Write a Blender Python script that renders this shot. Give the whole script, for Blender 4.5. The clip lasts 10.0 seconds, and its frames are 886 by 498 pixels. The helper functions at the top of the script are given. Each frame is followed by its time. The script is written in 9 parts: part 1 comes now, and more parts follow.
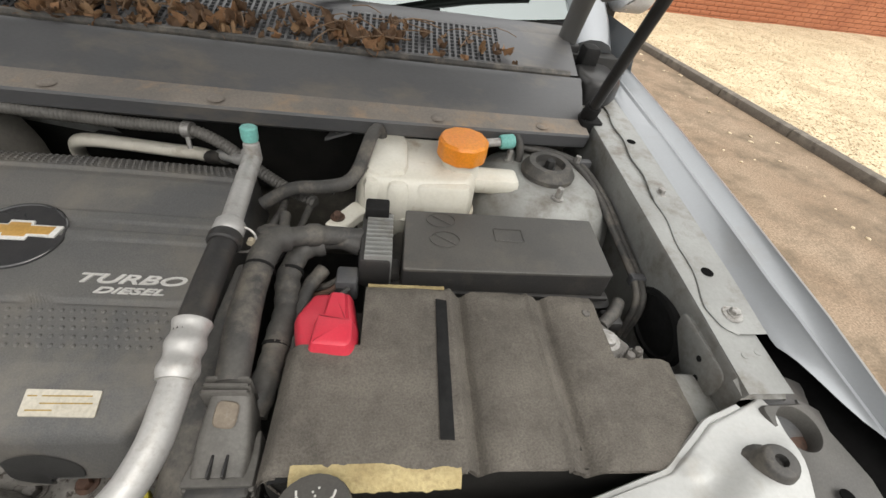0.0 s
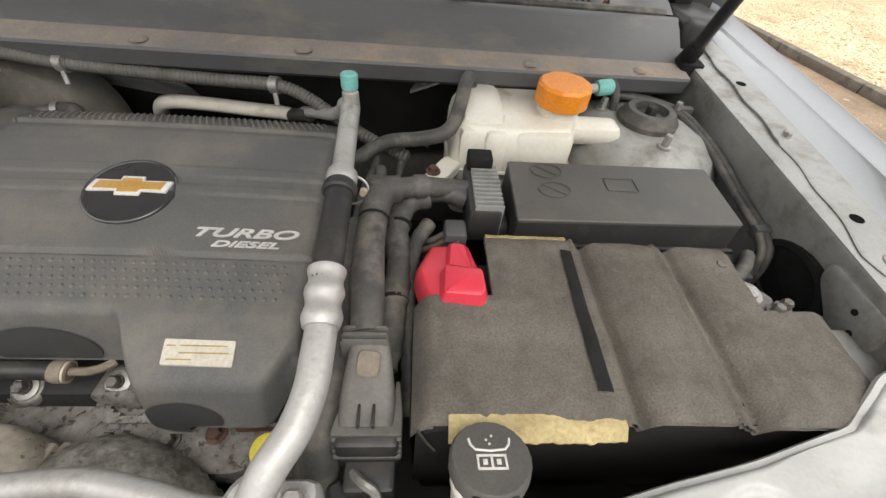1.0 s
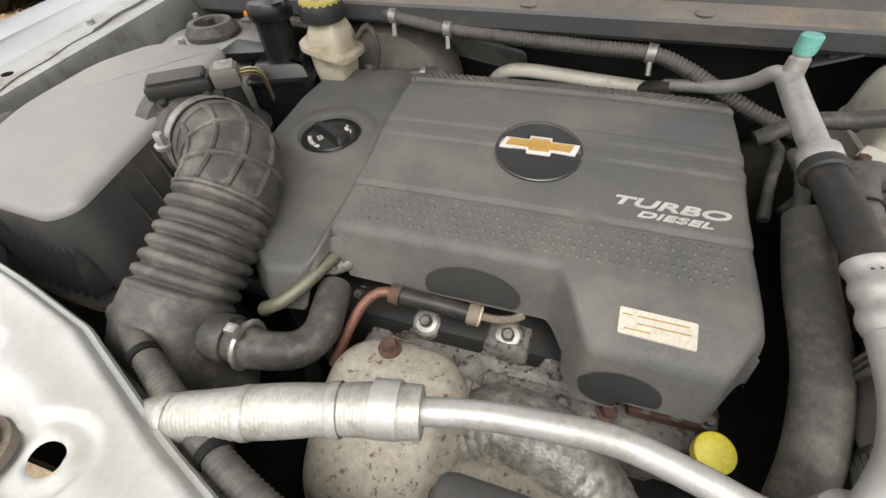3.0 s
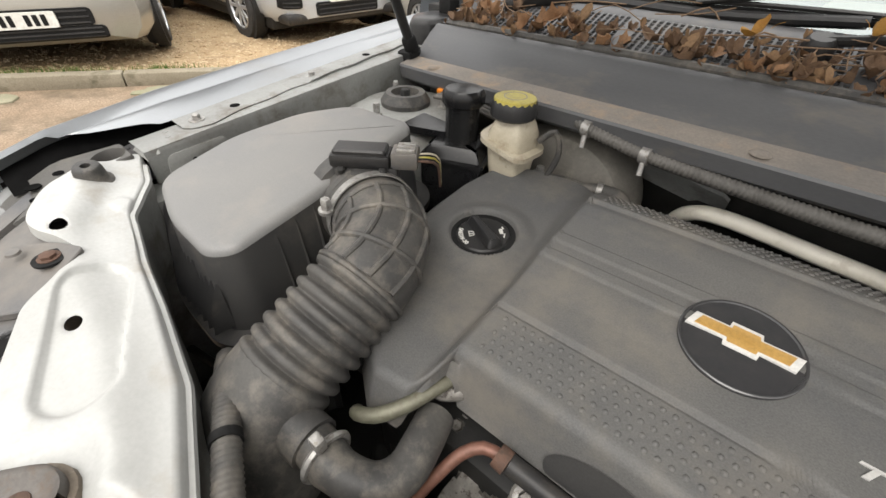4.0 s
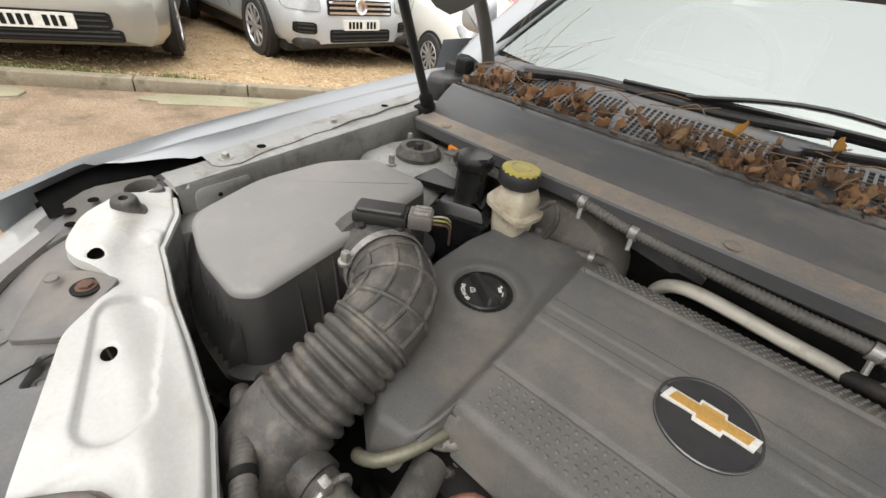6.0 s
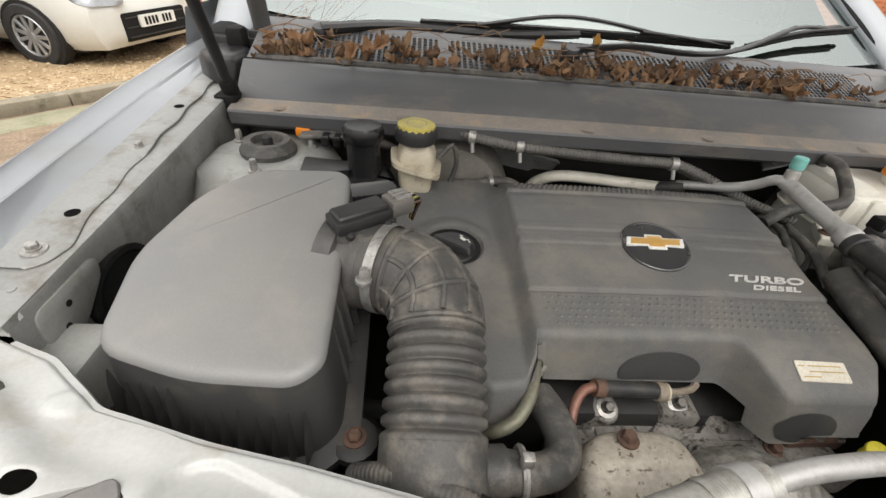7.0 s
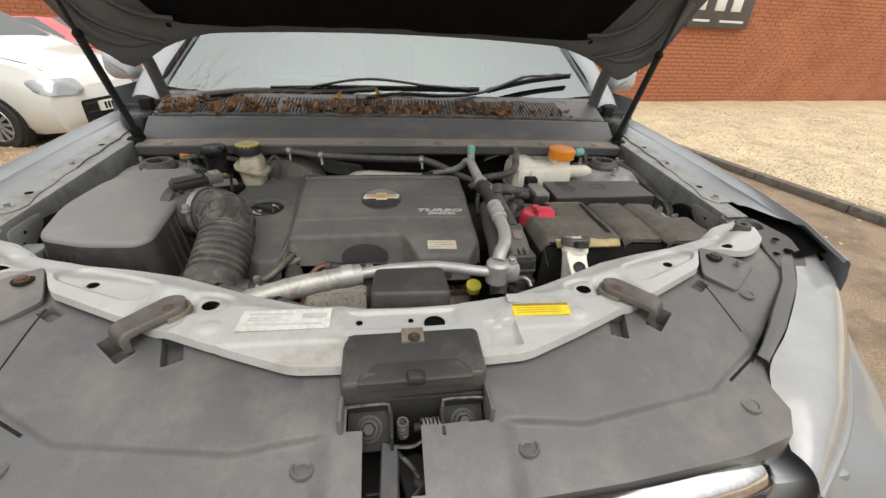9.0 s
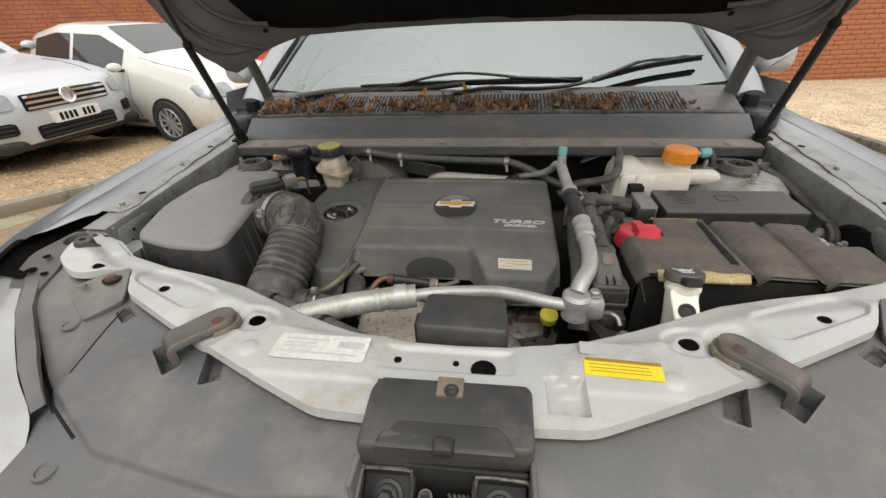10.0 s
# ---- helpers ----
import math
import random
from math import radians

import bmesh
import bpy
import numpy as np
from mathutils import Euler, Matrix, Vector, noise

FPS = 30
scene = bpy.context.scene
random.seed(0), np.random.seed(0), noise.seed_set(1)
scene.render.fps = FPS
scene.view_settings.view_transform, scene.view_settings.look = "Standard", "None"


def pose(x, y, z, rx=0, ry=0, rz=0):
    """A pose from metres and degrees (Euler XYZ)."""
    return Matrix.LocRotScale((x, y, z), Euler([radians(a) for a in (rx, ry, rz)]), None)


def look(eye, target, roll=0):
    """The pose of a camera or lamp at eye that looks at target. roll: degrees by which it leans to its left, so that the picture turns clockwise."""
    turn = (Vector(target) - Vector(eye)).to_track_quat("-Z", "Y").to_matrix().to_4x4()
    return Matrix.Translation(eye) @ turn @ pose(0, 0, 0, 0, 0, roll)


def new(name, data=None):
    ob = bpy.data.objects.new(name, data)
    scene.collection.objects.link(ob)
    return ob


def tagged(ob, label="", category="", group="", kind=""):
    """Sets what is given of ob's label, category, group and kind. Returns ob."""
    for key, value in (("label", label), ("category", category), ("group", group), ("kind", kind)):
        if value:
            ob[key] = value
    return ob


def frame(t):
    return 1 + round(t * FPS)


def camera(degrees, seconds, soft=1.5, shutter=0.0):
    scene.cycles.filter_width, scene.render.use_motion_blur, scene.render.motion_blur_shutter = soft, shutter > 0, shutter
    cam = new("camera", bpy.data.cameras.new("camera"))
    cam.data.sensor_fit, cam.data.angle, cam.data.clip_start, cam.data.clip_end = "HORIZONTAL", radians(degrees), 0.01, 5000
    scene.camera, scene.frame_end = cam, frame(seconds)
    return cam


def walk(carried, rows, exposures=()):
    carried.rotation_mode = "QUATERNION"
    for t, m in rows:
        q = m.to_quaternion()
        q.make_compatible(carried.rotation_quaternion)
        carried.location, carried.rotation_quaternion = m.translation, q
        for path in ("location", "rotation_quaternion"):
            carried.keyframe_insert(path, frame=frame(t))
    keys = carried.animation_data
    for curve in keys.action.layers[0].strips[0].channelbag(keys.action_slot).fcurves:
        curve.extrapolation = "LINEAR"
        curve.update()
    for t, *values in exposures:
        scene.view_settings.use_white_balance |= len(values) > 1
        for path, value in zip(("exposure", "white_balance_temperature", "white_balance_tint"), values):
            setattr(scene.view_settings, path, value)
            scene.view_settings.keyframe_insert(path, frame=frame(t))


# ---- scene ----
cam = camera(95.0, 10.0)
METRES, EYE, TILT, LEAN, TURN = 2.35, 1.346, -42.86, -7.51, -3.78
ROWS = [
    (0.0, 0.0, 0.0, 0.0, -0.0, 0.0, -0.0),
    (0.5, 0.0084, 0.0356, -0.004, 0.58, -2.82, -0.01),
    (1.0, -0.044, 0.0101, -0.0127, 3.76, -3.25, 0.94),
    (1.5, -0.0877, -0.0023, -0.0248, 6.56, -4.05, 0.59),
    (2.0, -0.1035, -0.0005, -0.0268, 10.58, -4.76, -0.62),
    (2.5, -0.1396, -0.0016, -0.027, 15.81, -5.11, -3.23),
    (3.0, -0.174, -0.0051, -0.0287, 21.79, -5.14, -7.0),
    (4.5, -0.215, 0.0239, 0.0199, 43.06, -0.35, -33.25),
    (5.0, -0.2031, 0.0324, 0.0387, 44.12, -0.35, -36.97),
    (5.5, -0.1854, 0.0081, 0.0294, 43.64, 0.21, -36.64),
    (7.0, -0.3263, -0.0558, -0.0182, 3.25, 5.74, 0.7),
    (7.5, -0.3445, -0.0821, -0.0289, -7.88, 3.69, 8.71),
    (8.0, -0.3202, -0.1739, -0.0661, -7.11, 8.92, 9.13),
    (8.5, -0.2339, -0.2076, -0.1205, -3.95, 13.67, 6.3),
    (9.0, -0.1539, -0.2107, -0.153, 0.96, 13.39, 6.26),
    (9.5, -0.1219, -0.1818, -0.1416, 14.07, 14.25, -1.67),
    (10.0, -0.1265, -0.1707, -0.1228, 14.37, 12.8, -0.35),
]
walk(cam, [(t, pose(0.379, 0.100, EYE, TILT, LEAN, TURN) @ pose(METRES * x, METRES * y, METRES * z, 90 + pitch, roll, yaw)) for t, x, y, z, yaw, pitch, roll in ROWS],
     exposures=((0.0, 1.0, 6700, 9), (1.0, 1.15, 6750, 10), (2.0, 1.4, 6750, 10), (3.0, 1.42, 6750, 10), (4.5, 1.30, 6750, 10), (5.5, 1.25, 6750, 10), (7.5, 1.10, 6750, 10), (8.0, 0.78, 6750, 10), (8.5, 0.72, 6750, 10), (10.0, 0.72, 6750, 10)))
# ---- world, sun ----
world = bpy.data.worlds.new("overcast")
scene.world = world
world.use_nodes = True
wn = world.node_tree.nodes
sky = wn.new("ShaderNodeTexSky")
sky.sky_type = 'NISHITA'
sky.sun_disc = False
sky.sun_elevation, sky.sun_rotation = radians(61), radians(159)
sky.dust_density = 4.0
grey = wn.new("ShaderNodeHueSaturation")
grey.inputs["Saturation"].default_value = 0.22
world.node_tree.links.new(sky.outputs[0], grey.inputs["Color"])
# an overcast dome, far brighter overhead than at the horizon
dome_co, dome_z, dome = wn.new("ShaderNodeTexCoord"), wn.new("ShaderNodeSeparateXYZ"), wn.new("ShaderNodeMapRange")
world.node_tree.links.new(dome_co.outputs["Generated"], dome_z.inputs[0])
world.node_tree.links.new(dome_z.outputs["Z"], dome.inputs[0])
dome.inputs[3].default_value, dome.inputs[4].default_value = 1.3, 10.0
dome_mix = wn.new("ShaderNodeMix")
dome_mix.data_type = 'RGBA'
dome_mix.inputs[0].default_value = 0.8
world.node_tree.links.new(grey.outputs[0], dome_mix.inputs[6])
world.node_tree.links.new(dome.outputs[0], dome_mix.inputs[7])
world.node_tree.links.new(dome_mix.outputs[2], wn["Background"].inputs[0])
wn["Background"].inputs[1].default_value = 0.15
sun_data = bpy.data.lights.new("sun", 'SUN')
sun_data.energy, sun_data.angle, sun_data.color = 0.5, radians(40), (1.0, 0.97, 0.93)
sun = new("sun", sun_data)
sun.matrix_world = look((1.0, -2.6, 5.5), (0, 0, 0.5))


# ---- materials ----
def surf(name, a, b, scale=8.0, rough=0.5, metal=0.0, bump=0.1, fine=180.0, stain=None, stain_at=(0.55, 0.7), rough_b=None,
         spec=0.5, stretch=None, trans=0.0, coat=0.0, grainy=0.13, ior=1.5):
    """A surface of two mixed tones with fine relief, and stains of a third tone."""
    m = bpy.data.materials.new(name)
    m.use_nodes = True
    nt = m.node_tree
    n, l = nt.nodes, nt.links
    p = n["Principled BSDF"]
    co = n.new("ShaderNodeTexCoord")
    src = co.outputs["Object"]
    if stretch:
        mp = n.new("ShaderNodeMapping")
        mp.inputs["Scale"].default_value = stretch
        l.new(src, mp.inputs[0])
        src = mp.outputs[0]

    def noise_node(s, detail, rgh=0.6):
        t = n.new("ShaderNodeTexNoise")
        t.inputs["Scale"].default_value = s
        t.inputs["Detail"].default_value = detail
        t.inputs["Roughness"].default_value = rgh
        l.new(src, t.inputs["Vector"])
        return t

    def ramp(sock, lo, hi):
        r = n.new("ShaderNodeMapRange")
        r.inputs[1].default_value, r.inputs[2].default_value = lo, hi
        l.new(sock, r.inputs[0])
        return r.outputs[0]

    def mix(f, c1, c2):
        x = n.new("ShaderNodeMix")
        x.data_type = 'RGBA'
        l.new(f, x.inputs[0])
        for i, c in ((6, c1), (7, c2)):
            if isinstance(c, tuple):
                x.inputs[i].default_value = (*c, 1)
            else:
                l.new(c, x.inputs[i])
        return x.outputs[2]

    big = noise_node(scale, 6)
    small = noise_node(fine, 3)
    f = ramp(big.outputs[0], 0.35, 0.65)
    col = mix(f, a, b)
    grain = n.new("ShaderNodeMix")
    grain.data_type = 'RGBA'
    grain.blend_type = 'MULTIPLY'
    grain.inputs[0].default_value = 1.0
    l.new(col, grain.inputs[6])
    gr = n.new("ShaderNodeMapRange")
    gr.inputs[1].default_value, gr.inputs[2].default_value, gr.inputs[3].default_value, gr.inputs[4].default_value = 0.3, 0.7, 1 - grainy, 1 + grainy
    l.new(small.outputs[0], gr.inputs[0])
    cmb = n.new("ShaderNodeCombineColor")
    for i in range(3):
        l.new(gr.outputs[0], cmb.inputs[i])
    l.new(cmb.outputs[0], grain.inputs[7])
    col = grain.outputs[2]
    if stain:
        st = noise_node(scale * 1.7, 8, 0.7)
        col = mix(ramp(st.outputs[0], *stain_at), col, stain)
    l.new(col, p.inputs["Base Color"])
    rb = rough if rough_b is None else rough_b
    rr = n.new("ShaderNodeMapRange")
    rr.inputs[3].default_value, rr.inputs[4].default_value = rough, rb
    l.new(f, rr.inputs[0])
    l.new(rr.outputs[0], p.inputs["Roughness"])
    p.inputs["Metallic"].default_value = metal
    p.inputs["Specular IOR Level"].default_value = spec
    p.inputs["Transmission Weight"].default_value = trans
    p.inputs["IOR"].default_value = ior
    p.inputs["Coat Weight"].default_value = coat
    if bump:
        bm_ = n.new("ShaderNodeBump")
        bm_.inputs["Strength"].default_value = bump
        bm_.inputs["Distance"].default_value = 0.002
        l.new(small.outputs[0], bm_.inputs["Height"])
        l.new(bm_.outputs[0], p.inputs["Normal"])
    return m


PANEL = surf("pale silver paint", (0.465, 0.47, 0.458), (0.40, 0.402, 0.388), 7, 0.42, 0.10, 0.03, 260, (0.31, 0.27, 0.22), (0.55, 0.80), 0.55, grainy=0.05)
PAINT = surf("silver body paint", (0.275, 0.29, 0.305), (0.255, 0.268, 0.283), 3, 0.32, 0.45, 0.0, 300, (0.235, 0.235, 0.232), (0.58, 0.8), 0.4, coat=0.5, grainy=0.02)
BAY = surf("dull grey bay paint", (0.31, 0.315, 0.30), (0.235, 0.233, 0.22), 9, 0.5, 0.15, 0.04, 220, (0.125, 0.108, 0.088), (0.50, 0.72), 0.65, grainy=0.06)
BLACK = surf("dusty black plastic", (0.022, 0.022, 0.023), (0.036, 0.034, 0.032), 9, 0.42, 0, 0.12, 420, (0.075, 0.066, 0.055), (0.53, 0.78), 0.55, spec=0.4, ior=1.5)
SHROUD = surf("weathered black shroud plastic", (0.066, 0.067, 0.072), (0.108, 0.106, 0.103), 2.8, 0.40, 0, 0.05, 500, (0.190, 0.168, 0.142), (0.47, 0.76), 0.52, spec=0.6, grainy=0.14)
COVER = surf("engine cover plastic", (0.092, 0.092, 0.092), (0.124, 0.120, 0.113), 6, 0.46, 0, 0.18, 620, (0.18, 0.163, 0.138), (0.48, 0.80), 0.56, spec=0.26, ior=1.45, grainy=0.16)
RUBBER = surf("dusty rubber", (0.042, 0.041, 0.040), (0.078, 0.074, 0.068), 16, 0.52, 0, 0.10, 300, (0.17, 0.152, 0.128), (0.48, 0.72), 0.6, spec=0.4, ior=1.5, grainy=0.12)
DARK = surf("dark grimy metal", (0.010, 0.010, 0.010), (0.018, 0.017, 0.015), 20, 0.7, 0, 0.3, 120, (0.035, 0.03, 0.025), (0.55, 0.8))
COWL = surf("grey black cowl plastic", (0.066, 0.068, 0.073), (0.094, 0.094, 0.096), 6, 0.40, 0, 0.06, 400, (0.17, 0.147, 0.118), (0.54, 0.78), 0.55, spec=0.55, stretch=(0.4, 1, 1), grainy=0.06)
LIP = surf("dusty cowl lip", (0.15, 0.135, 0.12), (0.22, 0.19, 0.16), 9, 0.7, 0, 0.15, 300, (0.31, 0.22, 0.14), (0.5, 0.72))
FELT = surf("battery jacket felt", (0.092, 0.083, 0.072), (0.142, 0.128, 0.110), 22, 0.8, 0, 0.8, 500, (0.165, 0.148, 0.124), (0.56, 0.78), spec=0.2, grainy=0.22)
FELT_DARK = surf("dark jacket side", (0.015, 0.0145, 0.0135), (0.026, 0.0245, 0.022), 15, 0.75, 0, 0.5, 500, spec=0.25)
FOAM = surf("yellowed foam edge", (0.36, 0.285, 0.145), (0.45, 0.37, 0.20), 30, 0.9, 0, 0.7, 300, (0.24, 0.185, 0.10), (0.55, 0.75), spec=0.1)
RED = surf("faded red plastic", (0.56, 0.03, 0.055), (0.60, 0.05, 0.075), 18, 0.36, 0, 0.06, 400, (0.48, 0.09, 0.10), (0.6, 0.8), grainy=0.05)
ORANGE = surf("orange plastic", (0.78, 0.27, 0.02), (0.72, 0.22, 0.015), 20, 0.4, 0, 0.08, 300)
TANK = surf("milky tank plastic", (0.70, 0.68, 0.61), (0.62, 0.59, 0.50), 9, 0.35, 0, 0.02, 200, (0.36, 0.27, 0.17), (0.57, 0.74), grainy=0.04)
TEAL = surf("teal cap plastic", (0.14, 0.42, 0.38), (0.18, 0.46, 0.42), 30, 0.5, 0, 0.05, 300, (0.30, 0.45, 0.40), (0.55, 0.8))
YELLOW = surf("yellow plastic", (0.44, 0.37, 0.07), (0.36, 0.30, 0.06), 25, 0.45, 0, 0.1, 300, (0.18, 0.15, 0.065), (0.52, 0.75))
ALU = surf("dull aluminium", (0.455, 0.448, 0.436), (0.38, 0.373, 0.36), 20, 0.40, 0.35, 0.03, 260, (0.23, 0.208, 0.178), (0.52, 0.76), 0.48, grainy=0.06)
FOIL = surf("foil sleeve", (0.44, 0.43, 0.40), (0.36, 0.35, 0.32), 18, 0.40, 0.35, 0.3, 160, (0.24, 0.21, 0.17), (0.54, 0.72))
KNIT = surf("knitted foil blanket", (0.36, 0.35, 0.32), (0.25, 0.24, 0.215), 30, 0.42, 0.4, 1.0, 95, (0.14, 0.12, 0.095), (0.52, 0.68), grainy=0.45)
CAST = surf("cast engine metal", (0.235, 0.222, 0.203), (0.155, 0.145, 0.13), 60, 0.55, 0.25, 0.35, 140, (0.055, 0.045, 0.037), (0.53, 0.62))
SHIELD = surf("heat shield steel", (0.43, 0.39, 0.33), (0.35, 0.315, 0.26), 75, 0.55, 0.15, 0.15, 160, (0.13, 0.10, 0.075), (0.57, 0.63))
RUST = surf("rusty metal", (0.088, 0.050, 0.036), (0.128, 0.070, 0.047), 40, 0.8, 0.1, 0.5, 150, (0.055, 0.038, 0.028), (0.50, 0.64))
STEEL = surf("bolt steel", (0.40, 0.39, 0.37), (0.28, 0.27, 0.255), 90, 0.45, 0.6, 0.15, 300, (0.14, 0.11, 0.085), (0.55, 0.7))
CHROME = surf("chrome", (0.80, 0.80, 0.81), (0.76, 0.76, 0.77), 4, 0.12, 1.0, 0.0, 100)
GOLD = surf("gold emblem", (0.55, 0.33, 0.10), (0.50, 0.29, 0.08), 50, 0.4, 0.3, 0.1, 300)
WHITE = surf("white lettering", (0.62, 0.61, 0.58), (0.55, 0.54, 0.51), 60, 0.6, 0, 0.0, 300)
LABEL = surf("aged paper label", (0.47, 0.44, 0.37), (0.42, 0.385, 0.315), 30, 0.55, 0, 0.0, 300, (0.32, 0.28, 0.21), (0.55, 0.75))
PLATEWHITE = surf("washed out white plate", (0.60, 0.60, 0.57), (0.52, 0.515, 0.48), 14, 0.5, 0, 0.08, 120, (0.40, 0.37, 0.31), (0.58, 0.75))
AMBER = surf("brown print", (0.26, 0.17, 0.03), (0.32, 0.21, 0.04), 40, 0.5, 0, 0.0, 300)
LABEL_Y = surf("yellow sticker", (0.78, 0.60, 0.04), (0.74, 0.56, 0.03), 30, 0.5, 0, 0.0, 300)
# painted in for the shade inside holes and the wing gap
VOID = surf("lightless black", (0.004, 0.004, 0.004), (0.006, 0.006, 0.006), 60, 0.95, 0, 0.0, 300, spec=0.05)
INK = surf("printed ink", (0.010, 0.010, 0.010), (0.016, 0.016, 0.016), 60, 0.7, 0, 0.0, 300, spec=0.15)
FADED = surf("washed out print", (0.42, 0.41, 0.39), (0.50, 0.49, 0.47), 40, 0.6, 0, 0.0, 200)
GREY_INK = surf("faded ink", (0.22, 0.21, 0.18), (0.28, 0.26, 0.22), 60, 0.7, 0, 0.0, 300)
# air box lid: pale top and dark side tones paint in skylight and shade
LID = surf("dusty lid plastic with sky light", (0.145, 0.145, 0.145), (0.182, 0.178, 0.170), 4, 0.5, 0, 0.10, 600, (0.235, 0.215, 0.19), (0.52, 0.78), 0.56, spec=0.8, ior=1.55, grainy=0.07)
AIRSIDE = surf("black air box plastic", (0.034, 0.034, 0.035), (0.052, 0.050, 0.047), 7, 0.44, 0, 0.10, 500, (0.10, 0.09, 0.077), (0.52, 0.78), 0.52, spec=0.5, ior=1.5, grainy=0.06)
LETTER = surf("worn pale lettering", (0.50, 0.49, 0.47), (0.42, 0.41, 0.39), 60, 0.6, 0, 0.0, 300)
YELLOW_V = surf("bright yellow plastic", (0.60, 0.52, 0.05), (0.52, 0.44, 0.04), 25, 0.45, 0, 0.1, 300)
LOOMGREY = surf("dusty grey conduit", (0.095, 0.091, 0.084), (0.125, 0.118, 0.107), 12, 0.6, 0, 0.05, 300, (0.06, 0.056, 0.05), (0.5, 0.7))
RESBLACK = surf("glossy black tank plastic", (0.009, 0.009, 0.010), (0.014, 0.014, 0.014), 20, 0.24, 0, 0.03, 400, (0.035, 0.032, 0.028), (0.58, 0.8), spec=0.35)
BULK = surf("dull bulkhead paint", (0.15, 0.14, 0.122), (0.10, 0.092, 0.078), 11, 0.6, 0.05, 0.2, 200, (0.21, 0.19, 0.162), (0.52, 0.74), grainy=0.1)
GRIME = surf("grimy brown paint", (0.20, 0.165, 0.125), (0.13, 0.105, 0.08), 30, 0.7, 0, 0.1, 300, (0.28, 0.25, 0.21), (0.54, 0.74))
ENAMEL = surf("glossy dark emblem enamel", (0.034, 0.034, 0.036), (0.048, 0.047, 0.047), 20, 0.24, 0, 0.0, 300, coat=0.6, grainy=0.03)
CAPBLACK = surf("black cap plastic", (0.016, 0.016, 0.017), (0.026, 0.025, 0.024), 25, 0.36, 0, 0.06, 400, (0.05, 0.046, 0.041), (0.6, 0.8), spec=0.35)
WETBLACK = surf("damp dark plastic", (0.036, 0.036, 0.036), (0.050, 0.049, 0.048), 9, 0.5, 0, 0.1, 500, spec=0.3)
OLIVE = surf("dull olive steel", (0.17, 0.165, 0.12), (0.12, 0.115, 0.085), 40, 0.5, 0.3, 0.1, 200, (0.08, 0.07, 0.05), (0.55, 0.7))
DUSTLID = surf("dust covered black lid", (0.058, 0.056, 0.053), (0.090, 0.085, 0.077), 8, 0.48, 0, 0.1, 500, (0.11, 0.098, 0.083), (0.52, 0.75), 0.58, spec=0.5, ior=1.5)
RAILTOP = surf("pale rail paint", (0.28, 0.285, 0.275), (0.23, 0.232, 0.222), 12, 0.45, 0.15, 0.03, 240, (0.14, 0.122, 0.10), (0.50, 0.70), grainy=0.06)
TAN_TANK = surf("stained tan plastic", (0.50, 0.45, 0.35), (0.40, 0.35, 0.26), 14, 0.4, 0, 0.03, 200, (0.20, 0.15, 0.095), (0.52, 0.72), grainy=0.05)
GRAVEL_P = surf("pale straw gravel bed", (0.46, 0.375, 0.25), (0.58, 0.48, 0.33), 1.6, 0.9, 0, 1.0, 55, (0.36, 0.28, 0.175), (0.5, 0.68), spec=0.2, grainy=0.3)
STONE_P = surf("pale straw stone", (0.50, 0.40, 0.26), (0.68, 0.58, 0.42), 9, 0.8, 0, 0.3, 120, (0.34, 0.25, 0.15), (0.5, 0.62), spec=0.3)
GRIMY = surf("grimy bolt metal", (0.16, 0.15, 0.138), (0.10, 0.092, 0.083), 70, 0.5, 0.4, 0.3, 200, (0.045, 0.038, 0.03), (0.50, 0.62))
PALE_LENS = surf("milky clear lens", (0.340, 0.344, 0.340), (0.281, 0.289, 0.289), 6, 0.2, 0.1, 0.0, 60, (0.27, 0.26, 0.24), (0.50, 0.75), coat=0.5, grainy=0.04)
CREAM = surf("cream pipe paint", (0.74, 0.70, 0.61), (0.66, 0.62, 0.53), 25, 0.4, 0, 0.02, 200, (0.48, 0.43, 0.34), (0.56, 0.76), grainy=0.04)
PAD = surf("hood insulation felt", (0.006, 0.006, 0.006), (0.010, 0.010, 0.009), 12, 0.95, 0, 0.5, 300, spec=0.1)
HOODIN = surf("hood inner paint", (0.156, 0.158, 0.156), (0.129, 0.130, 0.127), 5, 0.45, 0.2, 0.02, 260, (0.115, 0.105, 0.09), (0.55, 0.8), grainy=0.03)
ARMGREY = surf("brown grey weathered metal", (0.088, 0.080, 0.073), (0.142, 0.128, 0.116), 22, 0.52, 0.2, 0.12, 400, (0.105, 0.070, 0.045), (0.52, 0.70), 0.6, grainy=0.12)
LEAF = surf("dry leaf", (0.165, 0.098, 0.056), (0.105, 0.066, 0.041), 60, 0.8, 0, 0.3, 300, (0.19, 0.12, 0.07), (0.55, 0.75))
LEAF_B = surf("tan dry leaf", (0.28, 0.175, 0.095), (0.19, 0.115, 0.06), 60, 0.8, 0, 0.3, 300)
LEAF_Y = surf("yellow leaf", (0.42, 0.23, 0.05), (0.34, 0.17, 0.035), 60, 0.7, 0, 0.2, 300)
LEAF_O = surf("orange brown dry leaf", (0.31, 0.172, 0.088), (0.21, 0.118, 0.060), 60, 0.75, 0, 0.3, 300, (0.14, 0.075, 0.035), (0.55, 0.75))
TWIG = surf("dry stalk", (0.16, 0.10, 0.06), (0.24, 0.16, 0.10), 80, 0.8, 0, 0.2, 300)
GRAVEL = surf("golden gravel bed", (0.30, 0.215, 0.125), (0.40, 0.30, 0.18), 2.2, 0.9, 0, 1.0, 55, (0.23, 0.165, 0.10), (0.5, 0.7), spec=0.2)
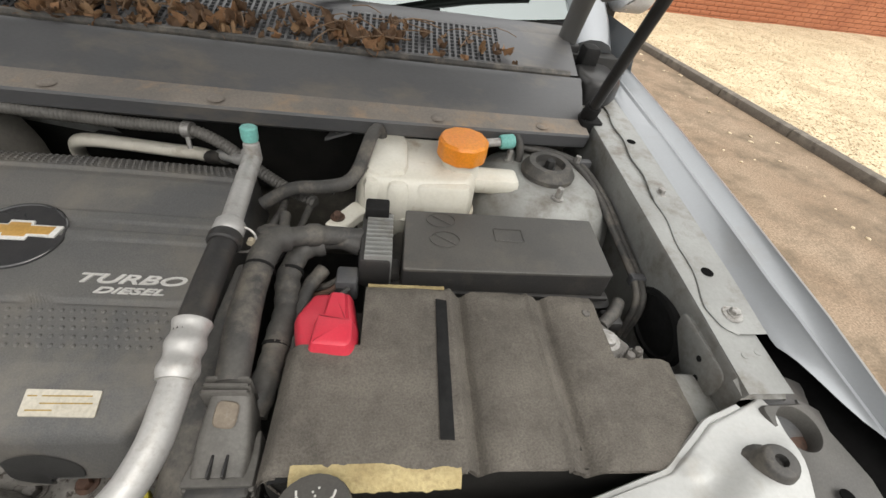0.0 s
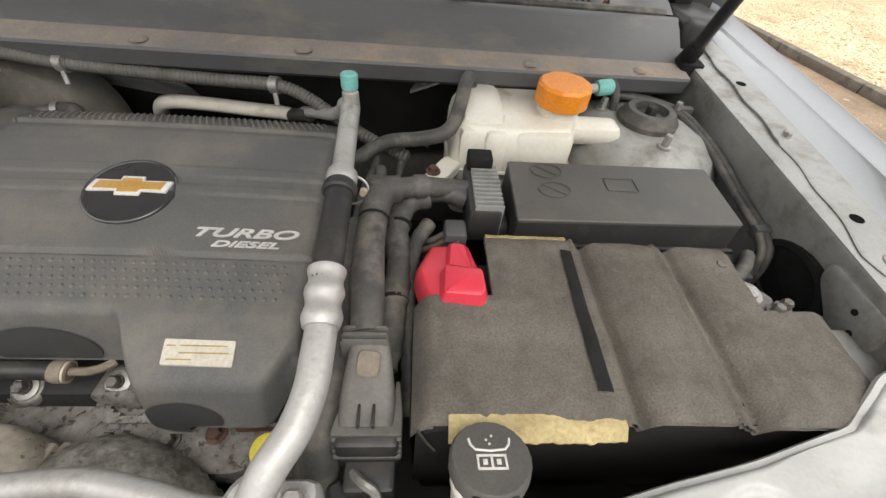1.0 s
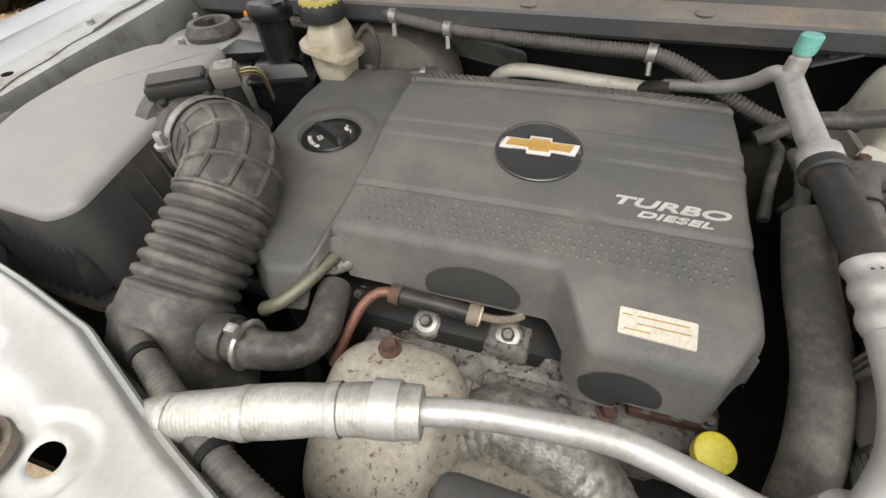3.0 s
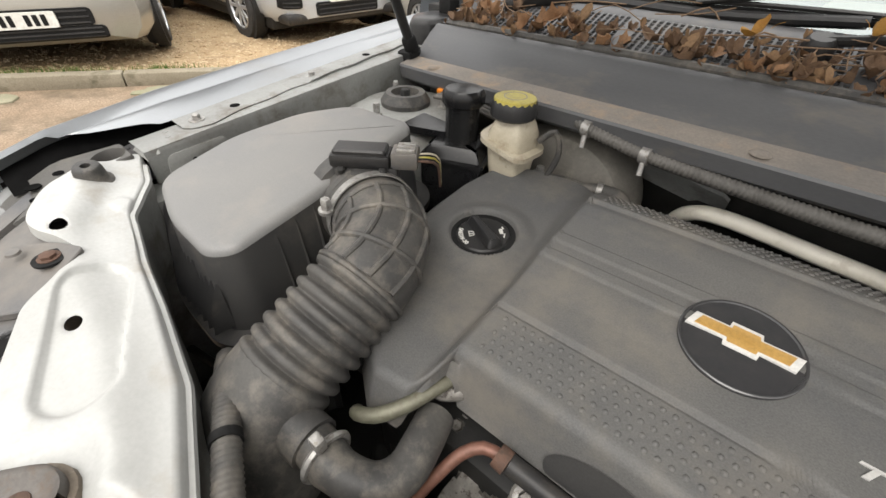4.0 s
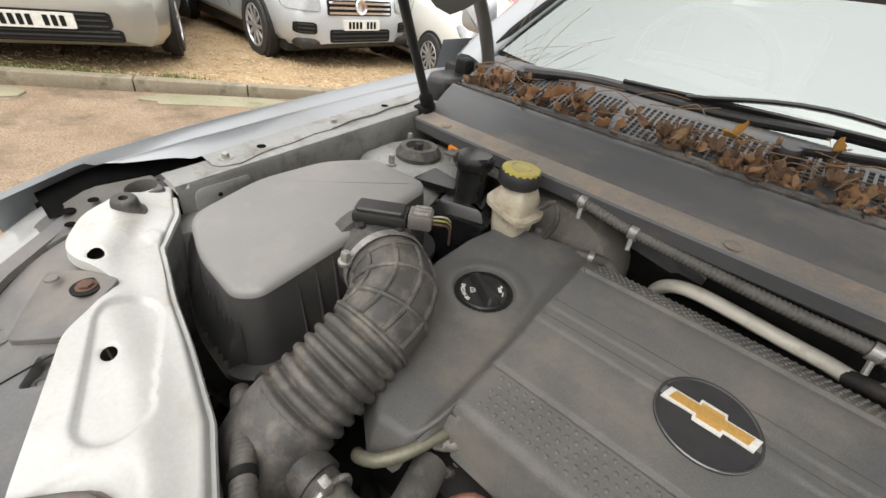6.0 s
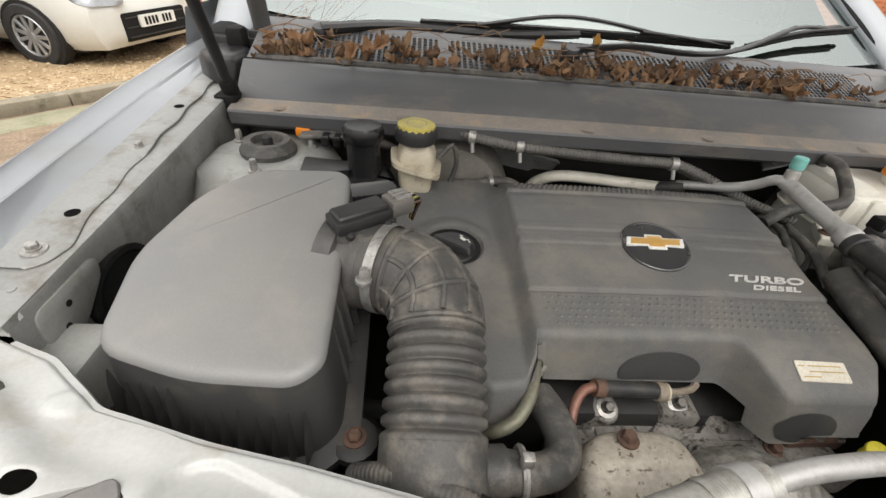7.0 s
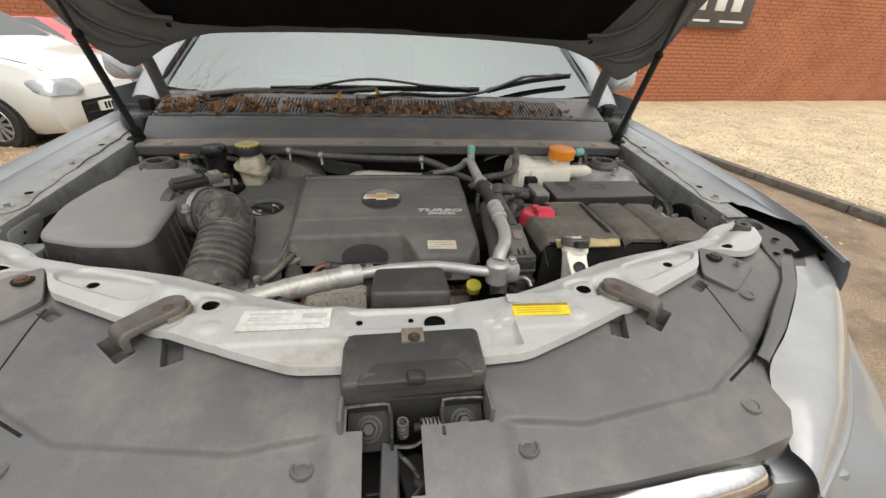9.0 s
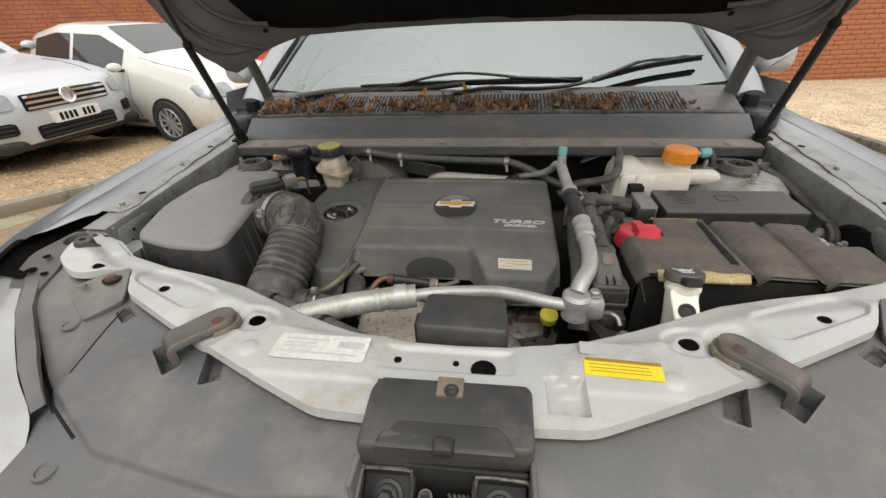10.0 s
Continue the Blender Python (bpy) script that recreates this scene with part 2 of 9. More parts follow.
STONE = surf("gravel stone", (0.36, 0.26, 0.15), (0.52, 0.42, 0.28), 9, 0.8, 0, 0.3, 120, (0.25, 0.155, 0.085), (0.5, 0.62), spec=0.3)
DRIVE = surf("worn concrete drive", (0.215, 0.155, 0.105), (0.27, 0.205, 0.145), 1.6, 0.85, 0, 0.6, 90, (0.130, 0.100, 0.068), (0.46, 0.66), spec=0.25, grainy=0.4)
KERB = surf("weathered kerb concrete", (0.22, 0.19, 0.14), (0.28, 0.25, 0.19), 4, 0.9, 0, 0.6, 90, (0.13, 0.115, 0.078), (0.52, 0.7), spec=0.2)
KERB_D = surf("dark kerb", (0.10, 0.085, 0.07), (0.16, 0.14, 0.115), 5, 0.85, 0, 0.6, 90, (0.07, 0.06, 0.05), (0.52, 0.7))
SLAB = surf("mossy pale slab", (0.27, 0.25, 0.175), (0.21, 0.205, 0.13), 3, 0.9, 0, 0.5, 80, (0.14, 0.14, 0.075), (0.52, 0.75))
BRICK = surf("red brick", (0.37, 0.142, 0.075), (0.44, 0.180, 0.098), 1.2, 0.85, 0, 0.5, 60, (0.30, 0.115, 0.066), (0.5, 0.7), spec=0.2)
MORTAR = surf("red mortar", (0.32, 0.145, 0.083), (0.36, 0.168, 0.098), 3, 0.9, 0, 0.4, 60)
MOSS = surf("moss and grass", (0.06, 0.11, 0.02), (0.10, 0.15, 0.03), 20, 0.9, 0, 0.8, 90)
TYRE = surf("tyre rubber", (0.022, 0.022, 0.023), (0.035, 0.034, 0.033), 12, 0.75, 0, 0.2, 200)
RIM = surf("alloy rim", (0.60, 0.61, 0.62), (0.52, 0.53, 0.54), 12, 0.35, 0.7, 0.0, 200)
CAR_SILVER = surf("silver car paint", (0.52, 0.545, 0.57), (0.48, 0.505, 0.53), 2, 0.42, 0.35, 0.0, 200, coat=0.25)
CAR_WARM = surf("warm silver car paint", (0.42, 0.41, 0.375), (0.38, 0.37, 0.335), 2, 0.3, 0.5, 0.0, 200, coat=0.6)
CAR_WHITE = surf("white car paint", (0.64, 0.64, 0.60), (0.60, 0.60, 0.565), 2, 0.28, 0.0, 0.0, 200, coat=0.7)
CAR_RED = surf("red car paint", (0.55, 0.015, 0.025), (0.50, 0.012, 0.02), 2, 0.25, 0.0, 0.0, 200, coat=0.8)
CARGLASS = surf("tinted window", (0.03, 0.035, 0.035), (0.04, 0.045, 0.045), 1, 0.04, 0, 0.0, 50, spec=0.8)
LAMP = surf("headlamp lens", (0.34, 0.355, 0.365), (0.28, 0.295, 0.31), 8, 0.10, 0.4, 0.0, 60, coat=1.0)
PLATE = surf("number plate white", (0.72, 0.72, 0.68), (0.68, 0.68, 0.64), 8, 0.4, 0, 0.0, 60)
SIGN_RED = surf("red sign", (0.62, 0.03, 0.06), (0.58, 0.03, 0.05), 8, 0.5, 0, 0.0, 60)
SIGN_DARK = surf("dark sign board", (0.07, 0.065, 0.06), (0.09, 0.085, 0.08), 4, 0.5, 0, 0.05, 60)
WOOD = surf("weathered board", (0.20, 0.12, 0.065), (0.27, 0.17, 0.10), 12, 0.8, 0, 0.4, 90, stretch=(1, 8, 8))
DASH = surf("grey dashboard", (0.10, 0.105, 0.11), (0.13, 0.135, 0.14), 5, 0.6, 0, 0.2, 300)
SEAT = surf("grey seat cloth", (0.16, 0.16, 0.16), (0.20, 0.20, 0.20), 8, 0.9, 0, 0.4, 300)

GLASS = bpy.data.materials.new("windscreen glass")
GLASS.use_nodes = True
gn, gl = GLASS.node_tree.nodes, GLASS.node_tree.links
gn.remove(gn["Principled BSDF"])
g_tr, g_gl, g_mx, g_fr = gn.new("ShaderNodeBsdfTransparent"), gn.new("ShaderNodeBsdfGlossy"), gn.new("ShaderNodeMixShader"), gn.new("ShaderNodeFresnel")
g_tr.inputs[0].default_value = (0.70, 0.82, 0.78, 1)
g_gl.inputs["Color"].default_value = (0.74, 0.81, 0.80, 1)
g_gl.inputs["Roughness"].default_value = 0.03
g_fr.inputs["IOR"].default_value = 3.8
gl.new(g_fr.outputs[0], g_mx.inputs[0])
gl.new(g_tr.outputs[0], g_mx.inputs[1])
gl.new(g_gl.outputs[0], g_mx.inputs[2])
gl.new(g_mx.outputs[0], gn["Material Output"].inputs[0])


# ---- mesh tools ----
class Geo:
    def __init__(self):
        self.v, self.f = [], []

    def rings(self, rings, caps=(True, True), closed=True):
        """Loft of rings with equal counts."""
        base, n = len(self.v), len(rings[0])
        for r in rings:
            self.v += [tuple(p) for p in r]
        for i in range(len(rings) - 1):
            a, b = base + i * n, base + (i + 1) * n
            for j in range(n if closed else n - 1):
                k = (j + 1) % n
                self.f.append((a + j, a + k, b + k, b + j))
        if closed and caps[0]:
            self.f.append(tuple(reversed(range(base, base + n))))
        if closed and caps[1]:
            t = base + (len(rings) - 1) * n
            self.f.append(tuple(range(t, t + n)))
        return self

    def prism(self, pts, prof):
        """A counter-clockwise outline raised through (inset, z) levels."""
        return self.rings([[(x, y, z) for x, y in inset(pts, d)] for d, z in prof])

    def box(self, x0, x1, y0, y1, z0, z1, b=0.003, r=None):
        r = b if r is None else r
        pts = rpoly([(x0, y0), (x1, y0), (x1, y1), (x0, y1)], r, 2) if r else [(x0, y0), (x1, y0), (x1, y1), (x0, y1)]
        return self.prism(pts, [(b * 0.7, z0), (0, z0 + b), (0, z1 - b), (b * 0.3, z1 - b * 0.3), (b, z1)])

    def lathe(self, at, axis, prof, n=20, caps=(True, True), wob=None):
        """(radius, height) levels round an axis from a point."""
        q = Vector(axis).normalized().to_track_quat('Z', 'Y')
        o = Vector(at)
        out = []
        for r, h in prof:
            ring = []
            for i in range(n):
                a = 2 * math.pi * i / n
                rr = r * (wob(a) if wob else 1)
                ring.append(o + q @ Vector((rr * math.cos(a), rr * math.sin(a), h)))
            out.append(ring)
        return self.rings(out, caps)

    def tube(self, path, r, n=10, step=0.008, rf=None, flat=1.0, caps=(True, True)):
        """A pipe along a smooth curve through the points; rf(s, length) scales its radius."""
        pts = spline(path, step)
        length = [0.0]
        for a, b in zip(pts, pts[1:]):
            length.append(length[-1] + (b - a).length)
        up = Vector((0.13, 0.21, 0.97))
        out = []
        for i, p in enumerate(pts):
            t = (pts[min(i + 1, len(pts) - 1)] - pts[max(i - 1, 0)]).normalized()
            s = t.cross(up)
            if s.length < 0.05:
                s = t.cross(Vector((1, 0, 0)))
            s.normalize()
            up = s.cross(t).normalized()
            rr = r * (rf(length[i], length[-1]) if rf else 1)
            out.append([p + (s * math.cos(a) + up * math.sin(a) * flat) * rr for a in (2 * math.pi * k / n for k in range(n))])
        return self.rings(out, caps)

    def sheet(self, fn, nu, nv, thick=0.0):
        """A surface fn(u, v) with u, v in 0..1; thick goes down in z."""
        base = len(self.v)
        for j in range(nv + 1):
            for i in range(nu + 1):
                self.v.append(tuple(fn(i / nu, j / nv)))
        w = nu + 1
        for j in range(nv):
            for i in range(nu):
                a = base + j * w + i
                self.f.append((a, a + 1, a + 1 + w, a + w))
        if thick:
            m = len(self.v) - base
            self.v += [(x, y, z - thick) for x, y, z in self.v[base:base + m]]
            for j in range(nv):
                for i in range(nu):
                    a = base + m + j * w + i
                    self.f.append((a, a + w, a + 1 + w, a + 1))
            rim = [i for i in range(w)] + [j * w + nu for j in range(1, nv + 1)] + [nv * w + i for i in range(nu - 1, -1, -1)] + [j * w for j in range(nv - 1, 0, -1)]
            for a, b in zip(rim, rim[1:] + rim[:1]):
                self.f.append((base + b, base + a, base + m + a, base + m + b))
        return self

    def hexbolt(self, at, axis=(0, 0, 1), r=0.007, h=0.006, washer=1.5):
        self.lathe(at, axis, [(r * washer, 0), (r * washer, h * 0.3), (r * 1.05, h * 0.35)], 14)
        self.lathe(Vector(at) + Vector(axis).normalized() * h * 0.3, axis, [(r, 0), (r, h * 0.8), (r * 0.8, h)], 6)
        return self

    def map(self, fn, start=0):
        self.v[start:] = [tuple(fn(Vector(p))) for p in self.v[start:]]
        return self

    def add(self, other, m=None):
        base = len(self.v)
        self.v += [tuple((m @ Vector(p)) if m else p) for p in other.v]
        self.f += [tuple(i + base for i in f) for f in other.f]
        return self


def spline(path, step):
    p = [Vector(q) for q in path]
    if len(p) < 3:
        return p
    p = [2 * p[0] - p[1]] + p + [2 * p[-1] - p[-2]]
    out = []
    for i in range(1, len(p) - 2):
        a, b, c, d = p[i - 1:i + 3]
        k = max(2, int((c - b).length / step))
        for j in range(k):
            t = j / k
            out.append(0.5 * (2 * b + (c - a) * t + (2 * a - 5 * b + 4 * c - d) * t * t + (3 * b - a - 3 * c + d) * t ** 3))
    out.append(p[-2])
    return out


def rpoly(pts, r, n=3):
    """The outline with rounded corners."""
    out, m = [], len(pts)
    for i in range(m):
        a, b, c = (Vector(pts[k % m]).to_2d() for k in (i - 1, i, i + 1))
        u, w = (a - b), (c - b)
        d = min(r, u.length * 0.45, w.length * 0.45)
        s, e = b + u.normalized() * d, b + w.normalized() * d
        for k in range(n + 1):
            t = k / n
            q = s * (1 - t) ** 2 + b * 2 * t * (1 - t) + e * t * t
            out.append((q.x, q.y))
    return out


def inset(pts, d):
    if not d:
        return list(pts)
    out, m = [], len(pts)
    for i in range(m):
        a, b, c = (Vector(pts[k % m]) for k in (i - 1, i, i + 1))
        e1, e2 = (b - a), (c - b)
        n1 = Vector((-e1.y, e1.x)).normalized() if e1.length > 1e-9 else Vector((0, 0))
        n2 = Vector((-e2.y, e2.x)).normalized() if e2.length > 1e-9 else n1
        k = n1 + n2
        k = k / max(0.4, k.length_squared / 2) if k.length > 1e-6 else n1
        out.append((b.x + k.x * d, b.y + k.y * d))
    return out


def ellipse(cx, cy, rx, ry, n=28):
    return [(cx + rx * math.cos(2 * math.pi * i / n), cy + ry * math.sin(2 * math.pi * i / n)) for i in range(n)]


def as_mesh(name, g, material, sharp=38):
    me = bpy.data.meshes.new(name)
    me.from_pydata(g.v, [], g.f)
    me.materials.append(material)
    me.shade_smooth()
    me.set_sharp_from_angle(angle=radians(sharp))
    me.update()
    return me


def part(name, g, material, parent=None, label="", sharp=38):
    ob = new(name, as_mesh(name, g, material, sharp))
    ob.parent = parent
    if parent and parent.type == 'EMPTY':
        ob.matrix_parent_inverse = Matrix.Translation(-parent.location)
    return tagged(ob, label)


def thing(name, label, category, at=(0, 0, 0), group="", kind=""):
    """An empty at the thing's base; its parts are made in world places."""
    ob = new(name)
    ob.location = at
    return tagged(ob, label, category, group, kind)


def solid(name, g, material, label, category="", group="", kind="", sharp=38):
    return tagged(part(name, g, material, None, label, sharp), label, category, group, kind)


def text_geo(body, size, depth=0.0008, shear=0.0):
    """Flat raised lettering, its lower left corner at the origin."""
    c = bpy.data.curves.new("lettering", 'FONT')
    c.body, c.size, c.extrude, c.shear, c.offset = body, size, depth, shear, size * 0.018
    ob = bpy.data.objects.new("lettering", c)
    scene.collection.objects.link(ob)
    dg = bpy.context.evaluated_depsgraph_get()
    me = ob.evaluated_get(dg).to_mesh()
    g = Geo()
    g.v = [tuple(v.co) for v in me.vertices]
    g.f = [tuple(p.vertices) for p in me.polygons]
    ob.evaluated_get(dg).to_mesh_clear()
    bpy.data.objects.remove(ob)
    bpy.data.curves.remove(c)
    return g


def interp(x, xs, ys):
    return float(np.interp(x, xs, ys))


rng = random.Random(7)

from mathutils.bvhtree import BVHTree


# ---- ground and yard ----
YARD = Vector((0.447, 0.894, 0))     # along the kerb of the parking row
OUT = Vector((-0.894, 0.447, 0))     # from the kerb into the parking row
K0 = Vector((-4.64, 0.9, 0))
R0 = Vector((4.15, 2.0, 0))          # the kerb on the other side
RDIR = Vector((-0.17, 0.985, 0))
ROUT = Vector((0.985, 0.17, 0))



def lift(x, y):
    """The yard falls away gently along the parking row and is level round the open car."""
    w = min(1.0, max(0.0, (-1.3 - x) / 1.9))
    return w * w * (3 - 2 * w) * max(-0.45, min(0.45, 0.10 - 0.062 * (y - 0.8)))


g = Geo()
g.f.append((0, 1, 2, 3))
g.v += [(-400, -400, -0.6), (400, -400, -0.6), (400, 400, -0.6), (-400, 400, -0.6)]
solid("ground", g, GRAVEL, "golden brown gravel ground reaching far off", "ground", kind="structure")


def strip(g, p, d, o, a0, a1, o0, o1, z0, z1, nu=30, nv=8, wob=0.01):
    """A slightly uneven slab along direction d from p, between two offsets."""
    def fn(u, v):
        q = p + d * (a0 + (a1 - a0) * u) + o * (o0 + (o1 - o0) * v)
        return (q.x, q.y, z1 + lift(q.x, q.y) + wob * noise.noise((q.x * 0.7, q.y * 0.7, 0)))
    g.sheet(fn, nu, nv, z1 - z0)
    return g


g = Geo()


def drive_at(u, v):
    q = (K0 + YARD * (-9 + 27 * v)) * (1 - u) + (R0 + RDIR * (-9 + 27 * v)) * u
    return (q.x, q.y, lift(q.x, q.y) + 0.012 * noise.noise((q.x * 0.5, q.y * 0.5, 3)))


g.sheet(drive_at, 40, 60, 0.05)
solid("driveway", g, DRIVE, "worn brown concrete driveway with fine stones", "driveway", kind="structure")
solid("gravel_bed", strip(Geo(), K0, YARD, OUT, -9, 18, 0.12, 16, -0.02, 0.085, 60, 30, 0.02), GRAVEL,
      "golden gravel bed under the parked cars", "gravel", kind="structure")
solid("gravel_bed", strip(Geo(), R0, RDIR, ROUT, -9, 18, 0.10, 22, -0.02, 0.05, 60, 40, 0.02), GRAVEL_P,
      "pale golden gravel bed before the brick wall", "gravel", kind="structure")


def pebble(k):
    r = random.Random(k)
    g = Geo()
    g.lathe((0, 0, 0), (0, 0, 1), [(0.004, -0.004), (0.010, 0.0), (0.009, 0.005), (0.003, 0.008)], 6)
    s = (r.uniform(0.8, 1.6), r.uniform(0.7, 1.2), r.uniform(0.6, 1))
    return g.map(lambda p: Vector((p.x * s[0], p.y * s[1], p.z * s[2])))


def gravel_field(name, p, d, o, a, b, z, count, seed, label, stone=STONE, size=1.0):
    r = random.Random(seed)
    shapes = [pebble(i) for i in range(5)]
    g = Geo()
    for i in range(count):
        q = p + d * r.uniform(*a) + o * (b[0] + (b[1] - b[0]) * r.random() ** 1.4)
        zz = z + lift(q.x, q.y) + 0.02 * noise.noise((q.x * 0.7, q.y * 0.7, 0))
        m = Matrix.Translation((q.x, q.y, zz)) @ Matrix.Rotation(r.uniform(0, 6.28), 4, 'Z') @ Matrix.Rotation(r.uniform(-0.6, 0.6), 4, 'X') @ Matrix.Scale(r.uniform(0.7, 1.7) * size, 4)
        g.add(shapes[i % 5], m)
    me = as_mesh(name, g, stone, 60)
    return tagged(new(name, me), label, "gravel", kind="stuff")


gravel_field("gravel", K0, YARD, OUT, (-1.5, 7), (0.12, 5.5), 0.087, 14000, 1, "loose golden brown gravel stones under the parked cars")
gravel_field("loose_grit", R0 - ROUT * 0.05, RDIR, -ROUT, (-1.0, 5.5), (0.0, 0.9), 0.002, 70, 5, "scattered pale grit on the drive by the kerb", STONE_P)
gravel_field("gravel", R0, RDIR, ROUT, (-0.5, 6.5), (0.1, 6.5), 0.052, 22000, 2, "loose pale golden gravel stones beside the drive", STONE_P, 0.62)

kerb = thing("kerb", "weathered concrete kerb stones edging the gravel", "kerb", K0, kind="structure")
edging = thing("kerb", "dark kerb stones along the pale gravel", "kerb", R0, kind="structure")


def stones(parent, p, d, o, a0, a1, long, w, h, material):
    g = Geo().box(-long / 2 + 0.004, long / 2 - 0.004, 0, w, -0.05, h, 0.012)
    me = as_mesh("kerb_stone", g, material)
    ang = math.atan2(d.y, d.x)
    k, r = a0, random.Random(3)
    while k < a1:
        ob = new("kerb_stone", me)
        ob.parent = parent
        ob.matrix_parent_inverse = Matrix.Translation(-parent.location)
        q = p + d * (k + long / 2)
        side = 1 if d.cross(o).z > 0 else -1
        e = q + d * 0.4
        fall = (lift(e.x, e.y) - lift(q.x, q.y)) / 0.4
        ob.matrix_basis = Matrix.Translation((q.x, q.y, lift(q.x, q.y) + r.uniform(-0.006, 0.006))) @ Matrix.Rotation(ang + r.uniform(-0.008, 0.008), 4, 'Z') @ Matrix.Rotation(-math.atan(fall), 4, 'Y') @ Matrix.Diagonal((1, side, 1, 1))
        k += long


stones(kerb, K0, YARD, OUT, -6, 12, 0.9, 0.13, 0.10, KERB)
stones(edging, R0, RDIR, ROUT, -5, 14, 0.9, 0.11, 0.075, KERB_D)

for a, b, w, l in ((-1.25, 0.10, 0.40, 1.0), (-0.62, 0.06, 0.26, 0.5), (1.0, 0.04, 0.30, 1.2), (2.7, 0.05, 0.3, 0.9), (4.0, 0.05, 0.3, 0.8)):
    c = K0 + YARD * a - OUT * (0.18 + b)
    c.z = lift(c.x, c.y)
    r = random.Random(int(a * 10))
    ring = []
    for i in range(22):   # a broken, lumpy outline
        t = 6.283 * i / 22
        k = (abs(math.cos(t)) ** 4 + abs(math.sin(t)) ** 4) ** -0.25 * r.uniform(0.86, 1.06)
        ring.append((math.cos(t) * l / 2 * k, math.sin(t) * w / 2 * k))
    s = Geo().prism(ring, [(0, -0.04), (0, 0.008), (0.012, 0.016)])
    sl = thing("paving_slab", "pale mossy broken slab bedded at the kerb", "slab", c, group="slabs at the kerb")
    part("slab", s.map(lambda p: Vector((c.x, c.y, 0)) + YARD * p.x + OUT * p.y + Vector((0, 0, p.z + lift(c.x + YARD.x * p.x, c.y + YARD.y * p.x)))), SLAB, sl)

g = Geo()
r = random.Random(5)
for i in range(1600):
    a = r.choice((-2.3, -2.0, -1.7, -0.55, -0.3, 0.0, 0.5, 0.7)) + r.gauss(0, 0.16)
    c = K0 + YARD * a + OUT * (0.10 + abs(r.gauss(0, 0.09)))
    h, t = r.uniform(0.015, 0.06), r.uniform(0, 6.28)
    base = len(g.v)
    dx, dy = math.cos(t) * 0.004, math.sin(t) * 0.004
    g.v += [(c.x - dx, c.y - dy, 0.07 + lift(c.x, c.y)), (c.x + dx, c.y + dy, 0.07 + lift(c.x, c.y)), (c.x + r.uniform(-0.02, 0.02), c.y + r.uniform(-0.02, 0.02), 0.085 + h + lift(c.x, c.y))]
    g.f.append((base, base + 1, base + 2))
solid("grass_tufts", g, MOSS, "low green grass tufts and moss along the kerb", "grass", kind="stuff")


# ---- brick walls ----
def brick_wall(name, p, d, length, height, label, near):
    """A wall along d from p with courses of bricks; the stretch near=(a, b) has bricks of its own."""
    w = thing(name, label, "wall", p, kind="structure")
    core = Geo().box(0, length, 0.012, 0.3, -0.7, height, 0.004)
    ang = Matrix.Translation(p) @ Matrix.Rotation(math.atan2(d.y, d.x), 4, 'Z')
    part("mortar", Geo().add(core, ang), MORTAR, w)
    one = Geo().box(0.005, 0.220, 0, 0.05, 0.005, 0.070, 0.002, 0)
    me = as_mesh("brick", one, BRICK)
    rest = Geo()
    n = 0
    simple = Geo()
    simple.v = [(0.005, 0, 0.005), (0.220, 0, 0.005), (0.220, 0, 0.070), (0.005, 0, 0.070), (0.005, 0.02, 0.005), (0.220, 0.02, 0.005), (0.220, 0.02, 0.070), (0.005, 0.02, 0.070)]
    simple.f = [(0, 1, 2, 3), (3, 2, 6, 7), (1, 5, 6, 2), (0, 3, 7, 4)]
    for c in range(int(height / 0.075)):
        for k in range(int(length / 0.225)):
            x = k * 0.225 + (0.1125 if c % 2 else 0)
            if x + 0.225 > length:
                continue
            if near[0] < x < near[1] and c < near[2] and n < 300:
                ob = new("brick", me)
                ob.parent = w
                ob.matrix_parent_inverse = Matrix.Translation(-w.location)
                ob.matrix_basis = ang @ Matrix.Translation((x, rng.uniform(-0.002, 0.002), c * 0.075))
                n += 1
            else:
                base = len(rest.v)
                dy = rng.uniform(-0.002, 0.002)
                rest.v += [tuple(ang @ Vector((a + x, b + dy, z + c * 0.075))) for a, b, z in simple.v]
                rest.f += [tuple(i + base for i in f) for f in simple.f]
    far = part("brickwork", rest, BRICK, w, sharp=30)
    far["kind"] = "stuff"
    return w


W0 = Vector((3.0, 7.75, 0.0))
brick_wall("wall_north", W0, Vector((0.992, 0.125, 0)).normalized(), 16, 2.63, "long plain red brick wall behind the pale gravel", (1.2, 4.6, 20))
brick_wall("wall_west", K0 + OUT * 6.6 + YARD * -3, YARD, 18, 3.3, "red brick wall behind the parked cars", (5.6, 9.4, 30))


sg = thing("wall_sign", "dark sign board with pale panels on the brick wall", "sign", (6.6, 8.05, 1.75))
mz = Matrix.Translation((5.95, 8.0, 1.48)) @ Matrix.Rotation(math.atan2(0.125, 0.992), 4, 'Z')
part("board", Geo().add(Geo().box(0, 1.5, 0.03, 0.07, 0, 0.85, 0.006), mz), SIGN_DARK, sg)
for i, (x, z, w, h) in enumerate(((0.12, 0.30, 0.2, 0.26), (0.55, 0.30, 0.24, 0.26), (0.95, 0.30, 0.24, 0.26), (0.1, 0.1, 0.4, 0.04), (0.75, 0.1, 0.6, 0.04))):
    part("panel", Geo().add(Geo().box(x, x + w, 0.018, 0.034, z, z + h, 0.003), mz), PLATE, sg)

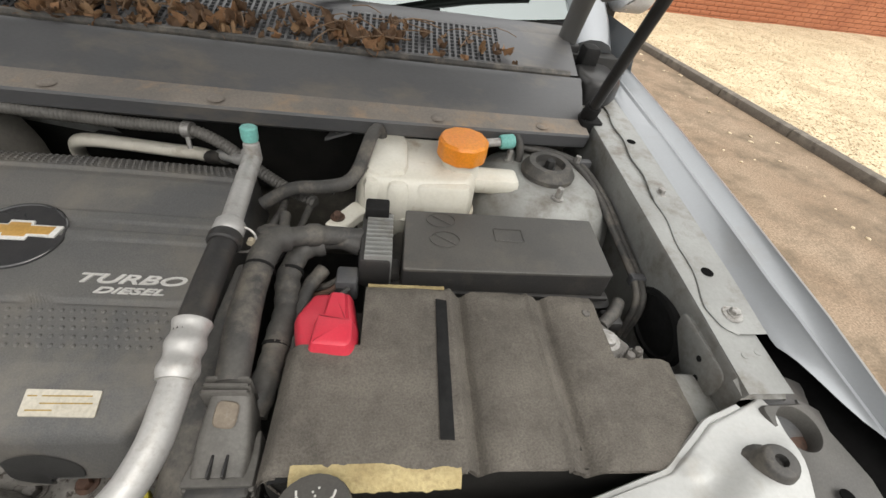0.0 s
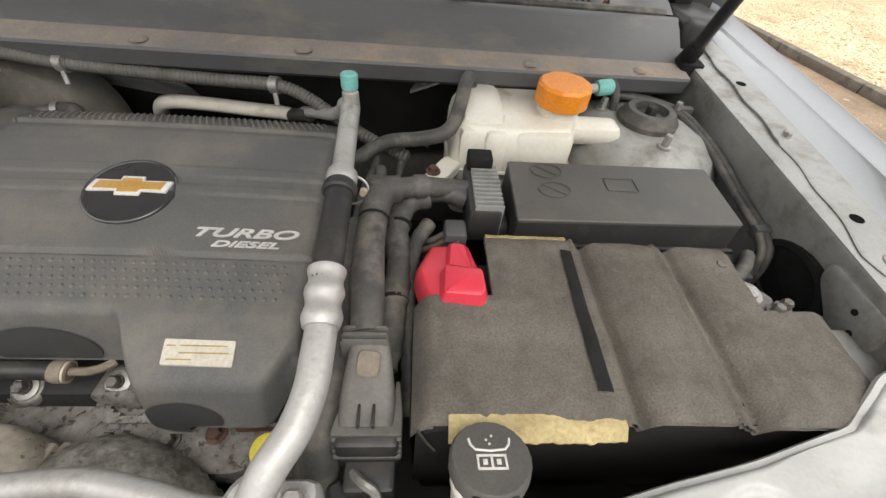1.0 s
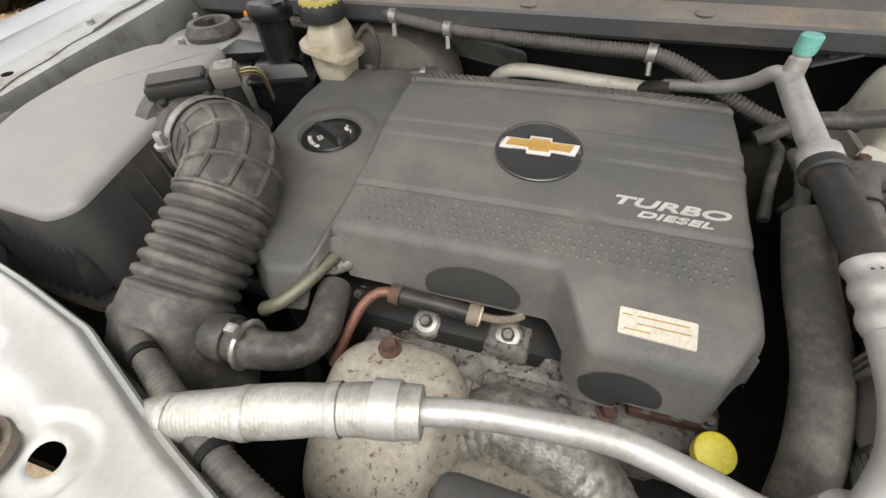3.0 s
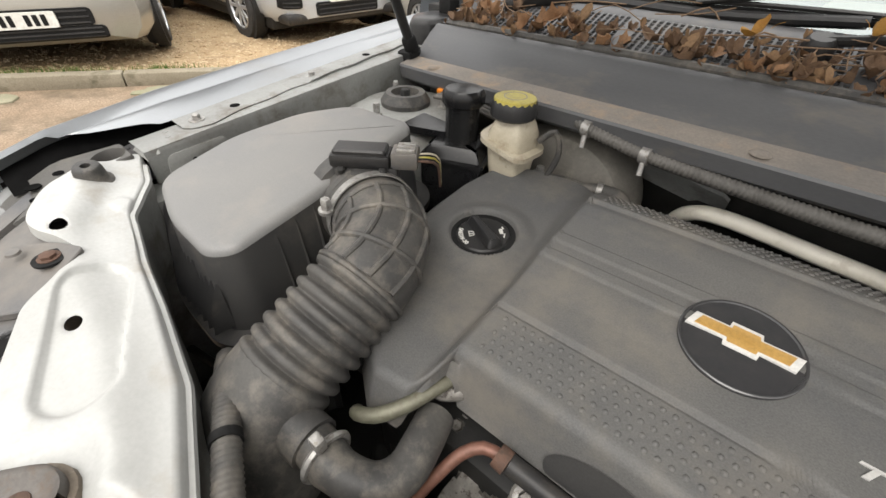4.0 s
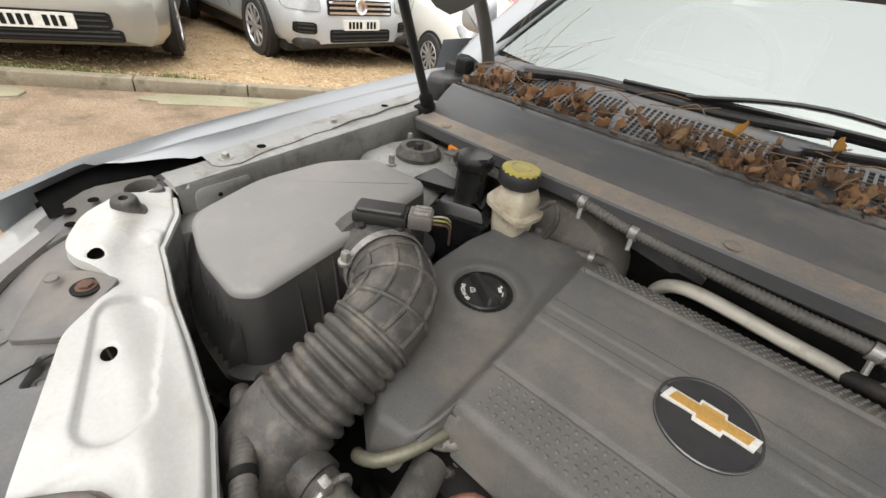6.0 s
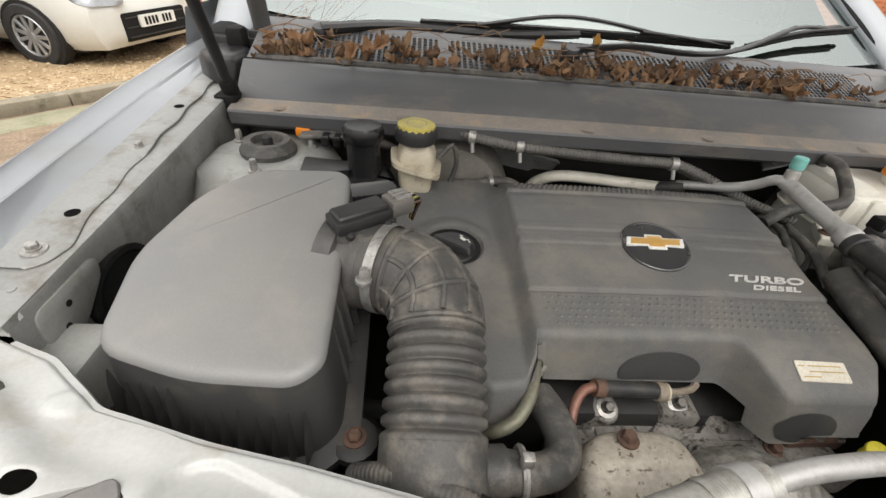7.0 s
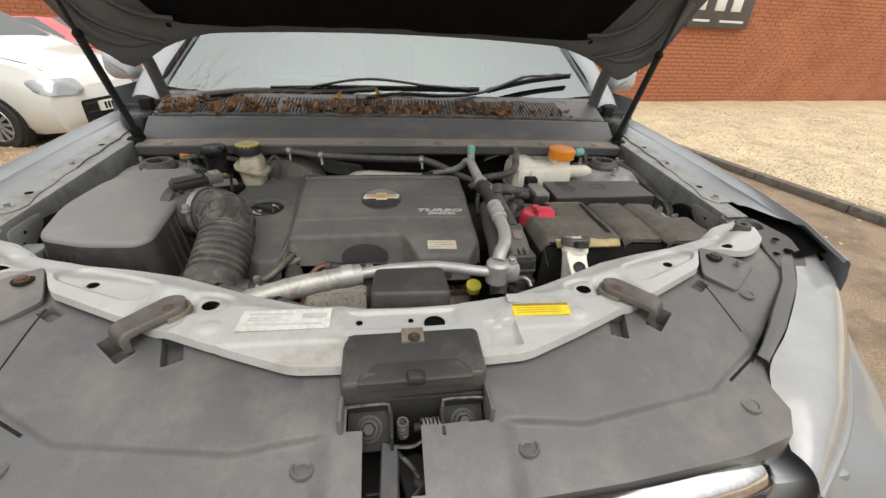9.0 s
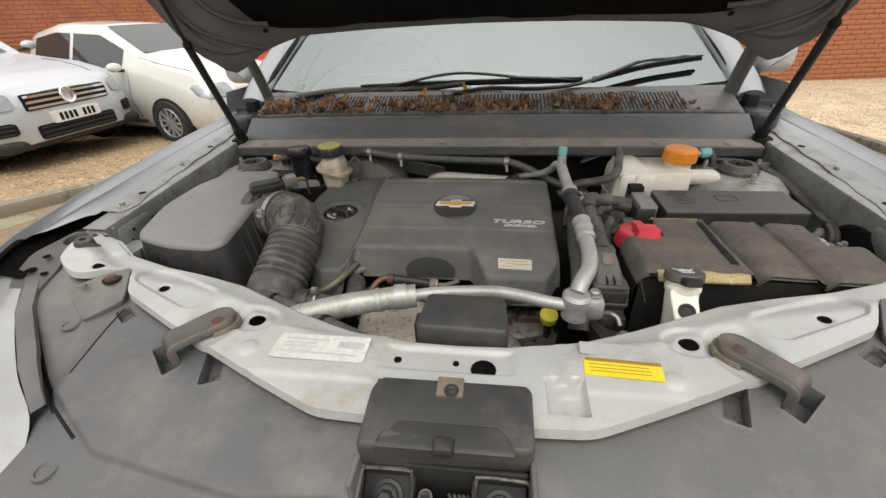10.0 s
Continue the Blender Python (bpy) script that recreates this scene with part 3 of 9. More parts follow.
sg = thing("warning_sign", "small red and white sign on a clear post", "sign", (6.42, 3.35, 0.05))
tilt = Matrix.Translation((6.42, 3.35, 0.05)) @ Matrix.Rotation(radians(12), 4, 'Y')
part("post", Geo().add(Geo().box(-0.05, 0.05, -0.01, 0.01, 0, 0.50, 0.003), tilt), PLATE, sg, "pale post")
part("panel", Geo().add(Geo().box(-0.13, 0.13, -0.012, 0.012, 0.52, 0.88, 0.004), tilt), PLATE, sg)
part("red_face", Geo().add(Geo().box(-0.115, 0.115, -0.016, -0.011, 0.53, 0.85, 0.001), tilt), SIGN_RED, sg, "red printed face")
part("tab", Geo().add(Geo().box(-0.05, 0.05, -0.014, 0.012, 0.43, 0.51, 0.003), tilt), SIGN_RED, sg)
for z in (0.60, 0.66, 0.72, 0.78):
    part("writing", Geo().add(Geo().box(-0.07, 0.07, -0.019, -0.015, z, z + 0.022, 0.001), tilt), PLATE, sg, "pale bars of writing")
solid("timber_board", Geo().add(Geo().box(-0.45, 0.5, -0.06, 0.08, 0, 0.07, 0.006), Matrix.Translation((6.65, 3.3, 0.05)) @ Matrix.Rotation(0.15, 4, 'Z')), WOOD,
      "weathered timber lying on the gravel by the sign", "board")


# ---- parked cars ----
def wheel_parts(owner, c, side, r, w, spokes):
    """A wheel with its axle along the car's y; side -1 or 1 is the outer face."""
    t = Geo().lathe((c[0], c[1], c[2]), (0, side, 0), [(r * 0.66, -w), (r * 0.95, -w), (r, -w * 0.8), (r, -w * 0.2), (r * 0.94, 0), (r * 0.70, 0.004), (r * 0.66, -0.02)], 32, (False, False))
    tyre = part("wheel", t, TYRE, owner)
    rim = Geo().lathe(c, (0, side, 0), [(r * 0.67, -0.012), (r * 0.63, -0.002), (r * 0.60, -0.03)], 32, (False, False))
    rim.lathe(c, (0, side, 0), [(r * 0.16, -0.03), (r * 0.14, -0.006), (r * 0.05, -0.002)], 16)
    for k in range(spokes):
        a = 2 * math.pi * k / spokes
        s = Geo().box(r * 0.10, r * 0.63, -r * 0.055, r * 0.055, -0.028, -0.008, 0.004)
        q = Vector((0, side, 0)).to_track_quat('Z', 'Y').to_matrix().to_4x4()
        rim.add(s, Matrix.Translation(c) @ q @ Matrix.Rotation(a, 4, 'Z'))
    part("rim", rim, RIM, tyre)
    part("brake_disc", Geo().lathe(c, (0, side, 0), [(r * 0.62, -0.09), (r * 0.62, -0.06)], 24), DARK, tyre)


def parked_car(name, label, front, paint, prof, width, wheel_r, wheels, spokes, grille, lamps, plate_z, fog=None, intake=None, mirror=0.95, side_glass=None, group="parked cars", heading=-26.0):
    """A car whose nose is at front, facing away from the row. prof: (x back from the nose, bottom, belt, top, half width at belt, half width at top)."""
    car = thing(name, label, "car", (0, 0, 0), group=group)
    m = Matrix.Translation(front) @ Matrix.Rotation(radians(heading), 4, 'Z')

    def ring(x, zb, zbelt, zt, hb, ht):
        h = [(0.0, zb), (hb * 0.88, zb), (hb * 0.97, zb + 0.09), (hb, zb + 0.55 * (zbelt - zb)), (hb * 0.985, zbelt - 0.04), (hb * 0.965, zbelt), (ht * 1.02 + 0.0, zbelt + 0.86 * (zt - zbelt)), (ht * 0.9, zt - 0.012), (ht * 0.5, zt + 0.008), (0.0, zt + 0.012)]
        return [(-x, y, z) for y, z in h] + [(-x, -y, z) for y, z in reversed(h[1:-1])]

    rr = []
    fine = []
    for a, b in zip(prof, prof[1:]):
        for k in range(4):
            t = k / 4
            fine.append([p * (1 - t) + q * t for p, q in zip(a, b)])
    fine.append(prof[-1])
    body = Geo().rings([ring(*s) for s in fine])
    part("body", body, paint, car)
    tree = BVHTree.FromPolygons([Vector(v) for v in body.v], body.f)

    def nose(y, z):
        hit = tree.ray_cast(Vector((2, y, z)), Vector((-1, 0, 0)))[0]
        return hit.x if hit else -0.25
    part("underbody", Geo().box(-prof[-1][0] + 0.2, -0.35, -width / 2 + 0.12, width / 2 - 0.12, 0.16, 0.40, 0.02), DARK, car)
    for wx in wheels:
        for s in (-1, 1):
            part("wheel_arch", Geo().lathe((-wx, s * (width / 2 - 0.10), wheel_r), (0, s, 0), [(wheel_r * 1.10, 0), (wheel_r * 1.10, 0.100)], 28), DARK, car)
            wheel_parts(car, (-wx, s * (width / 2 + 0.026), wheel_r), s, wheel_r, 0.2, spokes)

    def face(name, y0, y1, z0, z1, depth, material, label="", r=0.02, slant=0.0, curve=0.12, owner=None):
        """A rounded panel on the nose that follows its curve."""
        gg = Geo()
        nu_, nv_ = max(2, int((y1 - y0) / 0.03)), max(2, int((z1 - z0) / 0.02))

        def flat(u, v):
            y, z = y0 + (y1 - y0) * u, z0 + (z1 - z0) * v
            # round the corners
            cy, cz = min(max(y, y0 + r), y1 - r), min(max(z, z0 + r), z1 - r)
            e = Vector((y - cy, z - cz))
            if abs(y - cy) > 1e-6 and abs(z - cz) > 1e-6 and e.length > r:
                e = e * (r / e.length)
            return Vector((cy + e.x, cz + e.y, depth))
        gg.sheet(flat, nu_, nv_, depth)

        def onto(p):
            y, z, d = p.x, p.y, p.z
            return Vector((nose(y, z) + d - 0.004, y, z))
        return part(name, gg.map(onto), material, owner or car, label)

    for (y0, y1, z0, z1, bars, sl) in grille:
        gr = face("grille", y0, y1, z0, z1, 0.012, INK, "dark radiator grille", 0.02, sl)
        for k in range(bars):
            z = z0 + (z1 - z0) * (k + 0.5) / bars
            face("grille_bar", y0 + 0.02, y1 - 0.02, z - 0.012, z + 0.012, 0.022, CHROME, "", 0.006, sl, owner=gr)
    for (y0, y1, z0, z1, sl) in lamps:
        for s in (-1, 1):
            a, b = sorted((s * y0, s * y1))
            face("headlamp", a, b, z0, z1, 0.03, LAMP, "clear headlamp", 0.05, sl, 0.2)
    if intake:
        for (y0, y1, z0, z1) in intake:
            it = face("intake", y0, y1, z0, z1, 0.02, INK, "black bumper intake", 0.03, 0.05)
            for k in range(3):
                z = z0 + (z1 - z0) * (k + 0.5) / 3
                face("slat", y0 + 0.03, y1 - 0.03, z - 0.006, z + 0.006, 0.026, TYRE, "", 0.003, 0.05, owner=it)
    if fog:
        for s in (-1, 1):
            part("fog_lamp", Geo().lathe((-0.14, s * fog[0], fog[1]), (1, 0, 0), [(0.05, 0), (0.05, 0.03), (0.04, 0.035)], 18), LAMP, car)
    pl = face("number_plate", -0.26, 0.26, plate_z - 0.056, plate_z + 0.056, 0.045, PLATE, "white number plate", 0.008, 0.02, 0.03)
    for k in (-4, -3, -2, -1, 1, 2, 3):
        face("plate_mark", 0.052 * k + 0.026 - 0.017, 0.052 * k + 0.026 + 0.017, plate_z - 0.039, plate_z + 0.039, 0.0475, INK, "dark bar", 0.004, 0.02, 0.03, owner=pl)
    for s in (-1, 1):
        mi = Geo().lathe((0, 0, 0), (1, 0, 0), [(0.04, -0.05), (0.062, -0.03), (0.066, 0.0), (0.05, 0.035), (0.02, 0.05)], 14)
        hb = width / 2
        part("mirror", mi.map(lambda p: Vector((-mirror[0] + p.x, s * (hb + 0.07) + p.y * 1.45, mirror[1] + p.z * 0.85))), paint, car)
        part("mirror_arm", Geo().box(-mirror[0] - 0.03, -mirror[0] + 0.02, min(s * (hb - 0.08), s * (hb + 0.05)), max(s * (hb - 0.08), s * (hb + 0.05)), mirror[1] - 0.06, mirror[1] - 0.03, 0.006), TYRE, car)
    # glass set on the upper body
    belt = [(q[0], q[2], q[3], q[4], q[5]) for q in prof]

    def at(x):
        return [interp(x, [b[0] for b in belt], [b[i] for b in belt]) for i in range(1, 5)]

    def pane(x0, x1, lo, hi, name="window"):
        for s in (-1, 1):
            def fn(u, v):
                x = x0 + (x1 - x0) * u
                zb, zt, hb, ht = at(x)
                k = lo + (hi - lo) * v
                z = zb + 0.86 * (zt - zb) * k
                y = hb * 0.965 + (ht * 1.02 - hb * 0.965) * k + 0.006
                return (-x, s * y, z)
            part(name, Geo().sheet(fn, 14, 4), CARGLASS, car, "dark side window")
    for x0, x1 in side_glass:
        pane(x0, x1, 0.06, 0.92)

    # shut lines, handles and sills on the body's sides
    def cast(x, s, z):
        hit = tree.ray_cast(Vector((-x, s * 3, z)), Vector((0, -s, 0)))[0]
        return hit if hit else Vector((-x, s * width / 2, z))
    doors = [side_glass[0][0] - 0.02] + [q[1] + 0.04 for q in side_glass]
    for s in (-1, 1):
        for x in doors:
            part("shut_line", Geo().tube([cast(x - 0.06 * abs(k - 2) / 2, s, 0.34 + (at(x)[0] - 0.38) * k / 5) for k in range(6)], 0.005, 5, 0.3), INK, car, "dark door gap")
        part("sill", Geo().tube([cast(x, s, 0.30) for x in (wheels[0] + 0.45, 1.8, 2.2, wheels[1] - 0.45)], 0.025, 8, 0.3), TYRE, car, "dark sill")
        for x in doors[1:]:
            h = cast(x - 0.16, s, at(x)[0] - 0.14)
            part("door_handle", Geo().tube([h + Vector((-0.07, s * 0.012, 0)), h + Vector((0, s * 0.02, 0.004)), h + Vector((0.07, s * 0.012, 0))], 0.011, 8, 0.05), paint, car)
        bl = []
        for k in range(7):
            hit = tree.ray_cast(Vector((-(0.22 + 0.14 * k), s * (0.56 + 0.022 * k), 3)), Vector((0, 0, -1)))[0]
            if hit:
                bl.append(hit)
        part("bonnet_line", Geo().tube(bl, 0.005, 5, 0.2), INK, car, "dark bonnet gap")
    return car, m, at


def place(car, m):
    car.matrix_basis = m


def screen_pane(car, at, x0, x1, name="windscreen"):
    def fn(u, v):
        x = x0 + (x1 - x0) * v
        zb, zt, hb, ht = at(x)
        y = (2 * u - 1) * ht * 0.84
        return (-x - 0.004, y, zt + 0.014 - 0.004 * abs(2 * u - 1))
    part(name, Geo().sheet(fn, 8, 8), CARGLASS, car, "windscreen")


suv, m, at = parked_car("parked_suv", "silver off-roader parked nose out on the gravel", (-4.66, 3.80, 0.025), CAR_SILVER,
    [(0.0, 0.30, 0.58, 0.76, 0.56, 0.42), (0.10, 0.26, 0.62, 0.84, 0.78, 0.64), (0.35, 0.25, 0.72, 0.91, 0.91, 0.78), (0.7, 0.25, 0.83, 0.975, 0.945, 0.82), (1.2, 0.26, 0.92, 1.02, 0.955, 0.84), (1.55, 0.28, 0.98, 1.08, 0.955, 0.80), (2.15, 0.3, 1.08, 1.68, 0.955, 0.66), (2.8, 0.3, 1.10, 1.74, 0.955, 0.66), (4.2, 0.3, 1.12, 1.70, 0.94, 0.64), (4.65, 0.35, 1.08, 1.2, 0.88, 0.7), (4.75, 0.4, 0.9, 0.95, 0.8, 0.7)],
    1.92, 0.36, (0.88, 3.74), 10, [(-0.46, 0.46, 0.60, 0.76, 3, 0.10)], [(0.54, 0.88, 0.64, 0.79, 0.12)], 0.50, (0.70, 0.33),
    [(-0.44, 0.44, 0.31, 0.45), (0.60, 0.82, 0.40, 0.52), (-0.82, -0.60, 0.40, 0.52)], (1.62, 1.14), [(1.75, 2.75), (2.85, 4.0)], heading=-5)
screen_pane(suv, at, 1.52, 2.12)
part("emblem", Geo().lathe((-0.03, 0, 0.690), (1, 0, 0.1), [(0.085, 0), (0.085, 0.05), (0.078, 0.058), (0.066, 0.052), (0.05, 0.05)], 24), CHROME, suv, "round chrome emblem")
part("lower_bumper", Geo().box(-0.3, -0.03, -0.8, 0.8, 0.24, 0.35, 0.03), BLACK, suv, "dark lower bumper")
place(suv, m)

mpv, m, at = parked_car("parked_car", "warm silver family car parked nose out at the kerb", (-4.92, 0.755, 0.175), CAR_WARM,
    [(0.0, 0.26, 0.52, 0.70, 0.62, 0.45), (0.10, 0.2, 0.58, 0.82, 0.82, 0.66), (0.35, 0.18, 0.70, 0.95, 0.90, 0.80), (0.95, 0.18, 0.90, 1.06, 0.91, 0.80), (1.2, 0.2, 0.95, 1.16, 0.91, 0.76), (2.0, 0.2, 0.97, 1.56, 0.91, 0.60), (3.3, 0.2, 1.0, 1.58, 0.90, 0.60), (4.0, 0.25, 1.0, 1.3, 0.86, 0.62), (4.3, 0.35, 0.85, 0.9, 0.8, 0.6)],
    1.82, 0.315, (0.88, 3.5), 8, [], [(0.50, 0.82, 0.62, 0.80, 0.25)], 0.40, (0.66, 0.34), [(-0.56, 0.56, 0.24, 0.34), (-0.50, 0.50, 0.345, 0.47)], (1.4, 1.0), [(1.5, 2.4), (2.5, 3.6)], heading=-23)
screen_pane(mpv, at, 1.22, 1.95)
place(mpv, m)

hatch, m, at = parked_car("parked_hatchback", "small white hatchback parked nose out on the gravel", (-3.40, 5.35, -0.10), CAR_WHITE,
    [(0.0, 0.28, 0.56, 0.66, 0.56, 0.42), (0.08, 0.2, 0.60, 0.76, 0.74, 0.6), (0.32, 0.18, 0.72, 0.90, 0.81, 0.70), (0.85, 0.18, 0.88, 1.02, 0.83, 0.72), (1.05, 0.2, 0.92, 1.10, 0.83, 0.68), (1.75, 0.2, 0.95, 1.45, 0.83, 0.56), (2.6, 0.2, 0.98, 1.50, 0.82, 0.56), (3.2, 0.25, 0.98, 1.40, 0.78, 0.54), (3.6, 0.35, 0.9, 1.0, 0.72, 0.54)],
    1.66, 0.29, (0.72, 3.02), 11, [], [(0.38, 0.76, 0.60, 0.76, 0.55)], 0.43, (0.60, 0.40), [(-0.46, 0.46, 0.25, 0.52)], (1.28, 0.98), [(1.32, 2.25), (2.32, 3.1)], heading=-12)
screen_pane(hatch, at, 1.08, 1.72)
part("aerial", Geo().tube([(-2.0, 0.0, 1.49), (-2.2, 0.0, 1.62), (-2.45, 0.0, 1.76)], 0.004, 6), TYRE, hatch)
place(hatch, m)

mini, m, at = parked_car("parked_hatchback", "small red hatchback with round headlamps on the gravel", (-3.50, 7.08, -0.18), CAR_RED,
    [(0.0, 0.3, 0.58, 0.74, 0.56, 0.45), (0.10, 0.22, 0.62, 0.84, 0.76, 0.62), (0.35, 0.2, 0.74, 0.93, 0.83, 0.72), (1.0, 0.2, 0.9, 1.0, 0.84, 0.72), (1.2, 0.2, 0.93, 1.1, 0.84, 0.66), (1.6, 0.2, 0.95, 1.38, 0.84, 0.6), (3.0, 0.2, 0.98, 1.40, 0.82, 0.6), (3.4, 0.3, 0.95, 1.1, 0.78, 0.6), (3.6, 0.4, 0.85, 0.9, 0.7, 0.6)],
    1.68, 0.30, (0.70, 3.1), 10, [(-0.36, 0.36, 0.60, 0.72, 2, 0.1)], [(0.44, 0.70, 0.62, 0.82, 0.4)], 0.47, (0.5, 0.38), [(-0.45, 0.45, 0.28, 0.40)], (1.3, 0.98), [(1.4, 2.2), (2.3, 3.0)], heading=-5)
screen_pane(mini, at, 1.22, 1.58)
place(mini, m)


# ---- the car that is looked at: shell ----
def smoother(a, b, x):
    t = min(1.0, max(0.0, (x - a) / (b - a)))
    return t * t * (3 - 2 * t)


def grow(v):
    return math.exp(min(60.0, v))


def zpanel(x):
    return 0.970 + 0.07 * x * x


IN_X = [0, 0.07, 0.15, 0.25, 0.38, 0.475, 0.55, 0.64, 0.70, 0.76]
IN_Y = [0.045, 0.047, 0.062, 0.098, 0.154, 0.176, 0.190, 0.214, 0.256, 0.276]
OUT_X = [0, 0.16, 0.26, 0.33, 0.42, 0.552, 0.574, 0.588, 0.627, 0.66, 0.685, 0.735, 0.75, 0.765]
OUT_Y = [-0.085, -0.08, -0.038, -0.006, 0.034, 0.098, 0.148, 0.156, 0.142, 0.128, 0.130, 0.163, 0.190, 0.262]



def smooth(x, xs, ys, w=0.016):
    return sum(interp(abs(x + w * k / 4), xs, ys) for k in range(-4, 5)) / 9


car = thing("car_body", "silver car body with its bonnet open", "car", (0, 1.5, 0))


def mirrored(g):
    return Geo().add(g, Matrix.Diagonal((-1, 1, 1, 1)))


def flip(g):
    g.f = [tuple(reversed(f)) for f in g.f]
    return g


def flange_z(y):
    return 0.985 + 0.07 * y


FY = [-0.02, 0.08, 0.20, 0.35, 0.50, 0.75, 1.00, 1.25]
RIDGE_X = [0.815, 0.848, 0.862, 0.868, 0.875, 0.889, 0.898, 0.904]
RIDGE_Z = [0.957, 0.998, 1.026, 1.043, 1.053, 1.065, 1.076, 1.085]


def flange_edge(y):
    """Inner edge of the wing's bolted flange, slightly wavy."""
    return interp(y, [0.343, 0.352, 0.38, 0.46, 0.60, 0.80, 1.3], [0.772, 0.760, 0.755, 0.768, 0.777, 0.787, 0.81]) + 0.0025 * math.sin(y * 62)


def wing_profile(y):
    """Points (x, z) from the flange over the bead and the crest down the outer skin; the front is cut back on a slant."""
    rx, rz, zf = interp(y, FY, RIDGE_X), interp(y, FY, RIDGE_Z), flange_z(y)
    bx, bz = rx - interp(y, [0.2, 0.3, 0.4], [0.014, 0.023, 0.030]), rz - 0.010
    foot = interp(y, [0.3, 0.42, 0.8], [0.806, 0.815, 0.826])
    inner = [(foot, zf + 0.0055), (foot + 0.008, zf + 0.010), (bx - 0.005, bz - 0.0035), (bx - 0.0015, bz + 0.0004), (bx + 0.0015, bz), (bx + 0.006, bz - 0.002), (rx - 0.006, rz - 0.005)]
    cut_ = interp(y, [0.10, 0.20, 0.22, 0.26, 0.31, 0.34, 0.347], [0.90, 0.856, 0.848, 0.831, 0.816, 0.803, 0.70])
    xs, zs = [p[0] for p in inner], [p[1] for p in inner]
    inner = [(x, z) if x > cut_ else (min(cut_, rx - 0.005), interp(min(cut_, rx - 0.005), xs, zs)) for x, z in inner]
    return inner + [(rx - 0.001, rz + 0.001), (rx + 0.004, rz), (rx + 0.013, rz - 0.008), (rx + 0.026, rz - 0.045), (rx + 0.034, rz - 0.13), (rx + 0.03, rz - 0.32), (rx + 0.02, rz - 0.52)]


def fender():
    """The outer wing and the flange by which it is bolted to the rail."""
    ys = [0.085 + 0.0105 * i for i in range(28)] + [0.374 + 0.03 * i for i in range(30)]
    g = Geo().rings([[(x, y, z) for x, z in wing_profile(y)] for y in ys], closed=False)
    rows = []
    for y in [0.343 + 0.006 * i for i in range(100)]:
        e, zf, foot = flange_edge(y), flange_z(y), wing_profile(max(0.348, y))[0]
        lap = 0.0025 * smoother(0.572, 0.576, y)
        rows.append([(e + 0.001, y, zf + 0.001), (e, y, zf + 0.003 + lap), (e + 0.003, y, zf + 0.0045 + lap), (foot[0] - 0.012, y, zf + 0.0045 + lap), (foot[0], y, foot[1])])
    return g, Geo().rings(rows, closed=False)


def rail():
    """The inner rail that the wing is bolted to, with the bay's side wall below."""
    rings = []
    for i in range(36):
        y = 0.277 + 0.018 * i
        zf = flange_z(y)
        w = 0.003 * math.sin(y * 37)
        e = 0.002 if i else -0.012
        rings.append([(x, y, z) for x, z in [(0.745, 0.60), (0.752, 0.80), (0.755, 0.90), (0.750 + w, zf - 0.035), (0.746, zf - 0.008), (0.747, zf - 0.002 + min(0, e)), (0.751, zf - 0.001 + min(0, e)), (0.80, zf + min(0, e)), (0.803, zf - 0.02)]])
    return Geo().rings(rings, closed=False)


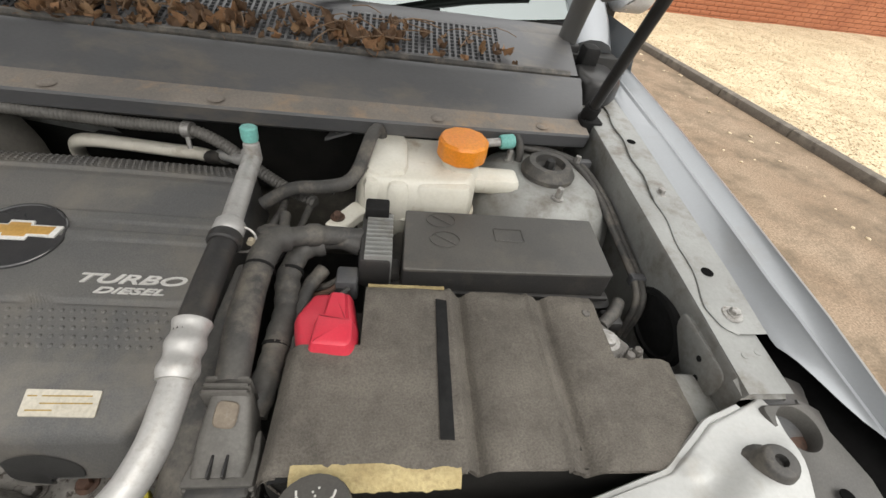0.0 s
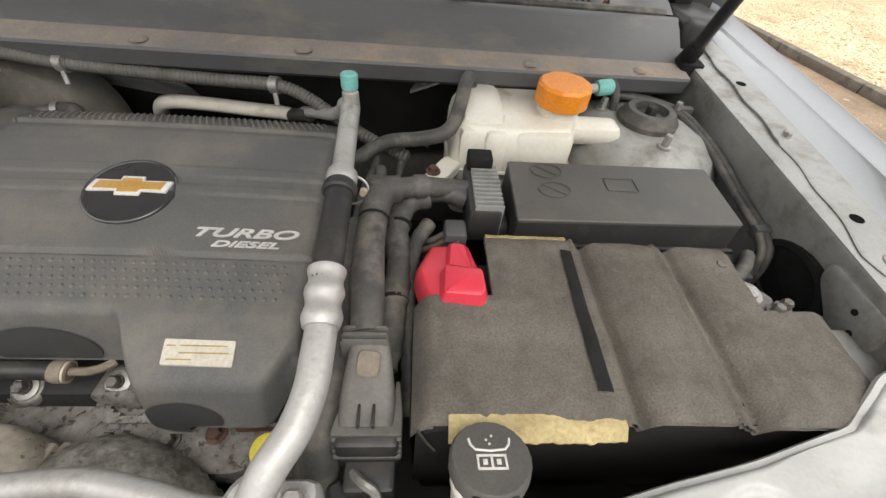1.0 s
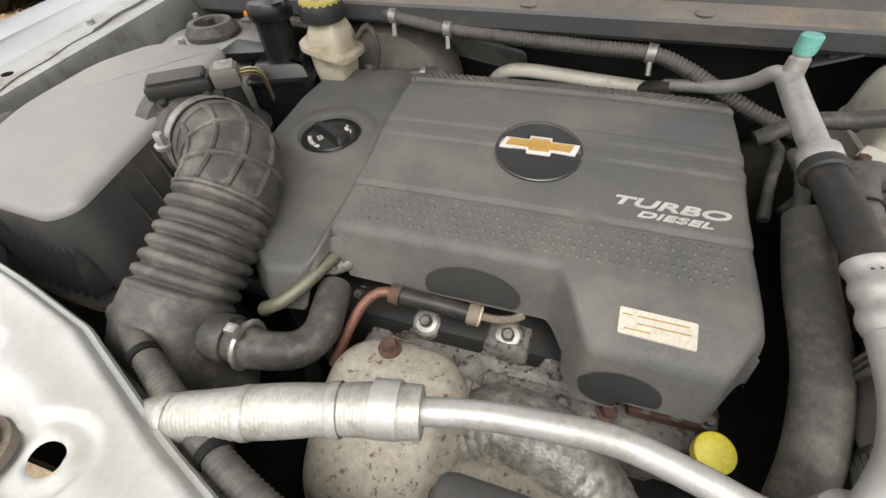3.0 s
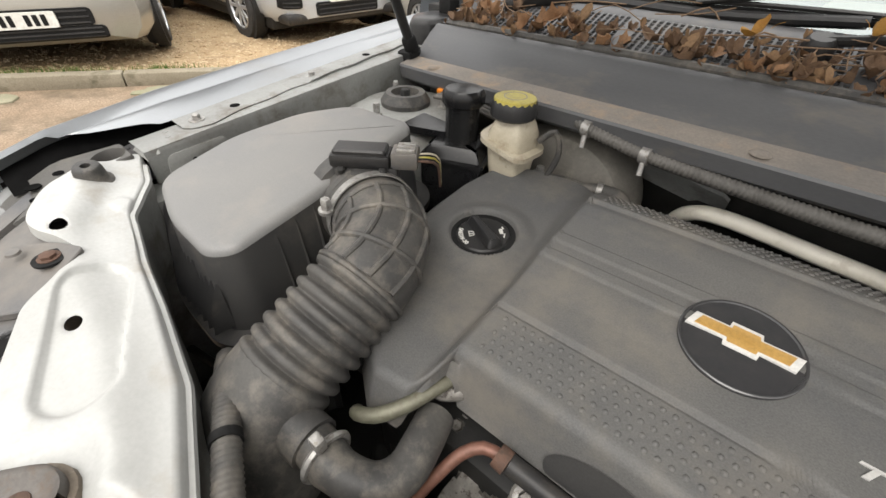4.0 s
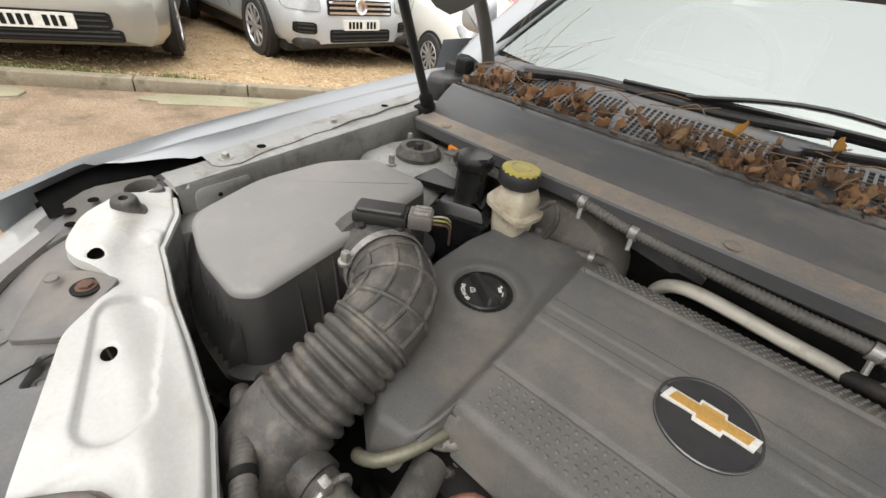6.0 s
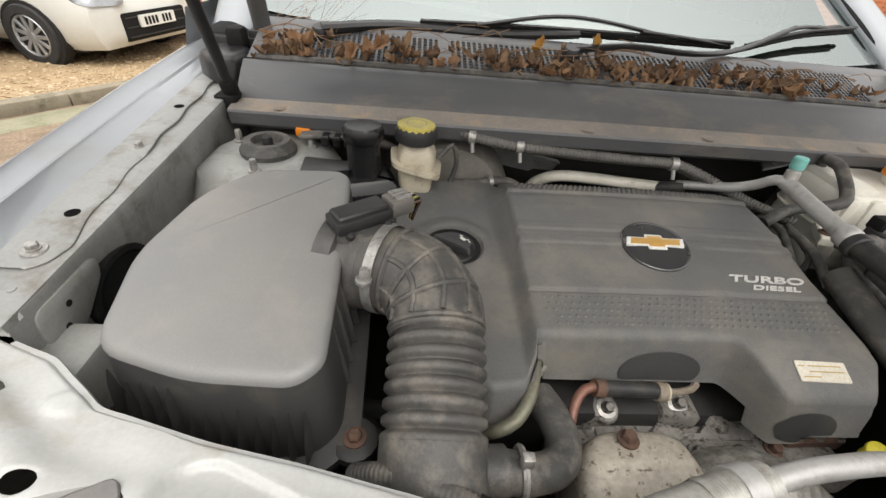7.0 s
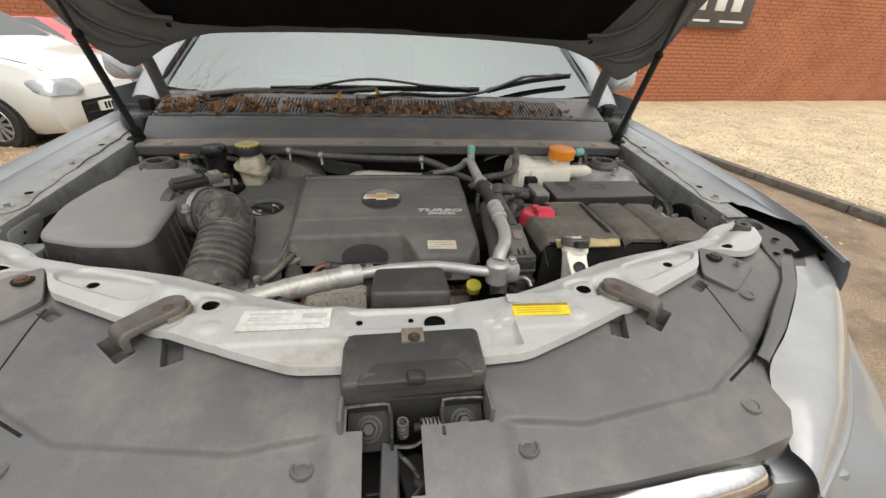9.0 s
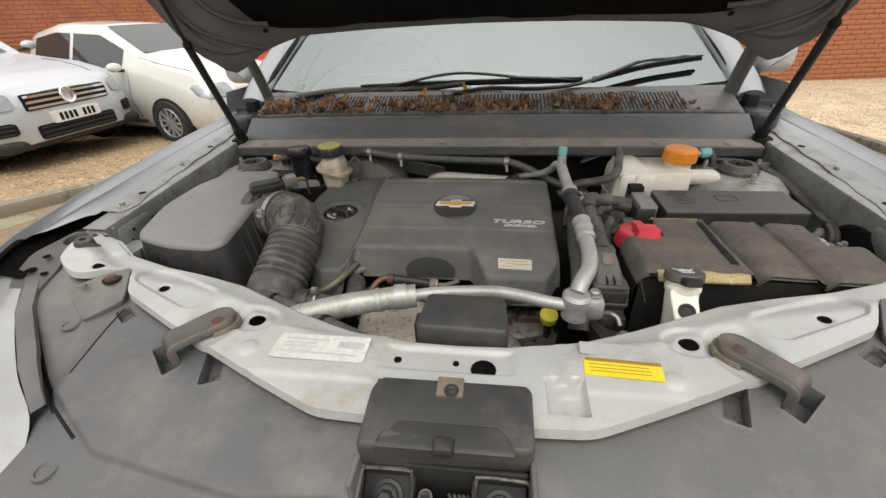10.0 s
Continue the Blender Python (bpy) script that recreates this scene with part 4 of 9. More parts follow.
for s in (1, -1):
    (f, gut), r = fender(), rail()
    if s < 0:
        f, r, gut = mirrored(f), mirrored(r), mirrored(gut)
    else:
        flip(f), flip(r), flip(gut)
    wing = part("wing", f, PAINT, car, "silver front wing")
    part("flange", gut, RAILTOP, wing, "pale dirty bolted flange of the wing")
    inner = part("inner_wing", r, BAY, car, "dull grey inner wing")
    for x, y in ((0.781, 0.369), (0.790, 0.589)):
        b = Geo().lathe((s * x, y, flange_z(y) + 0.0045), (0, 0, 1), [(0.0125, 0), (0.0115, 0.0018), (0.008, 0.002)], 18)
        b.hexbolt((s * x, y, flange_z(y) + 0.006), (0, 0, 1), 0.006, 0.006, 1.15)
        part("bolt", b, STEEL, inner)
    for x, y in ((0.784, 0.433), (0.797, 0.729)):
        part("hole", Geo().lathe((s * x, y, flange_z(y) + 0.0047 + 0.0025 * (y > 0.58)), (0, 0, 1), [(0.008, 0), (0.0078, 0.0006)], 14), VOID, inner, "dark drilled hole")
    tp_ = Geo().rings([[(x, y, flange_z(y) + dz) for x, dz in ((0.7465, -0.0085), (0.7475, 0.0), (0.752, 0.0012), (0.797, 0.0018), (0.800, 0.0))] for y in [0.276 + 0.031 * k for k in range(21)]], closed=False)
    part("flange_top", flip(tp_) if s > 0 else mirrored(tp_), RAILTOP, inner, "pale silver rail top")
    for x, y in ((0.768, 0.318), (0.786, 0.322)):
        part("dimple", Geo().lathe((s * x, y, flange_z(y) + 0.0015), (0, 0, 1), [(0.0042, 0), (0.0036, 0.0007), (0.001, 0.0004)], 10), RAILTOP, inner)
    # gusset plate on the wall at the rail's end
    gp = Geo().prism(rpoly([(0.296, 0.955), (0.318, 0.932), (0.345, 0.940), (0.388, 0.972), (0.390, 0.995), (0.300, 0.992)], 0.012), [(0, -0.002), (0.0, 0.003), (0.002, 0.004)]).map(lambda p: Vector((0.7475 - p.z, p.x, p.y)))
    gs_ = part("gusset", flip(gp) if s > 0 else mirrored(gp), BAY, inner, "welded gusset plate")
    for y, z in ((0.335, 0.975), (0.322, 0.955)):
        part("hole", Geo().lathe((s * 0.7438, y, z), (-s, 0, 0), [(0.004, 0), (0.0038, 0.0008)], 10), INK, gs_)
    # gaiter hole in the side wall
    part("grommet", Geo().lathe((s * 0.750, 0.405, 0.932), (-s, 0, 0), [(q * 0.92, h) for q, h in ((0.050, -0.004), (0.047, 0.004), (0.040, 0.005), (0.038, 0.001), (0.0, 0.001))], 24).map(lambda p: Vector((p.x, 0.415 + (p.y - 0.405) * 1.3, p.z))), INK, inner, "dark rubber grommet")


def panel_surface(hole_list):
    """The pressed steel front panel, holes cut through it."""
    nx, ny = 480, 48
    xs = [-0.765 + 1.53 * i / nx for i in range(nx + 1)]
    v, f = [], []

    def emboss(x, y):
        z = 0.0
        for ex in (-0.48, 0.48):   # pressed pads round the outer holes
            u, v_ = (abs(x) - 0.48) * 0.922 + (y - 0.124) * 0.387, (y - 0.124) * 0.922 - (abs(x) - 0.48) * 0.387
            d = math.hypot(max(0.0, abs(u) - 0.058) / 0.027, v_ / 0.027) if x * ex > 0 else 9
            z -= 0.0065 * (1 / (1 + grow((d - 1) * 34)))
        for ex in (-0.307, 0.307):
            d = math.hypot((x - ex) / 0.034, (y - 0.067) / 0.028)
            z -= 0.008 * (1 / (1 + grow((d - 1) * 24)))
        for ex in (-0.362, 0.362):
            d = math.hypot((x - ex) / 0.036, (y - 0.05) / 0.045)
            z -= 0.008 * (1 / (1 + grow((d - 1) * 14)))
        d = max(abs(x + 0.185) / 0.085, abs(y - 0.008) / 0.042)
        z += 0.003 * (1 / (1 + grow((d - 1) * 30)))
        d = max(abs(x + 0.01) / 0.082, abs(y - 0.012) / 0.020)
        z -= 0.006 * (1 / (1 + grow((d - 1) * 26)))
        d = max(abs(x - 0.135) / 0.022, abs(y + 0.034) / 0.024)
        z -= 0.012 * (1 / (1 + grow((d - 1) * 40)))
        for ex, ey in ((0.262, -0.006), (-0.285, 0.005), (0.66, 0.215), (-0.66, 0.215)):
            d = math.hypot((x - ex) / 0.013, (y - ey) / 0.011)
            z += 0.004 * (1 / (1 + grow((d - 1) * 9)))
        d = max(abs(x - 0.205) / 0.075, abs(y - 0.016) / 0.045)
        z += 0.002 * (1 / (1 + grow((d - 1) * 30)))
        return z
    for i, x in enumerate(xs):
        a, b = smooth(x, OUT_X, OUT_Y), interp(abs(x), IN_X, IN_Y)
        for j in range(ny + 1):
            t = j / ny
            y = a + (b - a) * t
            z = zpanel(x) + emboss(x, y) + 0.004 * math.sin(math.pi * t)
            w = interp(abs(x), [0.45, 0.62], [0.026, 0.044])
            z -= (0.006 + 0.42 * (w - 0.026)) / (1 + grow(((b - y) - w) * 170)) * min(1, max(0, (abs(x) - 0.10) / 0.08))
            z += 0.0025 * math.exp(-(((b - y) - w - 0.022) / 0.012) ** 2) * min(1, max(0, (abs(x) - 0.10) / 0.08))
            if j == 0:
                z -= 0.012
            if j == ny:
                z -= 0.012
            elif j == ny - 1:
                z -= 0.002
            v.append(Vector((x, y, z)))
    gone = set()
    for i in range(nx):
        for j in range(ny):
            q = (i * (ny + 1) + j, (i + 1) * (ny + 1) + j, (i + 1) * (ny + 1) + j + 1, i * (ny + 1) + j + 1)
            c = sum((v[k] for k in q), Vector()) / 4
            if any(math.hypot((c.x - hx) / (rx * 0.95), (c.y - hy) / (ry * 0.95)) < 1 for hx, hy, rx, ry in hole_list):
                gone.update(q)
                continue
            f.append(q)
    used = set(k for q in f for k in q)
    for k in gone & used:
        p = v[k]
        for hx, hy, rx, ry in hole_list:
            d = math.hypot((p.x - hx) / rx, (p.y - hy) / ry)
            if 0.3 < d < 2.2:
                p.x, p.y = hx + (p.x - hx) / d, hy + (p.y - hy) / d
                p.z -= 0.002
                break
    g = Geo()
    g.v, g.f = [tuple(p) for p in v], f
    return g


HOLES = [(-0.497, 0.118, 0.009, 0.007), (0.497, 0.118, 0.009, 0.007), (-0.307, 0.067, 0.013, 0.011), (0.307, 0.067, 0.013, 0.011), (-0.644, 0.152, 0.010, 0.008), (0.644, 0.152, 0.010, 0.008), (-0.34, 0.165, 0.007, 0.006)]
front = part("front_panel", panel_surface(HOLES), PANEL, car, "pale silver front panel with dirt marks", 50)
for x, y, r_ in ((0.037, 0.002, 0.0165), (-0.077, 0.010, 0.0052), (0.001, 0.010, 0.0042), (0.085, 0.012, 0.0050)):
    part("hole", Geo().lathe((x, y, zpanel(x) - 0.006), (0, 0, 1), [(r_, 0), (r_, 0.0048)], 14), VOID, front, "drilled hole")
part("bulkhead_edge", Geo().tube([(x, interp(abs(x), IN_X, IN_Y), zpanel(x) - 0.020) for x in [-0.74 + 0.02 * i for i in range(75)]], 0.0045, 6), PANEL, front)
g = Geo()
g.rings([[(x, interp(abs(x), IN_X, IN_Y) + 0.001, zpanel(x) - 0.020), (x, interp(abs(x), IN_X, IN_Y) - 0.004, zpanel(x) - 0.12)] for x in [-0.74 + 0.02 * i for i in range(75)]], closed=False)
part("rear_flange", g, BAY, front)
for s in (-1, 1):
    st = thing("bump_stop", "black rubber bonnet stop on the front panel", "bump stop", (s * 0.7235, 0.208, 1.004), group="bonnet stops")
    part("stop", Geo().lathe((s * 0.7235, 0.208, 0.996), (-s * 0.15, 0, 1), [(0.0225, 0), (0.022, 0.004), (0.0195, 0.006), (0.0175, 0.008), (0.0155, 0.021), (0.0140, 0.025), (0.0122, 0.0262), (0.0055, 0.026), (0.005, 0.019)], 22), RUBBER, st)


# stickers on the front panel
def on_panel(p):
    return Vector((p.x, p.y, zpanel(p.x) + p.z))


vin = solid("type_plate", Geo().prism(rpoly([(-0.248, -0.012), (-0.118, -0.010), (-0.118, 0.036), (-0.246, 0.033)], 0.003), [(0, 0.0080), (0.0004, 0.0090)]).map(on_panel), PLATEWHITE, "whitish type plate stuck on the front panel", "plate")
for x0, x1, y, h in ((-0.235, -0.175, 0.024, 0.004), (-0.235, -0.19, 0.016, 0.003), (-0.235, -0.185, 0.010, 0.003), (-0.16, -0.125, 0.018, 0.012), (-0.235, -0.13, 0.000, 0.003)):
    part("writing", Geo().box(x0, x1, y - h / 2, y + h / 2, 0.0090, 0.0095, 0.0001, 0).map(on_panel), FADED, vin, "faded bar of writing")
yl = solid("warning_label", Geo().prism(rpoly([(0.160, -0.004), (0.252, -0.010), (0.254, 0.018), (0.163, 0.025)], 0.002), [(0, 0.0065), (0.0003, 0.0080)]).map(on_panel), LABEL_Y, "yellow warning label on the front panel", "label")
part("header", Geo().prism(rpoly([(0.164, 0.019), (0.253, 0.0125), (0.254, 0.018), (0.164, 0.0245)], 0.001), [(0, 0.0080), (0.0001, 0.0084)]).map(on_panel), AMBER, yl, "brown printed header bar")
for k in range(3):
    part("writing", Geo().prism([(0.168, 0.0130 - k * 0.0055), (0.238, 0.0082 - k * 0.0055), (0.238, 0.0092 - k * 0.0055), (0.168, 0.0140 - k * 0.0055)], [(0, 0.0080), (0, 0.0084)]).map(on_panel), AMBER, yl, "thin bars of writing")
solid("blank_label", Geo().prism(rpoly([(0.160, 0.032), (0.249, 0.024), (0.251, 0.046), (0.162, 0.054)], 0.002), [(0, 0.0065), (0.0003, 0.0075)]).map(on_panel), PANEL, "blank pale label on the front panel", "label")


# ---- front shroud, latch, grille, headlamps ----
def shroud_front(x):
    return interp(abs(x), [0, 0.25, 0.42, 0.50, 0.535, 0.56, 0.625, 0.74, 0.83], [-0.238, -0.228, -0.215, -0.197, -0.155, -0.095, -0.042, 0.055, 0.145])


def shroud_back(x):
    return smooth(x, OUT_X + [0.80, 0.83], OUT_Y + [0.292, 0.292]) + 0.010


CREASE_X = [0, 0.11, 0.216, 0.42, 0.542, 0.60, 0.9]
CREASE_Y = [-0.151, -0.153, -0.163, -0.132, -0.061, -0.03, -0.03]


def shroud_z(x, y):
    """Height of the shroud's skin: a falling front, a stepped crease, clip hollows."""
    x = abs(x)
    a, b = shroud_front(x), shroud_back(x)
    t = min(1.0, max(0.0, (y - a) / (b - a)))
    z = 0.952 + 0.06 * x * x - 0.052 * (1 - t) ** 1.6
    z -= 0.007 / (1 + grow((y - interp(x, CREASE_X, CREASE_Y)) * 900)) * smoother(0.10, 0.13, x)
    return z + 0.004 * noise.noise((x * 3, y * 5, 0)) * min(1, t * 8) * min(1, (1 - t) * 8)


def rounded(c, ax, a, b, r=0.004):
    """A rounded rectangle in plan with its long axis along ax."""
    u = Vector(ax).normalized()
    n = Vector((-u.y, u.x))
    return rpoly([tuple(Vector(c) + u * p + n * q) for p, q in ((-a, -b), (a, -b), (a, b), (-a, b))], r)


# hollows: middle, axis, half length, half width, depth
POCKETS = [((0.333, -0.012), (0.33, 0.94), 0.029, 0.013, 0.020), ((0.409, -0.004), (0.746, 0.666), 0.029, 0.0125, 0.030), ((0.536, 0.070), (0.82, 0.57), 0.018, 0.009, 0.012)]


def in_pocket(x, y, grow_by):
    for c, ax, a, b, _ in POCKETS:
        u = Vector(ax).normalized()
        d = Vector((abs(x), y)) - Vector(c)
        if abs(d.dot(u)) < a + grow_by and abs(d.x * -u.y + d.y * u.x) < b + grow_by:
            return True
    return False


g = Geo()
nx, ny = 420, 110
for i in range(nx + 1):
    x = -0.83 + 1.66 * i / nx
    a, b = shroud_front(x), shroud_back(x)
    for j in range(ny + 1):
        y = a + (b - a) * j / ny
        g.v.append((x, y, shroud_z(x, y) - (0.03 if j == 0 else 0)))
for i in range(nx):
    for j in range(ny):
        q = (i * (ny + 1) + j, (i + 1) * (ny + 1) + j, (i + 1) * (ny + 1) + j + 1, i * (ny + 1) + j + 1)
        c = sum((Vector(g.v[k]) for k in q), Vector()) / 4
        if in_pocket(c.x, c.y, 0.0025) or (-0.088 < c.x < 0.090 and -0.152 < c.y) or (-0.066 < c.x < 0.004 and c.y < -0.14) and c.y > -0.222:
            continue
        g.f.append(q)
shroud = solid("radiator_shroud", g, SHROUD, "weathered black plastic shroud over the radiator, dusty", "shroud", sharp=45)


def seam(pts, s, w=0.0012):
    """A dark line let into the shroud along the points."""
    line = [p for p in spline([Vector((x, y, 0)) for x, y in pts], 0.006)]
    rows = []
    for i, p in enumerate(line):
        d = (line[min(i + 1, len(line) - 1)] - line[max(i - 1, 0)]).normalized()
        n = Vector((-d.y, d.x, 0)) * w
        rows.append([(s * q.x, q.y, shroud_z(q.x, q.y) + h) for q, h in ((p - n, 0.0004), (p - n * 0.5, 0.0012), (p + n * 0.5, 0.0012), (p + n, 0.0004))])
    g = Geo().rings(rows, closed=False)
    part("seam", g if s < 0 else flip(g), INK, shroud, "dark gap between the shroud pieces")


for s in (-1, 1):
    for c, ax, a, b, deep in POCKETS:
        rows = [rounded(c, ax, a + 0.007, b + 0.007, 0.006), rounded(c, ax, a + 0.001, b + 0.001), rounded(c, ax, a, b), rounded(c, ax, a - 0.001, b - 0.001)]
        pk = Geo().rings([[(x, y, shroud_z(x, y) + h) for x, y in q] for q, h in zip(rows, (-0.0004, 0.0008, -0.001, -deep))], caps=(False, True))
        part("hollow", pk if s > 0 else flip(mirrored(pk)), SHROUD, shroud, "moulded hollow")
    for x, y in ((0.135, -0.182), (0.468, -0.152), (0.62, 0.05)):
        part("clip", Geo().lathe((s * x, y, shroud_z(x, y) - 0.001), (0, 0, 1), [(0.0145, 0), (0.0135, 0.003), (0.010, 0.0035), (0.009, 0.002), (0.003, 0.003)], 18), SHROUD, shroud, "round plastic push clip")
    # seams between the middle, the outer and the front shroud
    seam([(0.548, 0.082), (0.546, 0.045), (0.543, 0.005), (0.541, -0.035)], s, 0.0013)
    seam([(0.530, -0.078), (0.50, -0.095), (0.462, -0.116)], s, 0.0020)
    # push clips at the bottom of their hollows
    for x, y, deep in ((0.329, -0.020, 0.020), (0.530, 0.066, 0.012)):
        part("hollow_clip", Geo().lathe((s * x, y, shroud_z(x, y) - deep), (0, 0, 1), [(0.009, 0), (0.008, 0.003), (0.005, 0.004), (0.004, 0.002)], 14), SHROUD, shroud, "clip in a hollow")
    # bolted corner plate on the panel end
    cp_ = thing("corner_plate", "grey plastic corner plate with a rusty bolt on the front panel", "plate", (s * 0.62, 0.15, 0.97), group="corner plates")
    flap_low, flap_high = shroud_z(0.602, 0.054) + 0.003, zpanel(0.60) - 0.003
    pg = Geo().prism(rpoly([(0.602, 0.054), (0.674, 0.108), (0.630, 0.140), (0.586, 0.158), (0.556, 0.094)], 0.008), [(0, -0.004), (0, 0.0022), (0.001, 0.0032)]).map(lambda p: Vector((p.x, p.y, p.z + flap_low + (flap_high - flap_low) * (p.y - 0.054) / 0.096)))
    part("plate", pg if s > 0 else flip(mirrored(pg)), SHROUD, cp_)
    part("recess", Geo().lathe((s * 0.602, 0.130, zpanel(0.602) - 0.006), (0, 0, 1), [(0.0150, 0), (0.0150, 0.0025), (0.0120, 0.0027)], 20), INK, cp_, "dark oval recess")
    part("bolt", Geo().hexbolt((s * 0.602, 0.130, zpanel(0.602) - 0.0035), (0, 0, 1), 0.0075, 0.004, 1.35), RUST, cp_, "rusty bolt")
    part("screw", Geo().lathe((s * 0.640, 0.108, zpanel(0.640) - 0.0095), (0, 0, 1), [(0.007, 0), (0.006, 0.0025), (0.002, 0.003)], 14), SHROUD, cp_)
    # lightless sheets that paint the shade of the gap beside the wing
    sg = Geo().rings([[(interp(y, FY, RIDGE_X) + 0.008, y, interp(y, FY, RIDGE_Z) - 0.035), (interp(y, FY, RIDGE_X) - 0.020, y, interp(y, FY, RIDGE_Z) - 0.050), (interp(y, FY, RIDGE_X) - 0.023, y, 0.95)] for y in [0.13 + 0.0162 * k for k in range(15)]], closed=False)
    part("wing_gap_wall", sg if s > 0 else mirrored(sg), VOID, car, "black wall painting the shade in the wing gap")
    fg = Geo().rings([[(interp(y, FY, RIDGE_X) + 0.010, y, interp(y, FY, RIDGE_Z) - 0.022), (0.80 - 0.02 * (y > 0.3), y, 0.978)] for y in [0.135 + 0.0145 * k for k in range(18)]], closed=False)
    part("wing_gap_sheet", fg if s > 0 else mirrored(fg), VOID, car, "black sheet painting the shade in the wing gap")
    part("side_strip", Geo().rings([[(s * (interp(y, [-0.11, -0.04, 0.06, 0.14, 0.2, 0.3], [0.522, 0.622, 0.737, 0.802, 0.827, 0.838]) + dx * (0.25 + 0.6 * smoother(-0.10, -0.02, y))), y - dx * 0.7, 0.942 + 0.13 * (y + 0.1) + dz * (0.2 + 0.8 * smoother(-0.10, -0.03, y))) for dx, dz in ((-0.026, -0.004), (-0.024, 0.003), (-0.014, 0.0045), (-0.006, 0.004), (-0.003, 0.001), (-0.002, -0.02))] for y in [-0.100 + 0.02 * k for k in range(19)]], closed=False), SHROUD, shroud, "stepped trim strip beside the headlamp")
    seam([(0.800, 0.150), (0.708, 0.062), (0.645, 0.012), (0.581, -0.040), (0.520, -0.086)], s, 0.0030)
    # hinged bracket that bridges panel and shroud
    br = thing("shroud_bracket", "grey metal bracket bridging panel and shroud", "bracket", (s * 0.37, 0.03, 0.97), group="shroud brackets")
    ax = Vector((0.050, -0.056)).normalized()
    nx_ = Vector((-ax.y, ax.x))

    def plan(along, across):
        p = Vector((0.357, 0.052)) + ax * along + nx_ * across
        return (p.x, p.y)

    def station(a):
        """A cross-section of the arm: rims round a shallow dish, folded down at the end."""
        flat, r_ = 0.060, 0.015
        w = 0.0225 * math.sqrt(max(0.004, 1 - (min(0.0, a) / 0.0235) ** 2)) - 0.0025 * smoother(0.0, 0.05, a)
        th = min(math.pi / 2, max(0.0, (a - flat) / r_))
        along_ = min(a, flat) + r_ * math.sin(th)
        z = 0.9895 - 0.03 * max(0.0, min(a, flat)) * 1.2 - r_ * (1 - math.cos(th)) - max(0.0, a - flat - r_ * math.pi / 2)
        k = w / 0.0225
        dish = 0.0055 * smoother(-0.024, -0.014, a) * (1 - 0.6 * smoother(0.065, 0.09, a))
        return [(*plan(along_ + h * math.sin(th), c * k), z + h * math.cos(th)) for c, h in ((-0.0225, -0.011), (-0.0225, -0.0015), (-0.0205, 0.0), (-0.0165, -0.0005), (-0.0115, -dish), (0, -dish * 1.15), (0.0115, -dish), (0.0165, -0.0005), (0.0205, 0.0), (0.0225, -0.0015), (0.0225, -0.011))]
    bg = Geo().rings([station(a) for a in [-0.0234, -0.0228, -0.021, -0.018, -0.014, -0.009, -0.004] + [0.004 * k for k in range(1, 26)]], closed=False)
    if plan(0, 0.01)[0] > plan(0, 0)[0]:
        flip(bg)
    seat_line = [plan(-0.027 * math.sin(a) - 0.002, -0.027 * math.cos(a)) for a in (math.pi * k / 10 for k in range(11))] + [plan(0.016, 0.025), plan(0.016, -0.025)]
    if sum(p[0] * q[1] - q[0] * p[1] for p, q in zip(seat_line, seat_line[1:] + seat_line[:1])) < 0:
        seat_line.reverse()
    seat_ = Geo().prism(seat_line, [(0, -0.006), (0.001, 0.0), (0.003, 0.0006)]).map(lambda p: Vector((p.x, p.y, zpanel(p.x) + 0.0008 + p.z)))
    part("seat", seat_ if s > 0 else flip(mirrored(seat_)), GRIME, br, "grimy seat round the bracket")
    bg = bg if s > 0 else flip(mirrored(bg))
    part("arm", bg, ARMGREY, br, "dished grey arm folded down at its end", 60)
    part("rivet", Geo().lathe((s * 0.3585, 0.0505, 0.9832), (0, 0, 1), [(0.0085, 0), (0.008, 0.0010), (0.004, 0.0014)], 16), RUST, br, "rusty rivet")
    # outer corner cover with a cup
    cc = thing("corner_cover", "dark grey plastic cover with a round cup at the wing", "cover", (s * 0.76, 0.2, 0.99), group="corner covers")
    line = rpoly([(0.738, 0.132), (0.775, 0.080), (0.822, 0.130), (0.829, 0.190), (0.807, 0.268), (0.752, 0.266), (0.757, 0.200)], 0.006)
    cup, n_ = Vector((0.781, 0.243)), 48

    def out_to(a, q):
        """Where a ray from the cup's middle meets the outline."""
        d, far = Vector((math.cos(a), math.sin(a))), 0.0
        for (x0, y0), (x1, y1) in zip(q, q[1:] + q[:1]):
            e, w = Vector((x1 - x0, y1 - y0)), Vector((x0, y0)) - cup
            k = d.x * e.y - d.y * e.x
            if abs(k) > 1e-9:
                t, u = (w.x * e.y - w.y * e.x) / k, (w.x * d.y - w.y * d.x) / k
                if t > 0 and -1e-6 <= u <= 1 + 1e-6:
                    far = max(far, t)
        return cup + d * far

    def top_z(p, dz):
        return Vector((p.x, p.y, 1.004 - 0.11 * (0.266 - p.y) - 0.26 * max(0.0, 0.19 - p.y) + dz))
    angles = [2 * math.pi * k / n_ for k in range(n_)]
    rim_ = [out_to(a, line) for a in angles]
    ring_ = lambda r, dz: [top_z(cup + Vector((math.cos(a), math.sin(a))) * r, dz) for a in angles]
    cg = Geo().rings([[top_z(p, -0.045) for p in rim_], [top_z(p, -0.003) for p in rim_], [top_z(cup + (p - cup) * (1 - 0.0025 / (p - cup).length), 0) for p in rim_], ring_(0.0215, 0), ring_(0.0205, -0.002), ring_(0.0185, -0.022)], caps=(False, False))
    part("cover", cg if s > 0 else flip(mirrored(cg)), DUSTLID, cc, "", 40)
